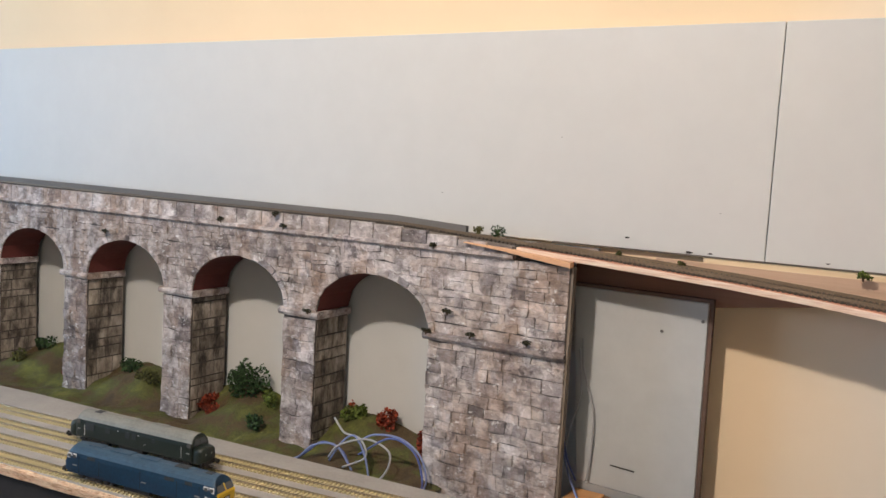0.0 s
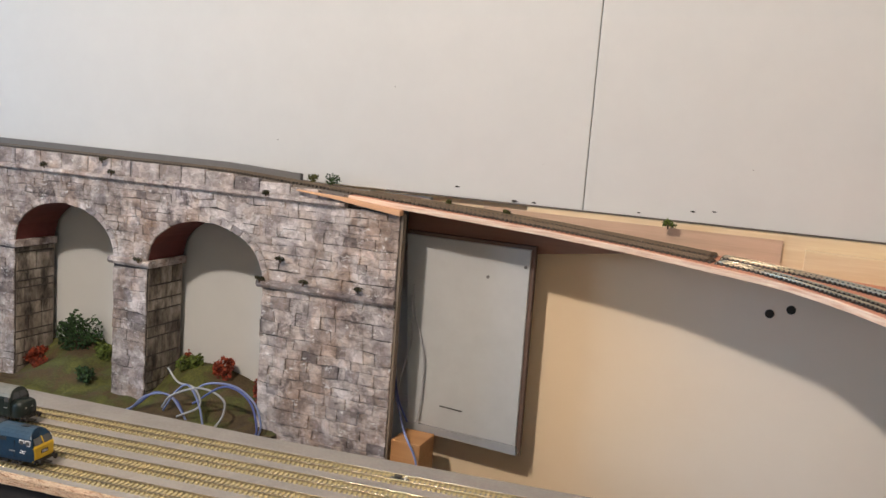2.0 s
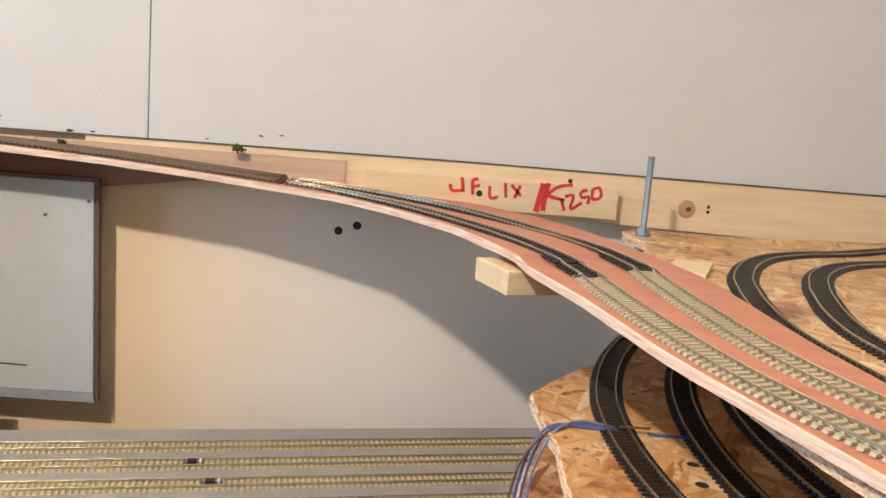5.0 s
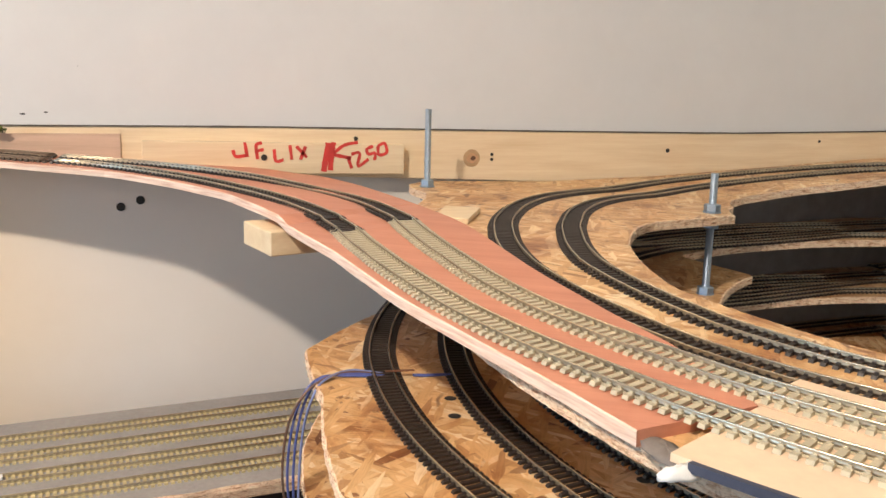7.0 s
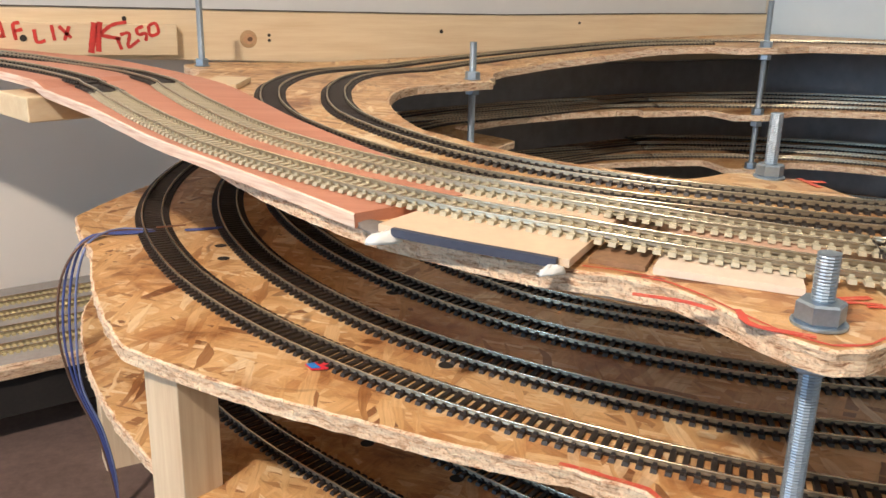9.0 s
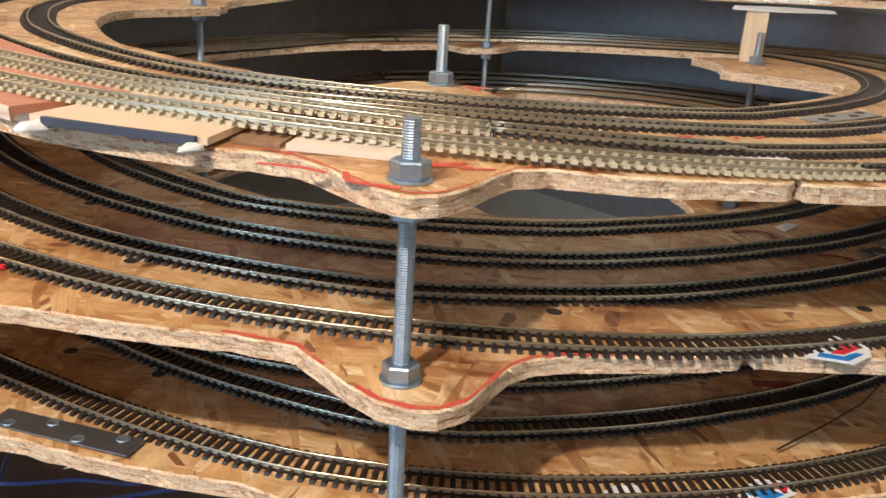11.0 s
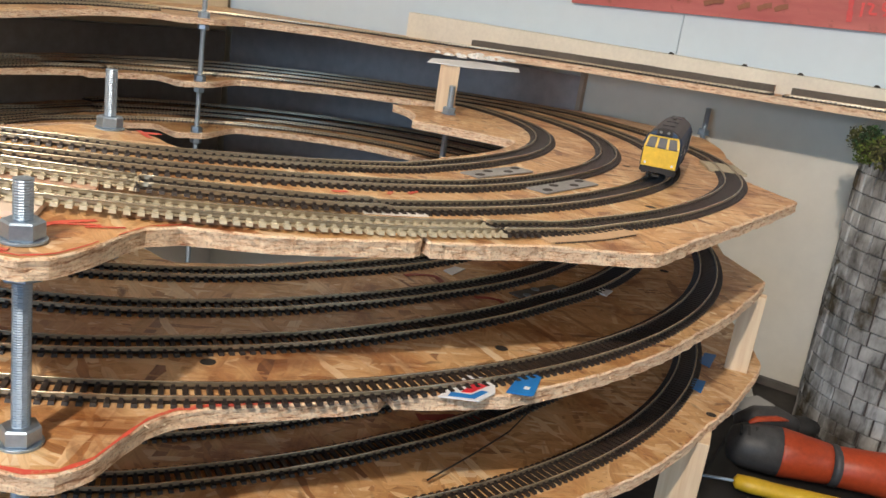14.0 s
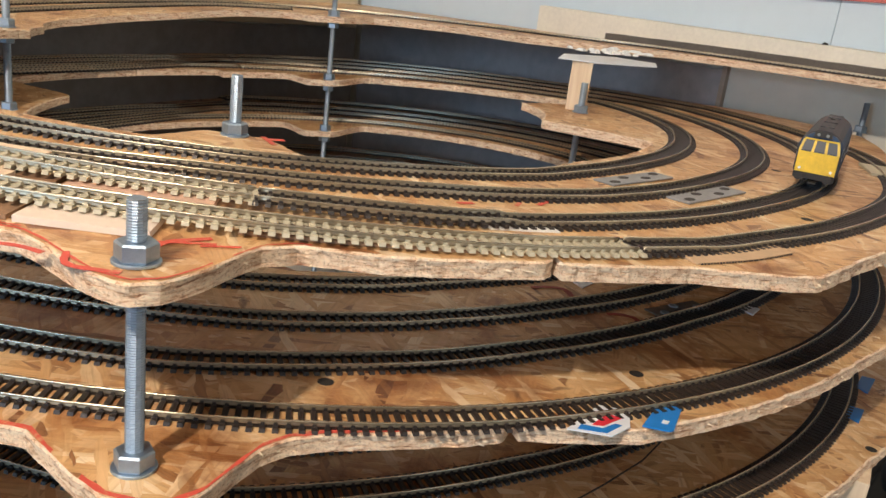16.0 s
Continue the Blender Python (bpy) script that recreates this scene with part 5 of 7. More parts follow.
def long_loco(label, at, L=250):
    """A long round-shouldered diesel: skirted sides, raked fronts, pale frames round the cab windows."""
    top, put = placer(label, at)
    half = L / 2
    prof = [(-16.4, 8.5), (-17.5, 13), (-17.9, 22), (-17.6, 31), (-16.6, 36), (-14.2, 40), (-10.2, 43.2), (-5, 45.2), (0, 45.8)]
    prof = prof + [(-y, z) for y, z in reversed(prof[:-1])]
    rake = lambda z: max(0.0, z - 26) * 0.50
    rings = []
    for x, k in ((-half, 0.92), (-half + 3, 0.97), (-half + 11, 1.0), (-half + 12, 1.0), (0, 1.0), (half - 12, 1.0), (half - 11, 1.0), (half - 3, 0.97), (half, 0.92)):
        g = 1 if x > 0 else -1
        rings.append([(x - g * rake(z) * max(0.0, 1 - (half - abs(x)) / 11), y * k, z) for y, z in prof])
    n = len(prof)
    shell = put("body", Mesh().loft(rings, [1 if 4 <= i < n - 5 else 0 for i in range(n)]), [loco_dark_blue, loco_blue_roof])
    for s in (-1, 1):
        up = lambda z: s * (half + 0.3 - rake(z))
        front = put("cab_front", Mesh().loft([[(s * (half + d), y * w, z) for y, z in ((-15.6, 9), (15.6, 9), (16.2, 26), (-16.2, 26))] for d, w in ((-2.5, 1.035), (0.1, 1.0), (0.7, 0.95))]), loco_yellow)
        put("window_surround", sloped(up, s, -15.8, 15.8, 26, 28.2, 0.5, 1.2, 0.985), loco_yellow, front)
        put("headcode_panel", Mesh().box((s * (half + 0.9), 0, 19.5), (0.5, 11, 4.6)), loco_black, front)
        for y in (-3.4, -1.1, 1.2, 3.4):
            put("headcode_bar", Mesh().box((s * (half + 1.2), y, 19.5), (0.3, 1.1, 2.8)), loco_white, front)
        for y0, y1 in ((-14.6, -0.8), (0.8, 14.6)):
            put("windscreen", sloped(up, s, y0, y1, 28.4, 36.0, 0.5, 0.9, 0.88), cab_glass, front)
        put("centre_pillar", sloped(up, s, -0.8, 0.8, 28.2, 36.4, 0.7, 1.0, 1.0), loco_yellow, front)
        end_gear(put, s, half, 9.6)
        for side in (-1, 1):
            for x in (half - 8.5, half - 17.0):
                fr = put("window_frame", Mesh().box((s * x, side * 17.05, 31.5), (7.4, 1.0, 6.6), taper=0.94), loco_white, shell)
                put("side_window", Mesh().box((s * x, side * 17.5, 31.4), (5.4, 0.5, 4.6), taper=0.94), cab_glass, fr)
    for side in (-1, 1):
        yy = side * 17.85
        for dx, dz, ln in ((0.6, 1.2, 7.4), (-0.6, -1.2, 7.4)):
            put("white_emblem", Mesh().box((half - 15 + dx, yy, 20.5 + dz), (ln, 0.5, 1.0)), loco_white, shell)
        put("white_emblem", Mesh().box((half - 15, yy, 20.5), (1.0, 0.5, 6.0), pose(0, 0, 0, 0, -38, 0).to_3x3()), loco_white, shell)
        for x in (-half + 25, -half + 60, 4, half - 62, half - 27):
            put("door_seam", Mesh().box((x, yy - side * 0.1, 22), (0.5, 0.4, 22)), loco_black, shell)
        for x, w in ((-half + 46, 13), (half - 74, 15), (half - 44, 11)):
            put("side_grille", Mesh().box((x, side * 17.4, 33), (w, 0.6, 4.2), pose(0, 0, 0, side * 7, 0, 0).to_3x3()), loco_grille, shell)
        for x in (-half + 18, 10, half - 30):
            put("number_bar", Mesh().box((x, yy, 20), (8, 0.3, 1.6)), loco_scuffed, shell)
        put("skirt_step", Mesh().box((0, side * 17.0, 12.5), (L * 0.36, 0.9, 7.5)), loco_dark_blue, shell)
    for x, w, d in ((-84, 22, 12), (-40, 34, 13), (6, 30, 12), (58, 20, 11), (100, 10, 8)):
        put("roof_panel", Mesh().box((x, 0, 45.6), (w, d, 1.2), taper=0.94), loco_blue_roof if w > 20 else loco_grille, shell)
    running_gear(put, L, (-1, 0, 1))
    return top


def nosed_loco(label, at, L=246):
    """A diesel with a bonnet at each end, round-topped cab faces and a pale roof."""
    top, put = placer(label, at)
    half = L / 2
    face = half - 15
    prof = [(-16.8, 12), (-17.7, 15), (-17.7, 33), (-16.8, 38), (-14.4, 42.5), (-10.2, 46), (-5.2, 48.2), (0, 48.8)]
    prof = prof + [(-y, z) for y, z in reversed(prof[:-1])]
    n = len(prof)
    rings = [[(x - (1 if x > 0 else -1) * max(0.0, z - 32) * (0.22 if abs(x) > face - 1 else 0), y * k, z) for y, z in prof] for x, k in ((-face, 0.96), (-face + 3, 1.0), (face - 3, 1.0), (face, 0.96))]
    shell = put("body", Mesh().loft(rings, [1 if 3 <= i < n - 4 else 0 for i in range(n)]), [loco_green, pale_roof])
    for s in (-1, 1):
        up = lambda z: s * (face + 0.3 - max(0.0, z - 32) * 0.22)
        arc = [(y * 0.93, z - 0.4) for y, z in prof if z > 32]
        cab = put("cab_front", Mesh().loft([[(up(z) + s * d, y * w, z) for y, z in arc] for d, w in ((-0.8, 1.0), (0.5, 0.98))]), loco_green)
        for y0, y1 in ((-13.2, -1.0), (1.0, 13.2)):
            put("windscreen", sloped(up, s, y0, y1, 34.6, 43.0, 0.9, 0.7, 0.70), cab_glass, cab)
        bn = [(-15.6, 10.5), (-16.2, 14), (-16.2, 26), (-15.0, 30.4), (-11.5, 33), (0, 33.8)]
        bn = bn + [(-y, z) for y, z in reversed(bn[:-1])]
        nose = put("nose", Mesh().loft([[(s * (face + d), y * w, 10.5 + (z - 10.5) * h) for y, z in bn] for d, w, h in ((-0.5, 1.0, 1.0), (9.5, 0.97, 0.97), (13, 0.92, 0.93), (14.8, 0.84, 0.86))]), loco_green, smooth=True)
        for y in (-6, 6):
            put("marker_lamp", Mesh().tube([(s * (half - 0.6), y, 23), (s * (half + 0.4), y, 23)], 1.3, 10), pale_roof, nose)
        end_gear(put, s, half)
        for side in (-1, 1):
            put("cab_door", Mesh().box((s * (face - 13), side * 17.8, 24.5), (7.5, 0.5, 22)), loco_green, shell)
            put("side_window", Mesh().box((s * (face - 5.5), side * 17.8, 35), (6.4, 0.7, 6)), cab_glass, shell)
            put("grab_rail", Mesh().tube([(s * (face - 18.2), side * 18.2, 16), (s * (face - 18.2), side * 18.2, 31)], 0.3, 6), loco_white, shell)
            put("number_bar", Mesh().box((s * (face - 7), side * 17.9, 24), (6, 0.3, 1.5)), loco_scuffed, shell)
    for side in (-1, 1):
        for x, w, h in ((-80, 17, 11), (-46, 8, 8), (-8, 8, 9), (4, 8, 9), (40, 6, 6)):
            put("side_grille", Mesh().box((x, side * 17.8, 30), (w, 0.6, h)), loco_grille, shell)
        put("white_emblem", Mesh().box((24, side * 17.9, 22), (5, 0.3, 1.2), pose(0, 0, 0, 0, -25, 0).to_3x3()), loco_scuffed, shell)
        for x in (-26, 12):
            put("tail_mark", Mesh().tube([(x, side * 17.7, 33), (x, side * 18.1, 33)], 0.8, 8), loco_white, shell)
    for x, w in ((-78, 12), (-24, 40), (38, 24)):
        put("roof_panel", Mesh().box((x, 0, 48.7), (w, 11, 0.9), taper=0.95), loco_grille if w == 12 else pale_roof, shell)
    running_gear(put, L, (-1, 0, 1))
    return top


def loco(label, at, L, body, roof, end):
    """A diesel locomotive model; x ahead, z up from the rail tops, measures in model millimetres."""
    top, put = placer(label, at)
    half = L / 2
    prof = [(-17.2, 12), (-17.8, 15), (-17.8, 34), (-17.2, 38.5), (-15.2, 42.5), (-11.5, 46), (-6, 48.6), (0, 49.4)]
    prof = prof + [(-y, z) for y, z in reversed(prof[:-1])]
    strips = [0, 0, 0, 0, 1, 1, 1, 1, 1, 1, 0, 0, 0, 0, 0]
    rings = []
    for x, k in ((-half, 0.93), (-half + 2.5, 0.975), (-half + 9, 1.0), (-half + 9.5, 1.0), (0, 1.0), (half - 9.5, 1.0), (half - 9, 1.0), (half - 2.5, 0.975), (half, 0.93)):
        rings.append([(x - (1 if x > 0 else -1) * max(0.0, z - 31) * 0.30 * (1 if abs(x) > half - 5 else 0), y * k, 12 + (z - 12) * (0.985 if abs(x) > half - 5 else 1)) for y, z in prof])
    shell = put("body", Mesh().loft(rings, strips), [body, roof])
    for s in (-1, 1):
        fx = s * (half + 0.35)
        # lower yellow front and three windows in a yellow frame
        fr = Mesh()
        fr.loft([[(fx - s * 0.6, y, z) for y, z in ((-16.4, 13), (16.4, 13), (16.4, 31), (-16.4, 31))], [(fx + s * 0.3, y, z) for y, z in ((-15.9, 13.4), (15.9, 13.4), (15.9, 31), (-15.9, 31))]])
        front = put("cab_front", fr, end)
        up = lambda z: s * (half + 0.5 - (z - 31) * 0.30)
        for y in (-15.6, -5.3, 5.3, 15.6):
            m = Mesh().loft([[(up(31) - s * 0.7, y - 1.1, 31), (up(31) + s * 0.15, y - 1.1, 31), (up(31) + s * 0.15, y + 1.1, 31), (up(31) - s * 0.7, y + 1.1, 31)],
                             [(up(41) - s * 0.7, y * 0.86 - 1.0, 41), (up(41) + s * 0.15, y * 0.86 - 1.0, 41), (up(41) + s * 0.15, y * 0.86 + 1.0, 41), (up(41) - s * 0.7, y * 0.86 + 1.0, 41)]])
            put("window_post", m, end, front)
        m = Mesh().box((up(41.4), 0, 41.6), (1.3, 27.5, 1.4))
        put("window_head", m, end, front)
        for y in (-10.4, 0, 10.4):
            m = Mesh().loft([[(up(31.6) - s * 0.5, y - 4.2, 31.6), (up(31.6), y - 4.2, 31.6), (up(31.6), y + 4.2, 31.6), (up(31.6) - s * 0.5, y + 4.2, 31.6)],
                             [(up(40.8) - s * 0.5, y * 0.87 - 3.8, 40.8), (up(40.8), y * 0.87 - 3.8, 40.8), (up(40.8), y * 0.87 + 3.8, 40.8), (up(40.8) - s * 0.5, y * 0.87 + 3.8, 40.8)]])
            put("window", m, cab_glass, front)
        m = Mesh().box((s * (half - 3.2), 0, 46.4), (5.5, 15, 4.6), taper=0.9)
        hb = put("headcode_box", m, loco_black)
        for y in (-3.6, 3.6):
            m = Mesh().tube([(s * (half - 0.6), y, 46.2), (s * (half + 0.0), y, 46.2)], 1.4, 10)
            put("marker_lamp", m, pale_roof, hb)
        for y in (-12.5, 12.5):
            put("tail_lamp", Mesh().tube([(fx, y, 16.5), (fx + s * 0.7, y, 16.5)], 1.2, 12), loco_white, front, "small round lamp")
        end_gear(put, s, half)
    # doors, windows, grilles along both sides
    for s in (-1, 1):
        yy = s * 17.85
        for x in (-half + 15, half - 15):
            put("cab_door", Mesh().box((x, yy, 24.5), (9, 0.5, 22)), body, shell)
            put("side_window", Mesh().box((x, yy + s * 0.25, 33.2), (5, 0.4, 5.6)), cab_glass, shell)
            put("side_window", Mesh().box((x + (-7.5 if x < 0 else 7.5), yy, 33.2), (4.6, 0.9, 6)), cab_glass, shell)
        for x in (-8, 22):
            put("side_window", Mesh().box((x, yy, 29.5), (4.4, 0.5, 4.4)), cab_glass, shell)
        put("grille", Mesh().box((half - 33, yy, 27), (14, 0.7, 14)), loco_grille, shell)
        put("grille", Mesh().box((-half + 33, yy, 29), (16, 0.5, 9)), body, shell)
        put("handrail", Mesh().box((0, yy, 14.6), (L - 26, 0.6, 0.8)), loco_black, shell)
        put("grab_rail", Mesh().tube([(half - 21.5, yy + s * 0.5, 16), (half - 21.5, yy + s * 0.5, 31)], 0.3, 6), loco_white, shell)
        for dz, dx in ((1.1, 0.6), (-1.1, -0.6)):
            put("white_emblem", Mesh().box((-10 + dx, yy + s * 0.15, 23 + dz), (6.4, 0.4, 0.8)), loco_white, shell)
        put("white_emblem", Mesh().box((-10, yy + s * 0.15, 23), (0.9, 0.4, 5.4), pose(0, 0, 0, 0, -38, 0).to_3x3()), loco_white, shell)
        for x in (-half + 13, half - 13):
            put("number_bar", Mesh().box((x, yy + s * 0.25, 27.2), (7, 0.3, 1.7)), loco_white, shell)
    # roof details
    for x, w in ((-L * 0.22, 26), (L * 0.05, 30), (L * 0.30, 18)):
        put("roof_panel", Mesh().box((x, 0, 49.5), (w, 12, 0.9), taper=0.95), roof, shell)
    put("exhaust", Mesh().tube([(L * 0.12, 0, 49), (L * 0.12, 0, 51.2)], 2.2, 12), loco_black, shell)
    running_gear(put, L, (-1, 1))
    return top


def on_path(p, ahead, up=0.0059):
    """A pose standing on rails at p, looking along ahead."""
    t = Vector((ahead[0], ahead[1], ahead[2])).normalized()
    s = Vector((0, 0, 1)).cross(t).normalized()
    m = Matrix((t, s, t.cross(s))).transposed().to_4x4()
    m.translation = Vector(p) + Vector((0, 0, up))
    return m


a, b, c = (polar(p, lerp(R2, p), 0.001) for p in (277.5, 283.5, 289.5))
loco("weathered rail-blue diesel locomotive with yellow ends on the helix", on_path((a + c) / 2, c - a), 184, loco_blue, loco_roof, loco_yellow)
d = yard(-0.9, 0.15) - yard(-1.1, 0.15)
long_loco("long faded-blue diesel locomotive with yellow ends in the yard", on_path(yard(-1.055, 0.217), d))
nosed_loco("dark green diesel locomotive with pale grey roof in the yard", on_path(yard(-1.210, 0.083), d))

# ---- bits on the decks ----
def deck_patch(name, phi0, phi1, r0, r1, h, mt, label, category, group="", lift=0.0003, skew=0.0, z=level):
    """A thin piece lying on a deck between two angles and two radii."""
    m = Mesh()
    n = max(2, int((phi1 - phi0) / 1.0))
    rings = []
    for i in range(n + 1):
        k = i / n
        p = phi0 + (phi1 - phi0) * k
        a = radians(p)
        zz = z(p) + lift
        ra, rb = r0 + skew * k, r1 + skew * k
        rings.append([(CX + rr * math.cos(a), CY + rr * math.sin(a), zz + dz) for rr, dz in ((ra, 0), (rb, 0), (rb, h), (ra, h))])
    m.loft(rings)
    return solid(name, m, mt, label, category, group)


pale = lambda p: lerp(PALE, p) - 0.0052
deck_patch("balsa_sheet", 206.8, 214.6, 0.80, 0.898, 0.0048, balsa, "smooth balsa sheet packing under the pale tracks", "packing", "track packing", z=pale, skew=-0.004)
deck_patch("balsa_sheet", 206.4, 214.0, 0.735, 0.797, 0.0048, balsa, "smooth balsa sheet packing under the inner pale track", "packing", "track packing", z=pale)
deck_patch("wood_shim", 214.9, 217.0, 0.80, 0.872, 0.0030, plain("brown_wood_shim", (0.30, 0.17, 0.09), 0.7, vary=0.4), "rough brown wood shim under the pale track", "packing", "track packing")
deck_patch("wood_shim", 214.2, 216.4, 0.735, 0.792, 0.0032, plain("brown_wood_shim", (0.30, 0.17, 0.09), 0.7, vary=0.4), "rough brown wood shim under the inner track", "packing", "track packing")
deck_patch("card_shim", 217.3, 222.4, 0.838, 0.874, 0.0042, plain("cream_card_strip", (0.82, 0.68, 0.55), 0.6, vary=0.1), "cream card strip packing under the outer pale track", "packing", "track packing")
deck_patch("card_shim", 217.0, 224.0, 0.745, 0.806, 0.0042, plain("pink_wood_strip", (0.66, 0.42, 0.30), 0.6, vary=0.2), "reddish wood strip packing under the inner pale track", "packing", "track packing")
deck_patch("card_shim", 225.5, 236.5, 0.822, 0.848, 0.0030, plain("dark_card", (0.26, 0.15, 0.08), 0.7, vary=0.3), "thin dark card packing under the outer track", "packing", "track packing")
deck_patch("navy_edge", 207.6, 214.2, 0.8985, 0.9025, 0.0052, navy_paint, "navy-painted foam strip along the balsa edge", "foam strip", z=pale, skew=-0.004)


def blob(x, y, z, rx, ry, rz, mt, label, name="glue_blob", category="glue"):
    """A hardened lump with an uneven skin."""
    m = Mesh()
    rings = []
    for i in range(6):
        v = math.pi / 2 * i / 5
        rings.append([(x + rx * math.cos(v) * math.cos(u) * k, y + ry * math.cos(v) * math.sin(u) * k, z + rz * math.sin(v) * k) for u, k in ((u, 1 + 0.35 * noise.noise((2.2 * math.cos(u) + x * 90, 2.2 * math.sin(u), i * 0.6))) for u in (2 * math.pi * q / 22 for q in range(22)))])
    m.loft(rings)
    solid(name, m, mt, label, category, "glue blobs", smooth=True)


q = polar(207.4, 0.903)
blob(q.x, q.y, q.z, 0.013, 0.006, 0.0062, glue_white, "lump of dried white glue at the balsa corner")
q = polar(214.1, 0.900)
blob(q.x, q.y, q.z, 0.009, 0.004, 0.0045, glue_white, "smear of dried white glue at the balsa end")
q = polar(206.1, 0.884)
blob(q.x, q.y, q.z, 0.010, 0.026, 0.0030, grey_filler, "grey filler smeared at the plywood end", "filler_smear", "filler")
# white corrugated card, printed card scraps
deck_patch("card_scrap", 238, 242.2, 0.779, 0.792, 0.0012, glue_white, "torn white card strip between two tracks", "card scrap", "card scraps")
deck_patch("card_scrap", 247.3, 255.5, 0.843, 0.862, 0.0016, plain("brown_corrugated_card", (0.62, 0.42, 0.25), 0.8, vary=0.2), "brown corrugated card under the outer track", "card scrap", "card scraps", skew=-0.006)


rim = Mesh()
for k in range(34):
    p = 247.6 + 7.6 * k / 33
    q, a = polar(p, 0.8622 - 0.006 * (p - 247.3) / 8.2, 0.0008), radians(p)
    rim.box(q, (0.0012, 0.0018, 0.0009), pose(0, 0, 0, 0, 0, math.degrees(a) + (28 if k % 2 else -28)).to_3x3())
part("fluting", rim, loco_black, bpy.data.objects["card_scrap.001"], "dark open flutes")["kind"] = "stuff"


def scrap(x, y, z, pts, mt, label, extra=()):
    """A printed card scrap: a thin sheet with coloured blocks on it."""
    flat = lambda poly: [(a * 0.95, b * 0.68) for a, b in poly]
    top = thing("printed_card", label, "card scrap", "card scraps", at=pose(x, y, z))
    part("card", Mesh().prism(flat(pts), 0.0003, 0.0014), mt, top)
    for poly, c in extra:
        part("printed_block", Mesh().prism(flat(poly), 0.0016, 0.0019), c, top)
    return top


card_white = plain("white_card", (0.82, 0.83, 0.85), 0.45, vary=0.05)
card_blue = plain("bright_blue_print", (0.02, 0.22, 0.62), 0.4, vary=0.1)
card_red = plain("bright_red_print", (0.72, 0.03, 0.05), 0.4, vary=0.1)
scrap(0.853, -0.012, level(604) + 0.0004, [(-0.034, 0.026), (-0.016, -0.014), (0.008, -0.018), (0.032, 0.0), (0.020, 0.03)], card_white, "white card scrap with red and blue print under the track",
      [([(-0.028, 0.018), (-0.016, -0.008), (0.004, -0.011), (0.002, -0.004), (-0.012, 0.0), (-0.020, 0.02)], card_blue), ([(-0.014, 0.012), (-0.008, 0.002), (0.014, -0.003), (0.012, 0.012)], card_red)])
scrap(0.895, -0.040, level(608) + 0.0004, [(-0.026, 0.016), (-0.016, -0.010), (-0.012, -0.012), (0.030, 0.004), (0.018, 0.026)], card_blue, "bright blue card scrap with pale marks under the track",
      [([(-0.010, 0.004), (-0.008, -0.002), (-0.002, -0.001), (-0.004, 0.006)], card_white)])
scrap(0.432, 0.450, level(560) + 0.0004, [(-0.007, 0.010), (-0.006, -0.005), (0.006, -0.010), (0.011, -0.003), (0.004, 0.010)], card_red, "small red and blue card scrap by the track",
      [([(-0.0065, 0.009), (-0.0055, -0.0045), (0.001, -0.007), (0.0, 0.008)], card_blue)])
scrap(0.733, 0.080, level(953) + 0.0004, [(-0.022, 0.018), (-0.016, -0.006), (0.012, -0.018), (0.022, -0.004), (0.004, 0.016)], card_white, "plain white card scrap under the lower track")
scrap(0.827, 0.012, level(961) + 0.0004, [(-0.026, 0.020), (-0.016, -0.010), (0.014, -0.022), (0.026, -0.006), (0.006, 0.022)], card_white, "white card scrap with blue and red print under the lower track",
      [([(-0.020, 0.014), (-0.012, -0.008), (0.004, -0.014), (0.0, 0.006)], card_blue), ([(0.006, 0.002), (0.008, -0.014), (0.018, -0.008), (0.012, 0.006)], card_red)])
for p0, rr, w in ((1003, 0.873, 0.03), (996, 0.868, 0.022)):
    q = polar(p0, rr)
    scrap(q.x, q.y, q.z + 0.0004, [(-w, -0.012), (w, -0.006), (w * 0.8, 0.016), (-w * 0.7, 0.012)], card_blue, "blue tape patch beside the curved track")


grey_plate = plain("dull_grey_plate", (0.30, 0.30, 0.30), 0.5, vary=0.35, scale=90)


def plate(x, y, z, rz, ln, wd, holes, mt, label, slots=False):
    top = thing("joining_plate", label, "metal plate", "joining plates", at=pose(x, y, z, 0, 0, rz))
    bevelled(part("plate", Mesh().box((0, 0, 0.0011), (ln, wd, 0.0018)), mt, top), 0.0006)
    for k in range(holes):
        hx = -ln / 2 + ln * (k + 0.5) / holes
        s = Mesh().loft([[(hx + r * math.cos(u), 0.25 * wd * (1 if k % 2 else -1) + r * math.sin(u), zz) for u in (2 * math.pi * q / 12 for q in range(12))] for r, zz in ((0.0052, 0.0021), (0.0046, 0.0031), (0.0015, 0.0024))])
        if slots:
            s = Mesh().loft([[(hx + 1.6 * r * math.cos(u), 0.18 * wd * (1 if k % 2 else -1) + r * math.sin(u), zz) for u in (2 * math.pi * q / 14 for q in range(14))] for r, zz in ((0.0048, 0.0020), (0.0044, 0.0024), (0.001, 0.00235))])
        part("slot" if slots else "screw", s, black_dirt if slots else zinc, top)


q = polar(925, 0.868)
plate(q.x, q.y, q.z + 0.0004, -60, 0.125, 0.024, 4, dark_steel, "dark steel joining plate with four screws on the deck")
q = polar(261.5, 0.632)
plate(q.x, q.y, q.z + 0.0004, -8, 0.11, 0.026, 4, grey_plate, "grey plate with dark slots between the tracks", True)
q = polar(263.5, 0.705)
plate(q.x, q.y, q.z + 0.0004, -6, 0.12, 0.026, 4, grey_plate, "grey plate with dark slots between the outer tracks", True)

# red pencil outlines on the tabs
DECKS = [o for o in scene.collection.objects if o.name.startswith("helix_deck")]


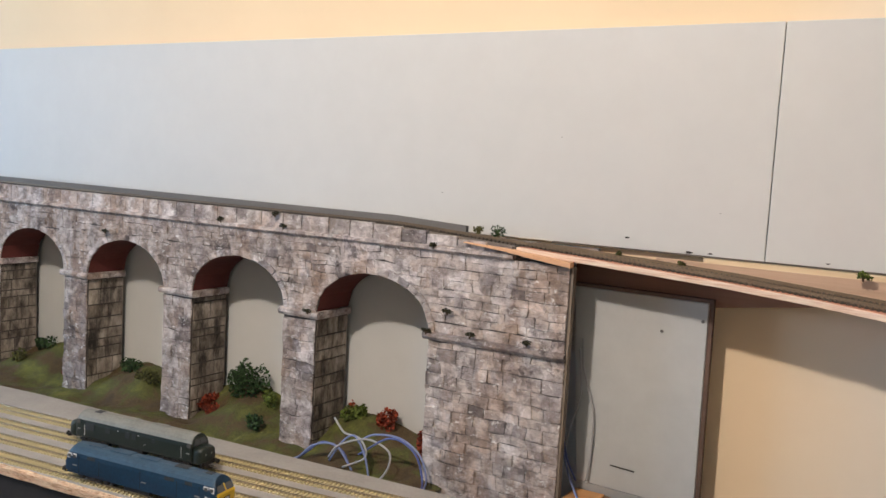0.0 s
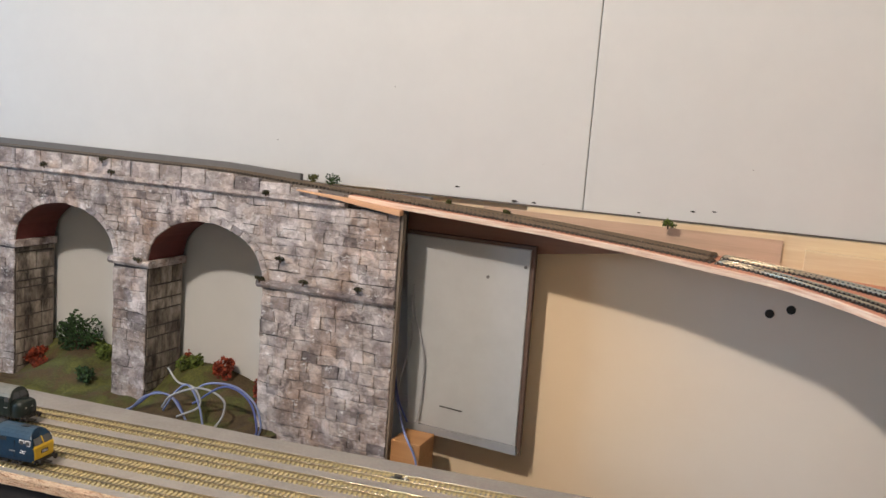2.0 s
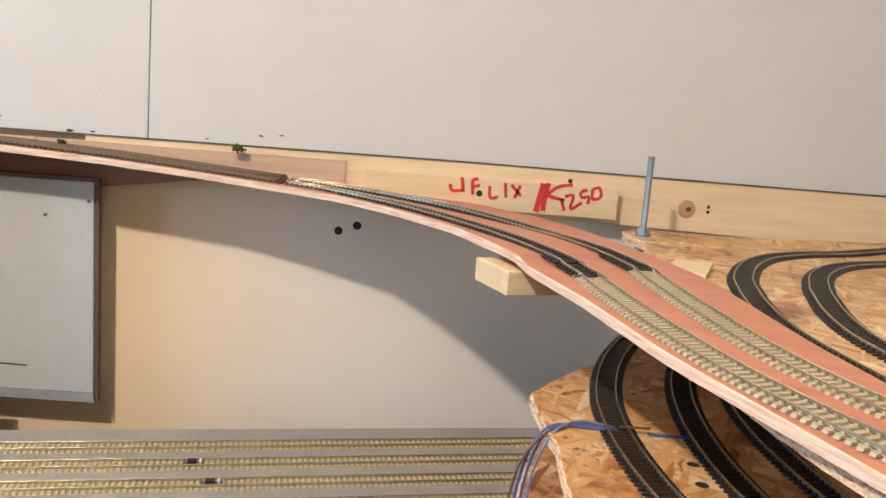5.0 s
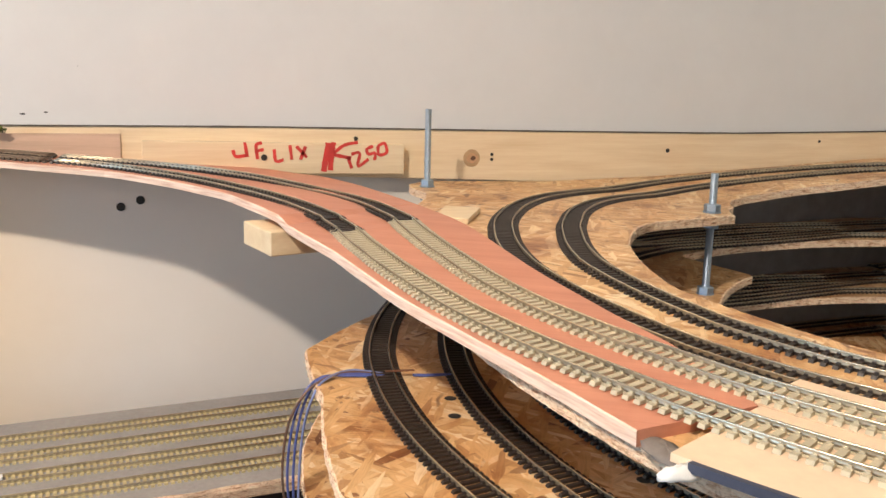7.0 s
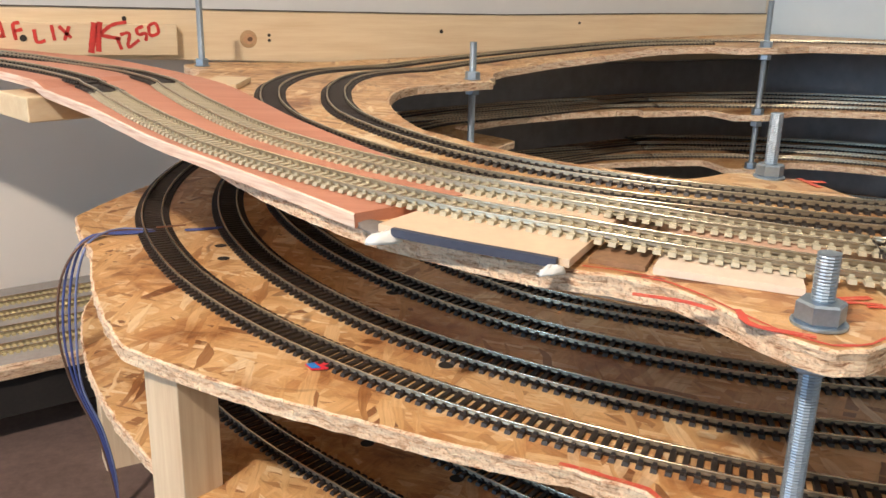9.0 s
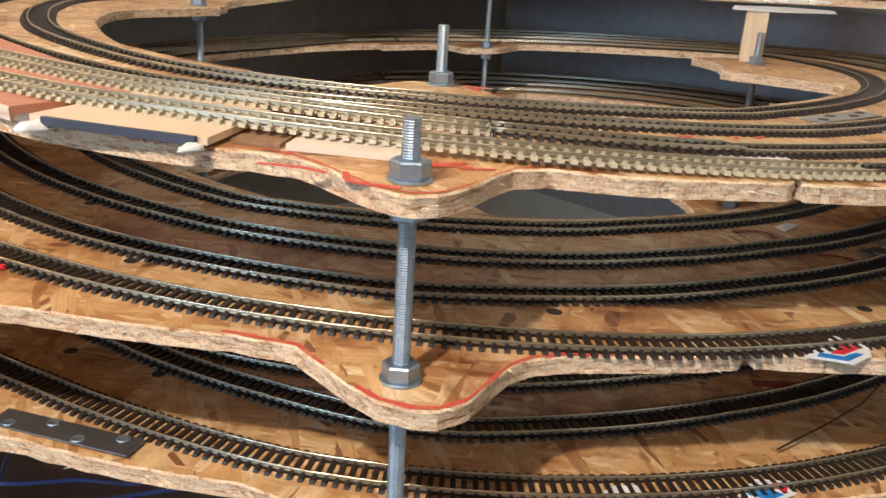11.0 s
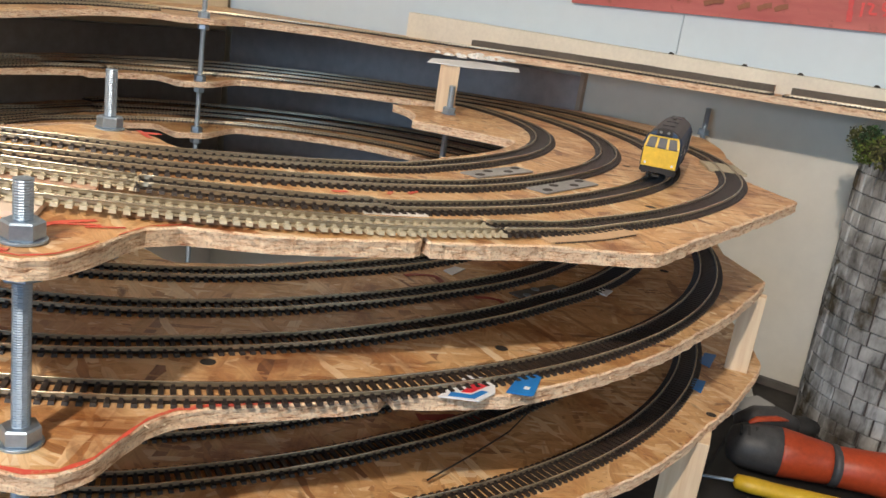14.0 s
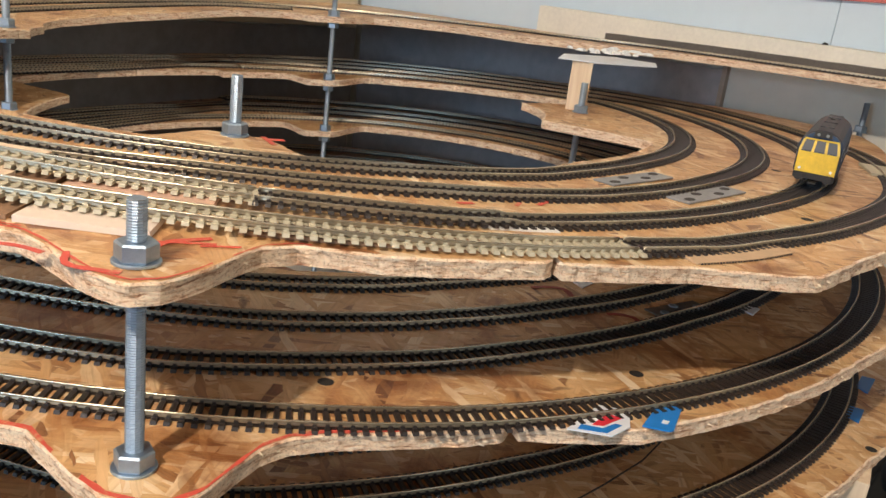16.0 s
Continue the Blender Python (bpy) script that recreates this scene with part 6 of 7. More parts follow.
def pencil_build(nt, bsdf):
    """Red crayon rubbed thin over the strands, the board showing between."""
    v = coords(nt)
    patch, grain = noise_tex(nt, v, 55.0, 4, 0.6), noise_tex(nt, v, 420.0, 4, 0.7)
    c = mix(nt, (0.66, 0.09, 0.06), (0.68, 0.40, 0.20), ramp(nt, mix(nt, patch, grain, 0.5), [(0.52, (0, 0, 0)), (0.66, (0.8, 0.8, 0.8))]))
    nt.links.new(c, bsdf.inputs["Base Color"])


red_pencil = node_mat("rubbed_red_pencil", pencil_build, 0.6)


def red_line(deck_ob, a0, a1, turn, inset, width=0.0014):
    m = Mesh()
    n = max(3, int((a1 - a0) / 0.35))
    rings = []
    for i in range(n + 1):
        p = a0 + (a1 - a0) * i / n
        w = width * (0.6 + 0.6 * noise.noise((p * 2.0, turn, 3)))
        r = outer_edge(p, turn) - inset + 0.001 * noise.noise((p * 1.1, 2, turn))
        a, zz = radians(p), level(p) + 0.0004
        rings.append([(CX + rr * math.cos(a), CY + rr * math.sin(a), zz) for rr in (r - w, r + w)])
    m.loft(rings, closed=False, cap=(False, False))
    part("red_pencil_line", m, red_pencil, deck_ob, "red pencil line along the cut edge")


red_line(DECKS[0], 217.0, 225.0, 0, 0.006, 0.0020)
red_line(DECKS[0], 214.8, 217.8, 0, 0.010)
red_line(DECKS[0], 225.6, 228.5, 0, 0.004)
red_line(DECKS[4], 574.5, 579.5, 1, 0.0040, 0.0034)
red_line(DECKS[4], 581.0, 593.5, 1, 0.0040, 0.0036)
on_deck0 = lambda u, v, lift: (u, v, level(math.degrees(math.atan2(v - CY, u - CX)) % 360) + 0.0006 + lift)
for pts, w in ((((0.545, 0.176), (0.536, 0.158), (0.552, 0.136)), 0.004), (((0.580, 0.157), (0.600, 0.166), (0.626, 0.160)), 0.0045), (((0.590, 0.172), (0.612, 0.158), (0.622, 0.150)), 0.003), (((0.612, 0.152), (0.632, 0.140)), 0.002),
               (((0.512, 0.215), (0.528, 0.196), (0.534, 0.180)), 0.004), (((0.845, 0.372), (0.862, 0.366)), 0.007), (((0.850, 0.382), (0.838, 0.352)), 0.005)):
    stroke(pts, w, on_deck0, red_pencil, DECKS[0], "red_smudge", "red pencil smudge")
for pts, w in ((((0.856, 0.152), (0.870, 0.147)), 0.005), (((0.905, 0.128), (0.918, 0.133)), 0.004), (((0.930, 0.122), (0.950, 0.126)), 0.004)):
    stroke(pts, w, on_deck0, red_pencil, DECKS[1], "red_smudge", "red pencil smudge")
on_turn = lambda turn: lambda u, v, lift: (u, v, level(math.degrees(math.atan2(v - CY, u - CX)) % 360 + 360 * turn) + 0.0006 + lift)
dull_red = plain("dull_red_pencil", (0.30, 0.045, 0.03), 0.6, vary=0.3, scale=90)
for turn, pts, w in ((1, ((1.052, 0.186), (1.066, 0.180), (1.079, 0.164), (1.066, 0.145)), 0.006), (1, ((1.056, 0.100), (1.068, 0.088), (1.069, 0.074), (1.052, 0.062)), 0.006), (2, ((0.985, 0.108), (1.010, 0.085), (1.034, 0.062)), 0.013)):
    stroke(pts, w, on_turn(turn), dull_red, DECKS[5 if turn == 1 else 9], "red_smudge", "dull red pencil swirl")
# drilled holes in the decks
for p, r in ((609, 0.802), (566, 0.80), (543, 0.80), (556, 0.715), (590, 0.79), (991, 0.897), (540, 0.79), (918, 0.77), (925, 0.76), (265, 0.80), (284, 0.71), (640, 0.79)):
    q = polar(p, r, 0.0004)
    hm = Mesh().loft([[(q.x + rr * math.cos(u), q.y + rr * math.sin(u), q.z) for u in (2 * math.pi * k / 14 for k in range(14))] for rr in (0.0062, 0.0004)], cap=(False, True))
    i = 0 if p < 239 else 1 if p < 330 else 4 if p < 599 else 5 if p < 690 else 8 if p < 959 else 9
    part("drilled_hole", hm, black_dirt, DECKS[i], "dark drilled hole")
# pale joiner on the outer track
deck_patch("track_joiner", 291.6, 297.0, 0.828, 0.882, 0.0036, sleeper_pale, "pale plastic joiner piece across the outer track", "track joiner")

# sheet and glue over the prop
m = Mesh()
m.loft([[(1.56, 0.50, z), (1.60, 0.445, z), (1.72, 0.40, z), (1.80, 0.44, z), (1.78, 0.52, z), (1.66, 0.55, z)] for z in (1.4735, 1.4752)])
solid("plastic_shim", m, plain("milky_plastic_sheet", (0.80, 0.82, 0.84), 0.3, vary=0.06), "milky plastic sheet wedged over the pine prop", "packing")
m = Mesh()
for k in range(26):
    x, y = 1.70 + rng.uniform(-0.06, 0.10), 0.50 + rng.uniform(-0.05, 0.03)
    m.box((x, y, 1.487 + rng.uniform(0, 0.003)), (rng.uniform(0.01, 0.03), rng.uniform(0.008, 0.02), 0.004), pose(0, 0, 0, 0, 0, rng.uniform(0, 90)).to_3x3(), taper=0.5)
solid("glue_lump", m, glue_white, "lumpy dried white glue on the upper deck", "glue", "glue blobs", kind="stuff")
# narrow brown strip for the dark vertical edge where the grey lining ends
m = Mesh().box((RIGHT + 0.0005, 0.438, 1.37), (0.022, 0.010, 0.22))
solid("wall_batten", m, wood("brown_end_strip", (0.50, 0.41, 0.32), (0.38, 0.30, 0.22)), "thin brown strip upright on the wall", "wood strip")

# ---- plants ----
def foliage(name, colour):
    def build(nt, bsdf):
        geo = nt.nodes.new("ShaderNodeNewGeometry")
        c = ramp(nt, geo.outputs["Random Per Island"], [(0.0, tuple(k * 0.35 for k in colour)), (0.6, colour), (1.0, tuple(min(1, k * 1.8) for k in colour))])
        nt.links.new(c, bsdf.inputs["Base Color"])
    return node_mat(name, build, 0.85)


leaf_dark = foliage("dark_green_foam_leaf", (0.030, 0.065, 0.020))
leaf_moss = foliage("moss_green_leaf", (0.095, 0.13, 0.020))
leaf_red = foliage("autumn_red_leaf", (0.22, 0.035, 0.014))
leaf_olive = foliage("olive_leaf", (0.085, 0.085, 0.022))
leaf_weed = foliage("dull_weed_leaf", (0.045, 0.042, 0.022))
twig = plain("brown_twig", (0.08, 0.05, 0.03), 0.9, vary=0.3)
prng = random.Random(11)


def bush(x, y, z, rx, ry, rz, n, mt, label, leaf=0.0046, group="scenic bushes", name="bush"):
    """A clump of small leaves round a few twigs, uneven in outline."""
    z = max(z, ground_z(x, y) - 0.004) if name == "bush" else z
    top = thing(name, label, "bush" if name == "bush" else "weed tuft", group, at=pose(x, y, z))
    lobes = [(prng.uniform(-0.55, 0.55), prng.uniform(-0.5, 0.5), prng.uniform(0.25, 0.8), prng.uniform(0.30, 0.55)) for _ in range(7)]
    m = Mesh()
    for _ in range(n):
        a, b, c, r = prng.choice(lobes)
        d = Vector((prng.gauss(0, 1), prng.gauss(0, 1), prng.gauss(0, 1))).normalized() * r * prng.uniform(0.55, 1.05)
        p = Vector(((a + d.x) * rx, (b + d.y) * ry, max(0.0, c + d.z) * rz))
        s = leaf * prng.uniform(0.5, 1.25)
        u = Vector((prng.gauss(0, 1), prng.gauss(0, 1), prng.gauss(0, 1))).normalized()
        w = u.orthogonal().normalized()
        w = (w + u.cross(w) * prng.uniform(-1, 1)).normalized()
        k = len(m.v)
        m.v += [tuple(p - u * s), tuple(p + w * s * 0.6), tuple(p + u * s), tuple(p - w * s * 0.6), tuple(p + u.cross(w) * s * 0.45)]
        for f in ((0, 1, 4), (1, 2, 4), (2, 3, 4), (3, 0, 4), (3, 2, 1, 0)):
            m.face([k + q for q in f])
    part("foliage", m, mt, top)["kind"] = "stuff"
    st = Mesh()
    for a, b, c, r in lobes[:4]:
        st.tube([(0, 0, -0.004), (a * rx * 0.4, b * ry * 0.4, c * rz * 0.5), (a * rx, b * ry, c * rz)], [0.0012, 0.0009, 0.0005], 5)
    part("stem", st, twig, top)


bush(-1.315, 1.475, 1.085, 0.058, 0.034, 0.074, 1100, leaf_dark, "dark green foam bush at the foot of a pier")
bush(-1.255, 1.490, 1.088, 0.030, 0.022, 0.030, 350, leaf_moss, "small moss-green bush against the backing board")
bush(-1.408, 1.445, 1.062, 0.016, 0.044, 0.032, 450, leaf_red, "russet red bush at the foot of a pier")
bush(-1.372, 1.425, 1.060, 0.022, 0.020, 0.022, 250, leaf_red, "low russet bush on the mossy ground")
bush(-1.215, 1.405, 1.062, 0.028, 0.02, 0.03, 350, leaf_dark, "dark green bush beside the pier foot")
bush(-1.010, 1.480, 1.086, 0.036, 0.022, 0.032, 420, leaf_moss, "bright green bush against the backing board")
bush(-0.935, 1.490, 1.088, 0.030, 0.020, 0.040, 420, leaf_red, "dark red bush against the backing board")
bush(-1.03, 1.500, 1.094, 0.018, 0.014, 0.032, 160, leaf_red, "dark red bush behind a green one")
bush(-0.835, 1.470, 1.060, 0.020, 0.018, 0.044, 260, leaf_red, "russet bush beside the wide end pier")
bush(-2.07, 1.480, 1.085, 0.040, 0.028, 0.036, 450, leaf_dark, "dark green foam bush under a far arch")
bush(-2.08, 1.420, 1.055, 0.030, 0.024, 0.028, 300, leaf_olive, "olive bush under a far arch")
bush(-1.61, 1.440, 1.070, 0.046, 0.028, 0.036, 450, leaf_olive, "olive green bush between two piers")
bush(-1.70, 1.470, 1.084, 0.034, 0.024, 0.034, 350, leaf_dark, "dark green bush between two piers")
bush(-1.90, 1.430, 1.060, 0.024, 0.018, 0.020, 220, leaf_red, "small russet bush on the mossy ground")
for x, z in ((-0.784, 1.508), (-1.149, 1.513), (-1.326, 1.513), (-1.705, 1.456), (-0.696, 1.351), (-0.582, 1.353), (-0.746, 1.388), (-1.173, 1.537), (-0.79, 1.345), (-1.075, 1.345)):
    bush(x, 1.389, z - 0.004, 0.013, 0.006, 0.0075, 170, leaf_weed, "tiny weed tuft growing on the viaduct face", 0.0019, "viaduct weeds", "weed_tuft")
for x, z, w, mt, lab in ((-0.70, 1.527, 0.020, leaf_dark, "small dark green shrub beside the viaduct track"), (-0.745, 1.529, 0.014, leaf_olive, "small olive shrub beside the viaduct track"), (-0.462, 1.514, 0.008, leaf_olive, "tiny weed beside the track"),
                         (-0.07, 1.516, 0.014, leaf_moss, "patch of moss behind the track"), (-0.35, 1.508, 0.007, leaf_olive, "tiny weed beside the track")):
    bush(x, 1.492 if x > -0.5 else 1.488, z, w, 0.008, w * 0.9, 160, mt, lab, 0.0026, "trackside shrubs", "shrub")

# ---- marks on the boards and plank ----
boards = {"west": bpy.data.objects["backscene_board"], "east": bpy.data.objects["backscene_board.001"]}
for x, z, w in ((-0.036, 1.543, 0.007), (-0.002, 1.546, 0.006), (-0.348, 1.529, 0.010), (-0.311, 1.530, 0.007), (-0.125, 1.532, 0.005), (-0.851, 1.602, 0.003), (-0.46, 1.545, 0.008), (-0.60, 1.72, 0.002), (-0.30, 1.60, 0.002), (0.05, 1.62, 0.002)):
    ob = boards["west"] if x < -0.222 else boards["east"]
    w *= 0.6
    part("scuff", Mesh().loft([[(x + w * math.cos(u) * (1 + 0.4 * math.sin(3 * u + x * 50)), yy, z + 0.35 * w * math.sin(u)) for u in (2 * math.pi * k / 9 for k in range(9))] for yy in (1.5248, 1.5243)]), black_dirt, ob, "small black scuff mark")
plank = bpy.data.objects["pine_plank"]
for x, z, r in ((1.136, 1.482, 0.0042), (0.762, 1.4665, 0.003), (0.762, 1.476, 0.003), (0.503, 1.505, 0.004), (0.20, 1.49, 0.003), (1.5, 1.50, 0.003)):
    part("screw_head", Mesh().loft([[(x + rr * math.cos(u), yy, z + rr * math.sin(u)) for u in (2 * math.pi * k / 12 for k in range(12))] for rr, yy in ((r, 1.5135), (r, 1.5120), (r * 0.5, 1.5122))]), black_dirt, plank, "dark screw head")
part("screw_hole", Mesh().loft([[(0.340 + rr * math.cos(u), yy, 1.474 + rr * math.sin(u)) for u in (2 * math.pi * k / 12 for k in range(12))] for rr, yy in ((0.0055, 1.4930), (0.0055, 1.4924), (0.003, 1.4926))]), black_dirt, sign, "dark screw hole")
# uneven dark strip along the joint of plank and board
gap = Mesh().loft([[(x, 1.5115, z + 0.0012 * noise.noise((x * 9, 0, 2))), (x, 1.520, z), (x, 1.520, z + 0.0022), (x, 1.5115, z + 0.0022 + 0.0016 * noise.noise((x * 13, 3, 2)))] for x, z in ((x, seam_z(x) - 0.001) for x in np.linspace(-0.6, 2.12, 200))])
solid("seam_strip", gap, plain("dark_grey_seam", (0.13, 0.11, 0.09), 0.9, vary=0.5, scale=60), "dark grey seam between plank and backscene board", "sealant")
bevelled(solid("pine_offcut", Mesh().box((0.545, 1.052, level(158) + 0.0042), (0.10, 0.048, 0.0075), pose(0, 0, 0, 0, 0, 62).to_3x3()), pine, "small pale pine offcut lying on the strand board", "wood block"), 0.001)

# ---- cables ----
def cable(pts, mt, label, r=0.0016, group="loose cables"):
    solid("cable", Mesh().tube(resample(smooth_path(pts, 10), 0.005), r, 7), mt, label, "cable", group, smooth=True)


blue_pale = plain("pale_blue_cable", (0.22, 0.27, 0.50), 0.4, vary=0.2)
for k, dx, mt in ((0, 0.0, blue_wire), (1, 0.006, blue_wire), (2, -0.005, brown_wire), (3, 0.012, blue_pale)):
    sw = 0.004 * k
    cable([(0.475, 0.826 + 0.002 * k, 1.3052), (0.444, 0.828 + 0.003 * k, 1.3054), (0.430, 0.832 + 0.003 * k, 1.3054)], mt, "blue wire soldered between two helix tracks", 0.0012, "helix feed wires") if k < 2 else None
    cable([(0.400, 0.838 + 0.003 * k, 1.305), (0.365, 0.843 + 0.003 * k, 1.3065 + 0.001 * k), (0.335, 0.845 - sw, 1.307), (0.315 + dx * 0.6, 0.838 - sw, 1.292), (0.302 + dx, 0.835, 1.255), (0.297 + dx, 0.835, 1.20), (0.304 + dx * 0.5, 0.84, 1.14), (0.322 + dx * 0.4, 0.84, 1.08), (0.332 + dx * 0.3, 0.845, 1.02), (0.336, 0.85, 0.974)],
          mt, "blue feed wire looping over the deck edge" if mt is not brown_wire else "brown feed wire looping over the deck edge", 0.0014, "helix feed wires")
strap = Mesh().box((0.4155, 0.8335, 1.3115), (0.031, 0.0045, 0.0008), pose(0, 0, 0, 0, 0, -6).to_3x3())
solid("copper_strap", strap, plain("brown_copper_strip", (0.36, 0.16, 0.09), 0.4, 0.7, 0.2), "thin copper strap soldered across the rails", "strap")
for k, (pts, mt) in enumerate((
        (((-1.075, 1.36, 1.04), (-1.057, 1.362, 1.05), (-1.025, 1.365, 1.079), (-0.974, 1.372, 1.087), (-0.931, 1.37, 1.045), (-0.925, 1.37, 1.03)), blue_pale),
        (((-1.070, 1.37, 1.04), (-1.045, 1.372, 1.060), (-1.01, 1.375, 1.086), (-0.965, 1.38, 1.077), (-0.94, 1.38, 1.04)), blue_wire),
        (((-0.995, 1.38, 1.05), (-0.967, 1.38, 1.092), (-0.932, 1.375, 1.115), (-0.902, 1.37, 1.083), (-0.881, 1.36, 1.035)), blue_pale),
        (((-0.990, 1.385, 1.138), (-0.961, 1.38, 1.115), (-0.918, 1.375, 1.112), (-0.90, 1.37, 1.08), (-0.95, 1.365, 1.05)), grey_wire),
        (((-0.99, 1.37, 1.06), (-0.967, 1.37, 1.089), (-0.904, 1.375, 1.114), (-0.854, 1.38, 1.10), (-0.849, 1.375, 1.069), (-0.868, 1.365, 1.035)), grey_wire),
        (((-0.93, 1.385, 1.10), (-0.89, 1.382, 1.124), (-0.828, 1.38, 1.130), (-0.780, 1.376, 1.108), (-0.761, 1.373, 1.067), (-0.769, 1.37, 1.035)), blue_pale),
        (((-0.92, 1.375, 1.08), (-0.85, 1.378, 1.126), (-0.79, 1.373, 1.112), (-0.766, 1.368, 1.06), (-0.778, 1.366, 1.03)), blue_wire))):
    cable(pts, mt, "thin %s cable coiled in loops at the viaduct foot" % ("grey" if mt is grey_wire else "blue"), 0.0021)
cable([(-0.548, 1.47, 1.36), (-0.543, 1.47, 1.249), (-0.537, 1.47, 1.177), (-0.517, 1.465, 1.113), (-0.475, 1.40, 1.100), (-0.446, 1.385, 1.065), (-0.44, 1.380, 1.02)], blue_pale, "pale blue cable hanging behind the viaduct end", 0.0020)
cable([(-0.540, 1.474, 1.30), (-0.536, 1.472, 1.20), (-0.524, 1.47, 1.14), (-0.502, 1.468, 1.0995)], blue_wire, "blue cable hanging behind the viaduct end", 0.0018)
cable([(-0.515, 1.477, 1.34), (-0.508, 1.476, 1.256), (-0.523, 1.474, 1.191), (-0.528, 1.472, 1.134), (-0.507, 1.47, 1.101)], grey_wire, "grey cable hanging beside the grey panel", 0.0018)
cable([(-0.512, 1.479, 1.36), (-0.506, 1.478, 1.306), (-0.483, 1.478, 1.232), (-0.480, 1.478, 1.172), (-0.485, 1.476, 1.101)], grey_wire, "grey cable looping in front of the grey panel", 0.0018)
part("scratch", Mesh().box((-0.423, 1.4835, 1.136), (0.045, 0.0006, 0.0022), pose(0, 0, 0, 0, 3, 0).to_3x3()), black_dirt, panel, "dark scratch in the paint")
for x, z in ((-0.304, 1.418), (-0.372, 1.392)):
    part("screw_head", Mesh().tube([(x, 1.4842, z), (x, 1.4828, z)], 0.003, 10), dark_steel, panel, "small dark screw head")

# ---- end of the room by the helix: worktop, stone tower, power drill ----
worktop = solid("worktop", Mesh().box((1.72, -0.36, 0.875), (0.85, 1.0, 0.03)), plain("dark_cluttered_worktop", (0.045, 0.040, 0.036), 0.7, vary=0.6, scale=25), "dark dusty worktop below the helix", "worktop")
wd = Mesh().box((RIGHT + 0.004, -0.45, 0.70), (0.014, 1.6, 0.41))
solid("wall_boarding", wd, plain("grey_brown_boarding", (0.16, 0.145, 0.13), 0.8, vary=0.4, scale=14), "grey-brown boarding on the wall below the plaster", "panel")

TX, TY, TR = 1.965, -0.335, 0.168
tower = thing("stone_tower", "round grey scribed-stone model tower with mossy foot", "tower", at=pose(TX, TY, 0))


def tower_stone_build(nt, bsdf):
    oi = nt.nodes.new("ShaderNodeObjectInfo")
    wash = noise_tex(nt, warped(nt, (1, 1, 0.7), 0, 0.03, 14.0), 14.0, 6, 0.62)
    moss = noise_tex(nt, warped(nt, (1, 1, 0.8), 0, 0.05, 9.0), 7.0, 5, 0.6)
    runs = noise_tex(nt, warped(nt, (50, 50, 8), 0, 0.01, 30.0), 1.0, 5, 0.65)
    c = ramp(nt, wash, [(0.34, (0.10, 0.09, 0.08)), (0.45, (0.27, 0.27, 0.26)), (0.56, (0.42, 0.425, 0.42)), (0.74, (0.62, 0.64, 0.64))])
    c = mix(nt, c, ramp(nt, runs, [(0.34, (0.3, 0.3, 0.3)), (0.48, (1, 1, 1)), (0.66, (1.15, 1.15, 1.15))]), 0.8, "MULTIPLY")
    c = mix(nt, c, mix(nt, (0.035, 0.024, 0.012), (0.085, 0.062, 0.022), wash), ramp(nt, moss, [(0.53, (0, 0, 0)), (0.59, (0.95, 0.95, 0.95))]))
    c = mix(nt, c, ramp(nt, oi.outputs["Random"], [(0, (0.75, 0.74, 0.72)), (1, (1.1, 1.1, 1.1))]), 0.8, "MULTIPLY")
    nt.links.new(c, bsdf.inputs["Base Color"])
    bump(nt, bsdf, mix(nt, wash, moss, 0.5), 1.0, 0.012)


tower_stone = node_mat("grey_scribed_stone", tower_stone_build, 0.85)
part("core", Mesh().loft([[((TR - 0.003) * s * math.cos(2 * math.pi * k / 40), (TR - 0.003) * s * math.sin(2 * math.pi * k / 40), z) for k in range(40)] for z, s in ((0.889, 0.93), (0.96, 0.935), (1.2, 0.965), (1.44, 0.98))]), mortar, tower)
z = 0.892
row = made = 0
far = Mesh()
while z < 1.43:
    hh = prng.uniform(0.024, 0.035)
    a = row * 13 + prng.uniform(0, 8)
    end = a + 360
    while a < end - 1:
        w = min(prng.uniform(9, 15), end - a)
        sm = Mesh()
        rings = []
        for rr, inset in ((TR - 0.004, 0.0), (TR - 0.001, 0.0), (TR + prng.uniform(0.0004, 0.002), 0.0025)):
            rg = []
            dd = math.degrees((0.0018 + inset * 0.6) / TR)
            grow = lerp(((0.889, 0.93), (0.96, 0.935), (1.2, 0.965), (1.44, 0.98)), z)
            top_row = [(a + dd + (w - 2 * dd) * q / 3, z + hh - 0.0006 - inset * 0.6) for q in range(4)]
            low_row = [(b, z + 0.0006 + inset * 0.6) for b, _ in reversed(top_row)]
            for b, zz in top_row + low_row:
                rg.append((rr * grow * math.cos(radians(b)), rr * grow * math.sin(radians(b)), zz))
            rings.append(list(reversed(rg)))
        sm.loft(rings, cap=(False, False))
        k = len(sm.v) - 8
        for q in range(3):
            sm.face((k + q, k + q + 1, k + 6 - q, k + 7 - q))
        if 95 < (a + w / 2) % 360 < 265 and made < 299:
            part("block", sm, tower_stone, tower)
            made += 1
        else:
            k = len(far.v)
            far.v += sm.v
            far.f += [tuple(k + q for q in fc) for fc in sm.f]
            far.m += sm.m
        a += w
    z += hh
    row += 1
part("masonry", far, tower_stone, tower)["kind"] = "stuff"
cap = Mesh().loft([[(r * (1 + 0.04 * noise.noise((3 * math.cos(u), 3 * math.sin(u), zz * 9))) * math.cos(u), r * (1 + 0.04 * noise.noise((3 * math.cos(u), 3 * math.sin(u), zz * 9 + 4))) * math.sin(u), zz) for u in (2 * math.pi * k / 48 for k in range(48))] for r, zz in ((0.158, 1.425), (0.174, 1.434), (0.178, 1.448), (0.15, 1.462), (0.06, 1.466))])
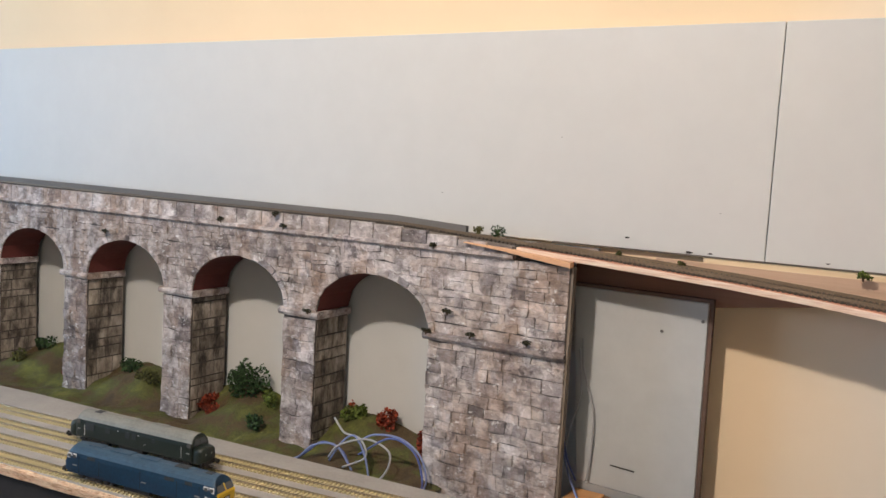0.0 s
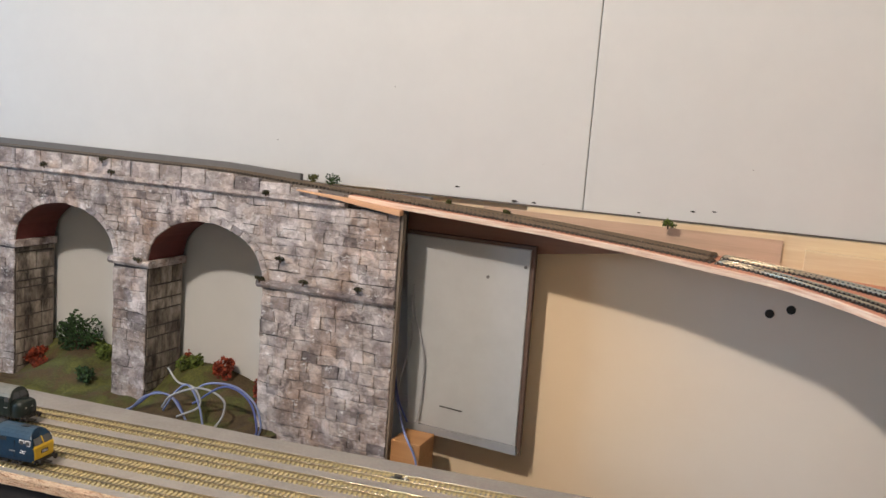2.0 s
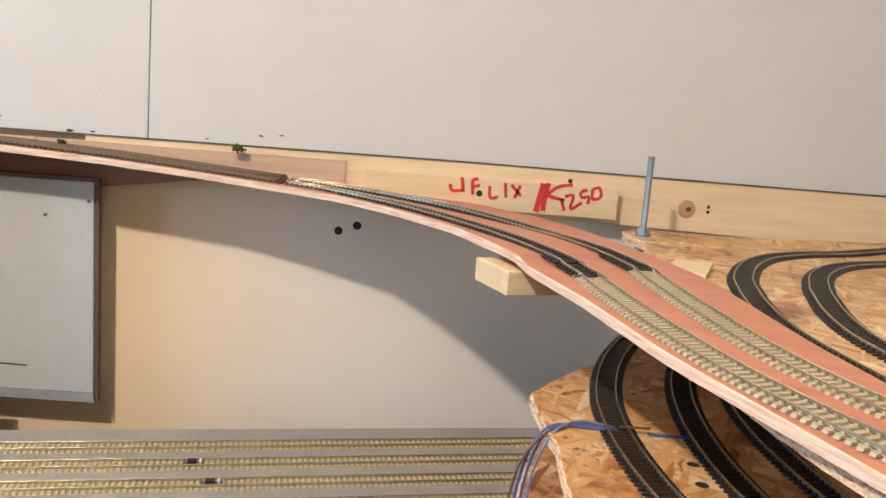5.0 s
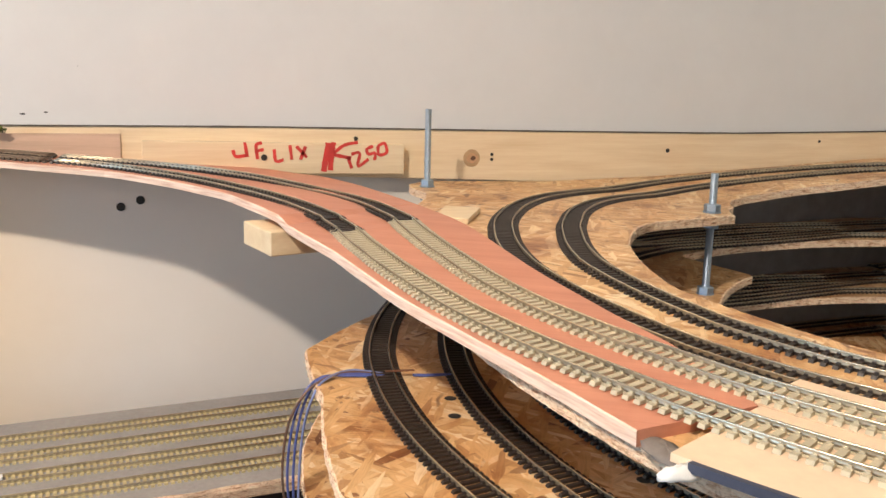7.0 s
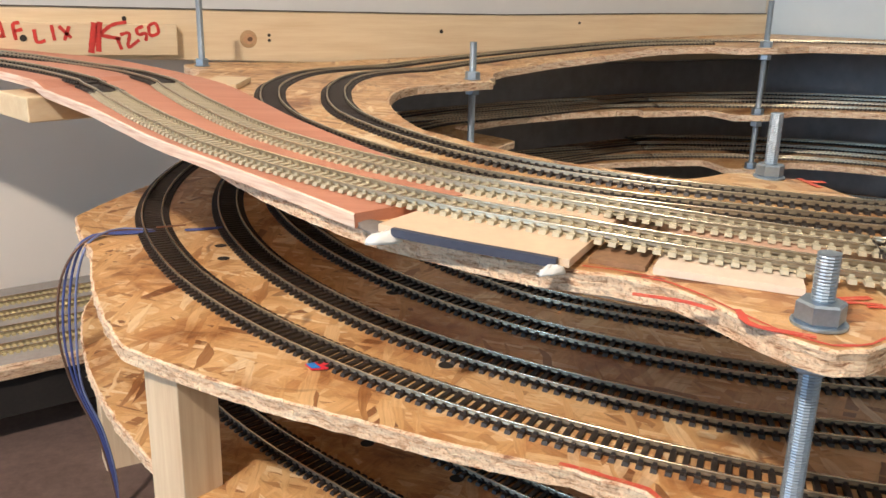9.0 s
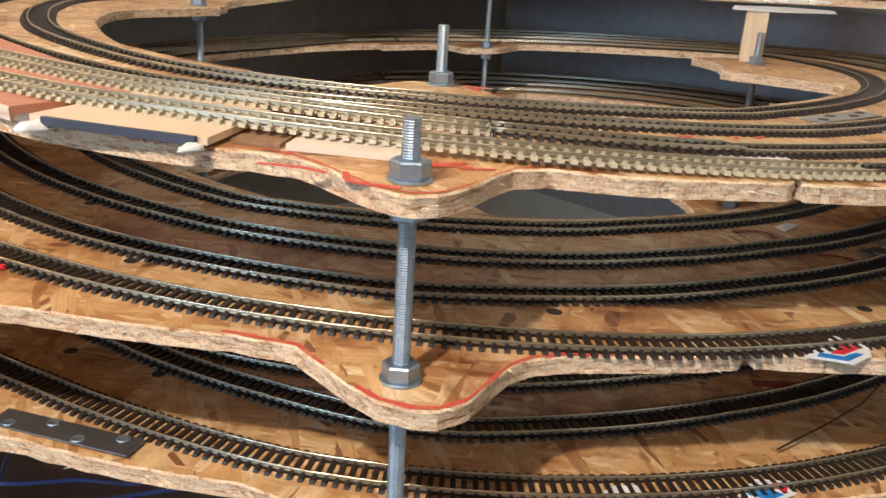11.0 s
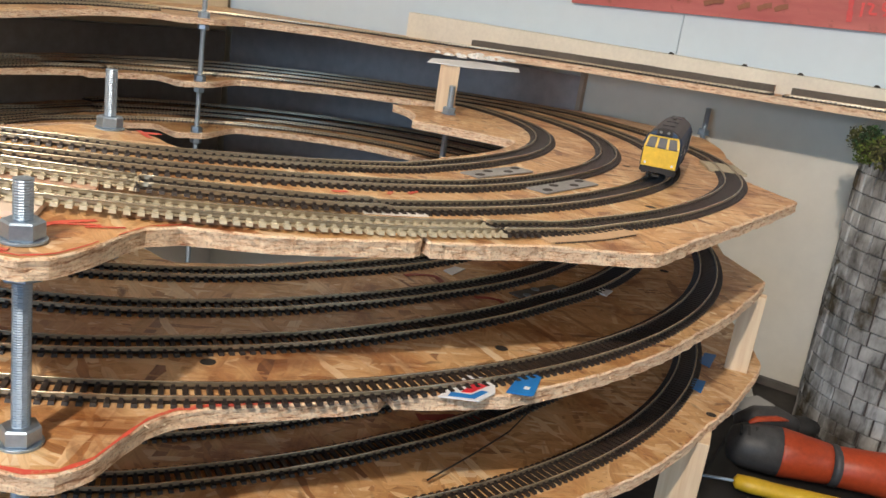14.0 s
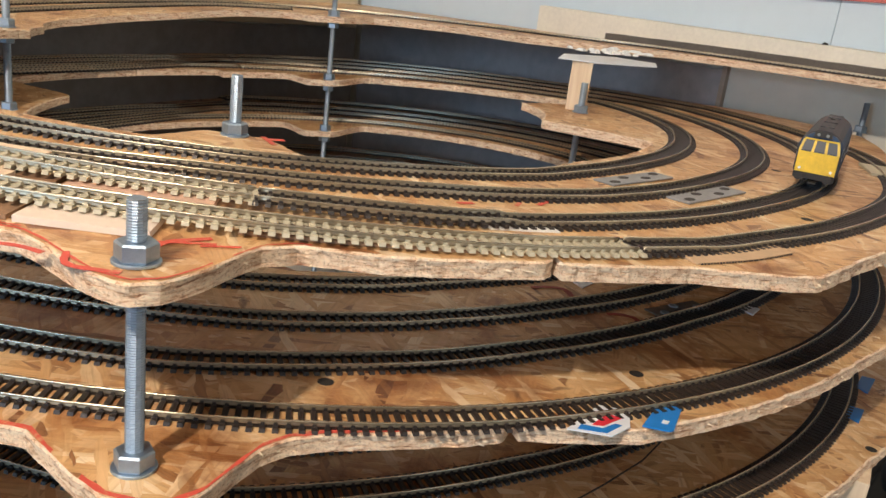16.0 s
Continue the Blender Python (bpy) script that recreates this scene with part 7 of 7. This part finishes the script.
part("cap", cap, plain("dark_moss", (0.06, 0.055, 0.022), 0.9, vary=0.5, scale=60, bumps=0.8), tower, "mossy brown cap", smooth=True)

for k in range(16):
    u = radians(95 + 13 * k)
    bush(TX + 0.168 * math.cos(u), TY + 0.168 * math.sin(u), 1.428 + prng.uniform(-0.012, 0.01), 0.034, 0.034, 0.042, 330, (leaf_olive, leaf_dark, leaf_moss)[k % 3], "ragged moss clump on the tower cap", 0.0042, "tower moss", "moss_clump")
drill_grey = plain("dark_grey_moulded_plastic", (0.060, 0.060, 0.062), 0.5, vary=0.45, scale=60)
drill_orange = plain("orange_moulded_plastic", (0.46, 0.060, 0.016), 0.42, vary=0.35, scale=50)
drill_black = plain("black_rubber", (0.02, 0.02, 0.02), 0.6, vary=0.3)
tool_yellow = plain("yellow_plastic", (0.66, 0.42, 0.025), 0.4, vary=0.2)
drill = thing("power_drill", "orange and grey cordless drill lying on the worktop", "power drill", at=pose(1.625, -0.185, 0.9455))


def bulge(path, radii, flat=0.85, sides=20):
    """A rounded moulded body along a path, a little flattened."""
    m = Mesh()
    path = [Vector(p) for p in path]
    rings = []
    for i, p in enumerate(path):
        t = (path[min(i + 1, len(path) - 1)] - path[max(i - 1, 0)]).normalized()
        a = t.cross(Vector((0, 0, 1))).normalized()
        b = a.cross(t).normalized()
        rings.append([p + a * radii[i] * math.cos(u) + b * radii[i] * flat * math.sin(u) for u in (2 * math.pi * k / sides for k in range(sides))])
    return m.loft(rings)


def on_case(pts):
    """Plan points of the tools, from the drill's own origin."""
    return [(x - 1.625, y + 0.185, z - 0.9455) for x, y, z in pts]


part("motor_housing", bulge(on_case([(1.597, -0.116, 0.984), (1.599, -0.122, 0.984), (1.605, -0.138, 0.984), (1.613, -0.162, 0.985), (1.622, -0.190, 0.985)]), [0.010, 0.027, 0.036, 0.039, 0.0395], 0.97), drill_grey, drill, "scuffed grey motor housing", True)
part("front_shell", bulge(on_case([(1.621, -0.186, 0.985), (1.623, -0.192, 0.985), (1.634, -0.222, 0.984), (1.648, -0.262, 0.982), (1.649, -0.265, 0.982)]), [0.037, 0.0405, 0.037, 0.033, 0.030], 0.95), drill_orange, drill, "orange moulded shell", True)
part("grip_band", bulge(on_case([(1.6475, -0.261, 0.982), (1.648, -0.262, 0.982), (1.651, -0.272, 0.982), (1.652, -0.273, 0.982)]), [0.031, 0.0345, 0.0345, 0.031], 0.95), drill_grey, drill, "grey band", True)
part("grip", bulge(on_case([(1.651, -0.271, 0.982), (1.652, -0.275, 0.982), (1.670, -0.325, 0.983), (1.686, -0.370, 0.984), (1.692, -0.386, 0.984)]), [0.030, 0.033, 0.035, 0.040, 0.043], 0.95), drill_orange, drill, "orange grip", True)
part("battery", Mesh().loft([[(0.075 + dx * k, -0.235 + dy * k, zz) for dx, dy in ((-0.050, 0.034), (0.045, 0.020), (0.055, -0.040), (-0.036, -0.052))] for zz, k in ((0.004, 0.93), (0.010, 1.0), (0.074, 1.0), (0.082, 0.92))]), drill_grey, drill, "dark grey battery")
part("handle_ridge", bulge(on_case([(1.628, -0.122, 1.000), (1.634, -0.128, 1.004), (1.660, -0.148, 1.010), (1.700, -0.170, 1.004), (1.735, -0.192, 0.990), (1.742, -0.197, 0.986)]), [0.008, 0.021, 0.027, 0.025, 0.018, 0.006], 0.8), drill_grey, drill, "dark grey upper housing", True)
part("side_flash", bulge(on_case([(1.612, -0.140, 1.0195), (1.622, -0.150, 1.0255), (1.648, -0.176, 1.0270), (1.664, -0.190, 1.0230)]), [0.003, 0.0065, 0.0065, 0.003], 0.6), drill_orange, drill, "orange flash", True)
part("chuck", bulge(on_case([(1.735, -0.190, 0.985), (1.739, -0.194, 0.985), (1.762, -0.212, 0.982), (1.780, -0.226, 0.980), (1.782, -0.228, 0.980)]), [0.012, 0.022, 0.021, 0.013, 0.005]), drill_black, drill, "black chuck", True)
for k in range(4):
    x, y, z = 1.600 + 0.004 * k, -0.134 - 0.011 * k, 1.0185
    part("vent_slot", Mesh().box((x - 1.625 - 0.012, y + 0.185, z - 0.9455 - 0.004), (0.016, 0.004, 0.006), pose(0, 0, 0, 0, -35, 20).to_3x3()), drill_black, drill, "black vent slot")
torch = thing("screwdriver", "yellow-handled screwdriver lying on the tool case", "screwdriver", at=pose(1.535, -0.205, 0.9455))
part("handle", bulge([(-0.014, 0.056, 0.016), (-0.013, 0.052, 0.016), (-0.008, 0.030, 0.016), (0.002, -0.005, 0.016), (0.016, -0.060, 0.0165), (0.030, -0.115, 0.0175), (0.031, -0.120, 0.0175)], [0.006, 0.0125, 0.0145, 0.0135, 0.0155, 0.0165, 0.008]), tool_yellow, torch, smooth=True)
part("blade", Mesh().tube([(-0.013, 0.054, 0.016), (-0.022, 0.110, 0.007)], 0.0026, 10), zinc, torch)
for x, y, z, a, b, c, lab in ((1.86, -0.235, 0.8905, 0.060, 0.075, 0.050, "crumpled black cloth behind the drill"), (1.80, -0.150, 0.8905, 0.045, 0.060, 0.030, "crumpled black cloth beside the drill")):
    blob(x, y, z, a, b, c, drill_black, lab, "cloth_bundle", "cloth")
for x, y, a, b, rz, mt, lab in ((2.02, -0.075, 0.075, 0.05, 20, glue_white, "crumpled off-white paper scrap on the worktop"), (1.985, -0.15, 0.055, 0.035, -25, grey_panel, "torn grey card scrap on the worktop"), (1.93, -0.05, 0.06, 0.03, 55, balsa, "splintered wood offcut on the worktop")):
    m = Mesh()
    n = 7
    for i in range(n):
        for j in range(n):
            u, v = (i / (n - 1) - 0.5) * a, (j / (n - 1) - 0.5) * b
            q = pose(0, 0, 0, 0, 0, rz) @ Vector((u, v, 0))
            h = 0.010 + 0.012 * noise.noise((u * 60 + x * 9, v * 60, 3))
            m.v.append((x + q.x, y + q.y, 0.8908 + max(0.0012, h)))
    for i in range(n - 1):
        for j in range(n - 1):
            k = i * n + j
            m.face((k, k + n, k + n + 1, k + 1))
    ob = solid("paper_scrap" if mt is not balsa else "wood_offcut", m, mt, lab, "scrap", "worktop litter")
    thick = ob.modifiers.new("thickness", "SOLIDIFY")
    thick.thickness = 0.001
for x, y, a, b, c, rz, mt, nm, lab in ((1.575, -0.27, 0.30, 0.36, 0.054, 0, drill_black, "tool_case", "large flat black tool case under the drill"), (1.97, -0.10, 0.10, 0.05, 0.022, -30, grey_panel, "paint_tin_lid", "grey flat tin lid on the worktop"),
                                       (2.05, -0.02, 0.07, 0.10, 0.035, 12, drill_black, "tool_case", "black tool case by the wall"), (1.90, 0.02, 0.12, 0.05, 0.012, 40, glue_white, "paper_sheet", "crumpled white paper on the worktop")):
    bevelled(solid(nm, Mesh().box((x, y, 0.8905 + c / 2), (a, b, c), pose(0, 0, 0, 0, 0, rz).to_3x3(), taper=0.93), mt, lab, nm.replace("_", " ")), 0.004)

# marker notes and brown smudges on the red board
rboard = bpy.data.objects["red_board"]
on_red = lambda u, v, lift: (RIGHT - 0.0116 - lift + (v - 1.72) * 0.0384, u, v)
stroke([(-0.068, 1.703), (-0.074, 1.652)], 0.010, on_red, red_ink, rboard, "marker_bar", "bright red marker line")
for pts in ([(-0.091, 1.690), (-0.092, 1.664)], [(-0.098, 1.689), (-0.109, 1.687), (-0.106, 1.673), (-0.119, 1.672)], [(-0.138, 1.694), (-0.127, 1.693), (-0.128, 1.682), (-0.138, 1.680), (-0.130, 1.670)]):
    stroke(pts, 0.005, on_red, red_ink, rboard, "marker_writing", "bright red marker writing")
smudge = plain("brown_paint_smudge", (0.30, 0.115, 0.06), 0.7, vary=0.3)
for y, zz, w in ((0.301, 1.655, 0.035), (0.253, 1.656, 0.02), (0.186, 1.655, 0.04), (0.125, 1.654, 0.022), (0.085, 1.658, 0.026), (0.053, 1.660, 0.024)):
    stroke([(y + w * 0.5, zz - 0.004), (y, zz + 0.003), (y - w * 0.5, zz + 0.006)], 0.010, on_red, smudge, rboard, "paint_smudge", "brown paint smudge")
for y, zz in ((0.247, 1.532), (0.094, 1.538), (-0.015, 1.544), (-0.154, 1.555)):
    solid("dirt_crumb", Mesh().box((RIGHT - 0.025, y, 1.5425), (0.006, 0.012, 0.004), pose(0, 0, 0, 10, 20, 30).to_3x3(), taper=0.5), black_dirt, "dark crumb of dirt on the pine strip", "dirt", "dirt crumbs")


# switch motors between the yard tracks
for x, v in ((-0.413, 0.018), (-0.08, 0.083), (-0.045, 0.150)):
    mo = thing("point_motor", "small grey switch motor fixed between the yard tracks", "point motor", "yard point motors", at=Matrix.Translation(yard(x, v, 0.0003)) @ pose(0, 0, 0, 0, 0, 6.4))
    bevelled(part("base_plate", Mesh().box((0, 0, 0.0015), (0.030, 0.012, 0.003)), dark_steel, mo), 0.0006)
    part("coil", Mesh().tube([(-0.008, 0, 0.0055), (0.004, 0, 0.0055)], 0.0036, 12), loco_black, mo, "dark wound coil")
    part("lever", Mesh().box((0.010, 0.002, 0.0045), (0.003, 0.010, 0.004)), loco_white, mo, "pale lever")

# brown board between the track bed and the grey panel
bb = Mesh().loft([[(x, 1.506, z0), (x, 1.5125, z0), (x, 1.5125, z1), (x, 1.506, z1)] for x, z0, z1 in ((-0.545, 1.418, deck_z(-0.545) - 0.012), (-0.30, 1.440, deck_z(-0.30) - 0.012), (-0.12, 1.464, deck_z(-0.12) - 0.012))])
solid("back_board", bb, wood("brown_stained_board", (0.34, 0.185, 0.125), (0.25, 0.125, 0.08)), "brown-stained board below the back of the track bed", "board")

# blue wires slung under the lowest front deck
for pts in (((0.30, 0.86, 0.986), (0.41, 0.77, 0.982), (0.46, 0.65, 0.990), (0.53, 0.61, 0.984), (0.58, 0.55, 0.992), (0.66, 0.52, 1.01)),
            ((0.34, 0.80, 0.980), (0.40, 0.70, 0.984), (0.47, 0.60, 0.980), (0.52, 0.565, 0.986), (0.60, 0.52, 0.992)),
            ((0.31, 0.72, 0.984), (0.38, 0.64, 0.981), (0.44, 0.555, 0.990), (0.50, 0.50, 0.984), (0.57, 0.47, 0.986)),
            ((0.28, 0.64, 0.982), (0.33, 0.60, 0.986), (0.39, 0.585, 0.981), (0.45, 0.63, 0.985), (0.49, 0.70, 0.983))):
    cable(pts, blue_wire, "bright blue wire lying below the helix deck", 0.0024, "under-deck wires")

# bits left on the lower decks
q = polar(621.5, 0.712)
plate(q.x, q.y, q.z + 0.0004, -17, 0.075, 0.022, 3, dark_steel, "small dark plate with screws on the second deck")
for p0, rr, w in ((618.5, 0.617, 0.018), (627.5, 0.757, 0.014)):
    q = polar(p0, rr)
    scrap(q.x, q.y, q.z + 0.0004, [(-w, -0.010), (w, -0.008), (w * 0.8, 0.010), (-w * 0.6, 0.012)], card_white, "plain white card scrap on the second deck")
q = [polar(963.8, 0.816, 0.007), polar(968.5, 0.797, 0.009), polar(973.5, 0.777, 0.007), polar(977.5, 0.758, 0.006)]
solid("thin_stick", Mesh().tube(q, 0.0009, 6), loco_black, "thin dark stick lying across the lower track", "stick")
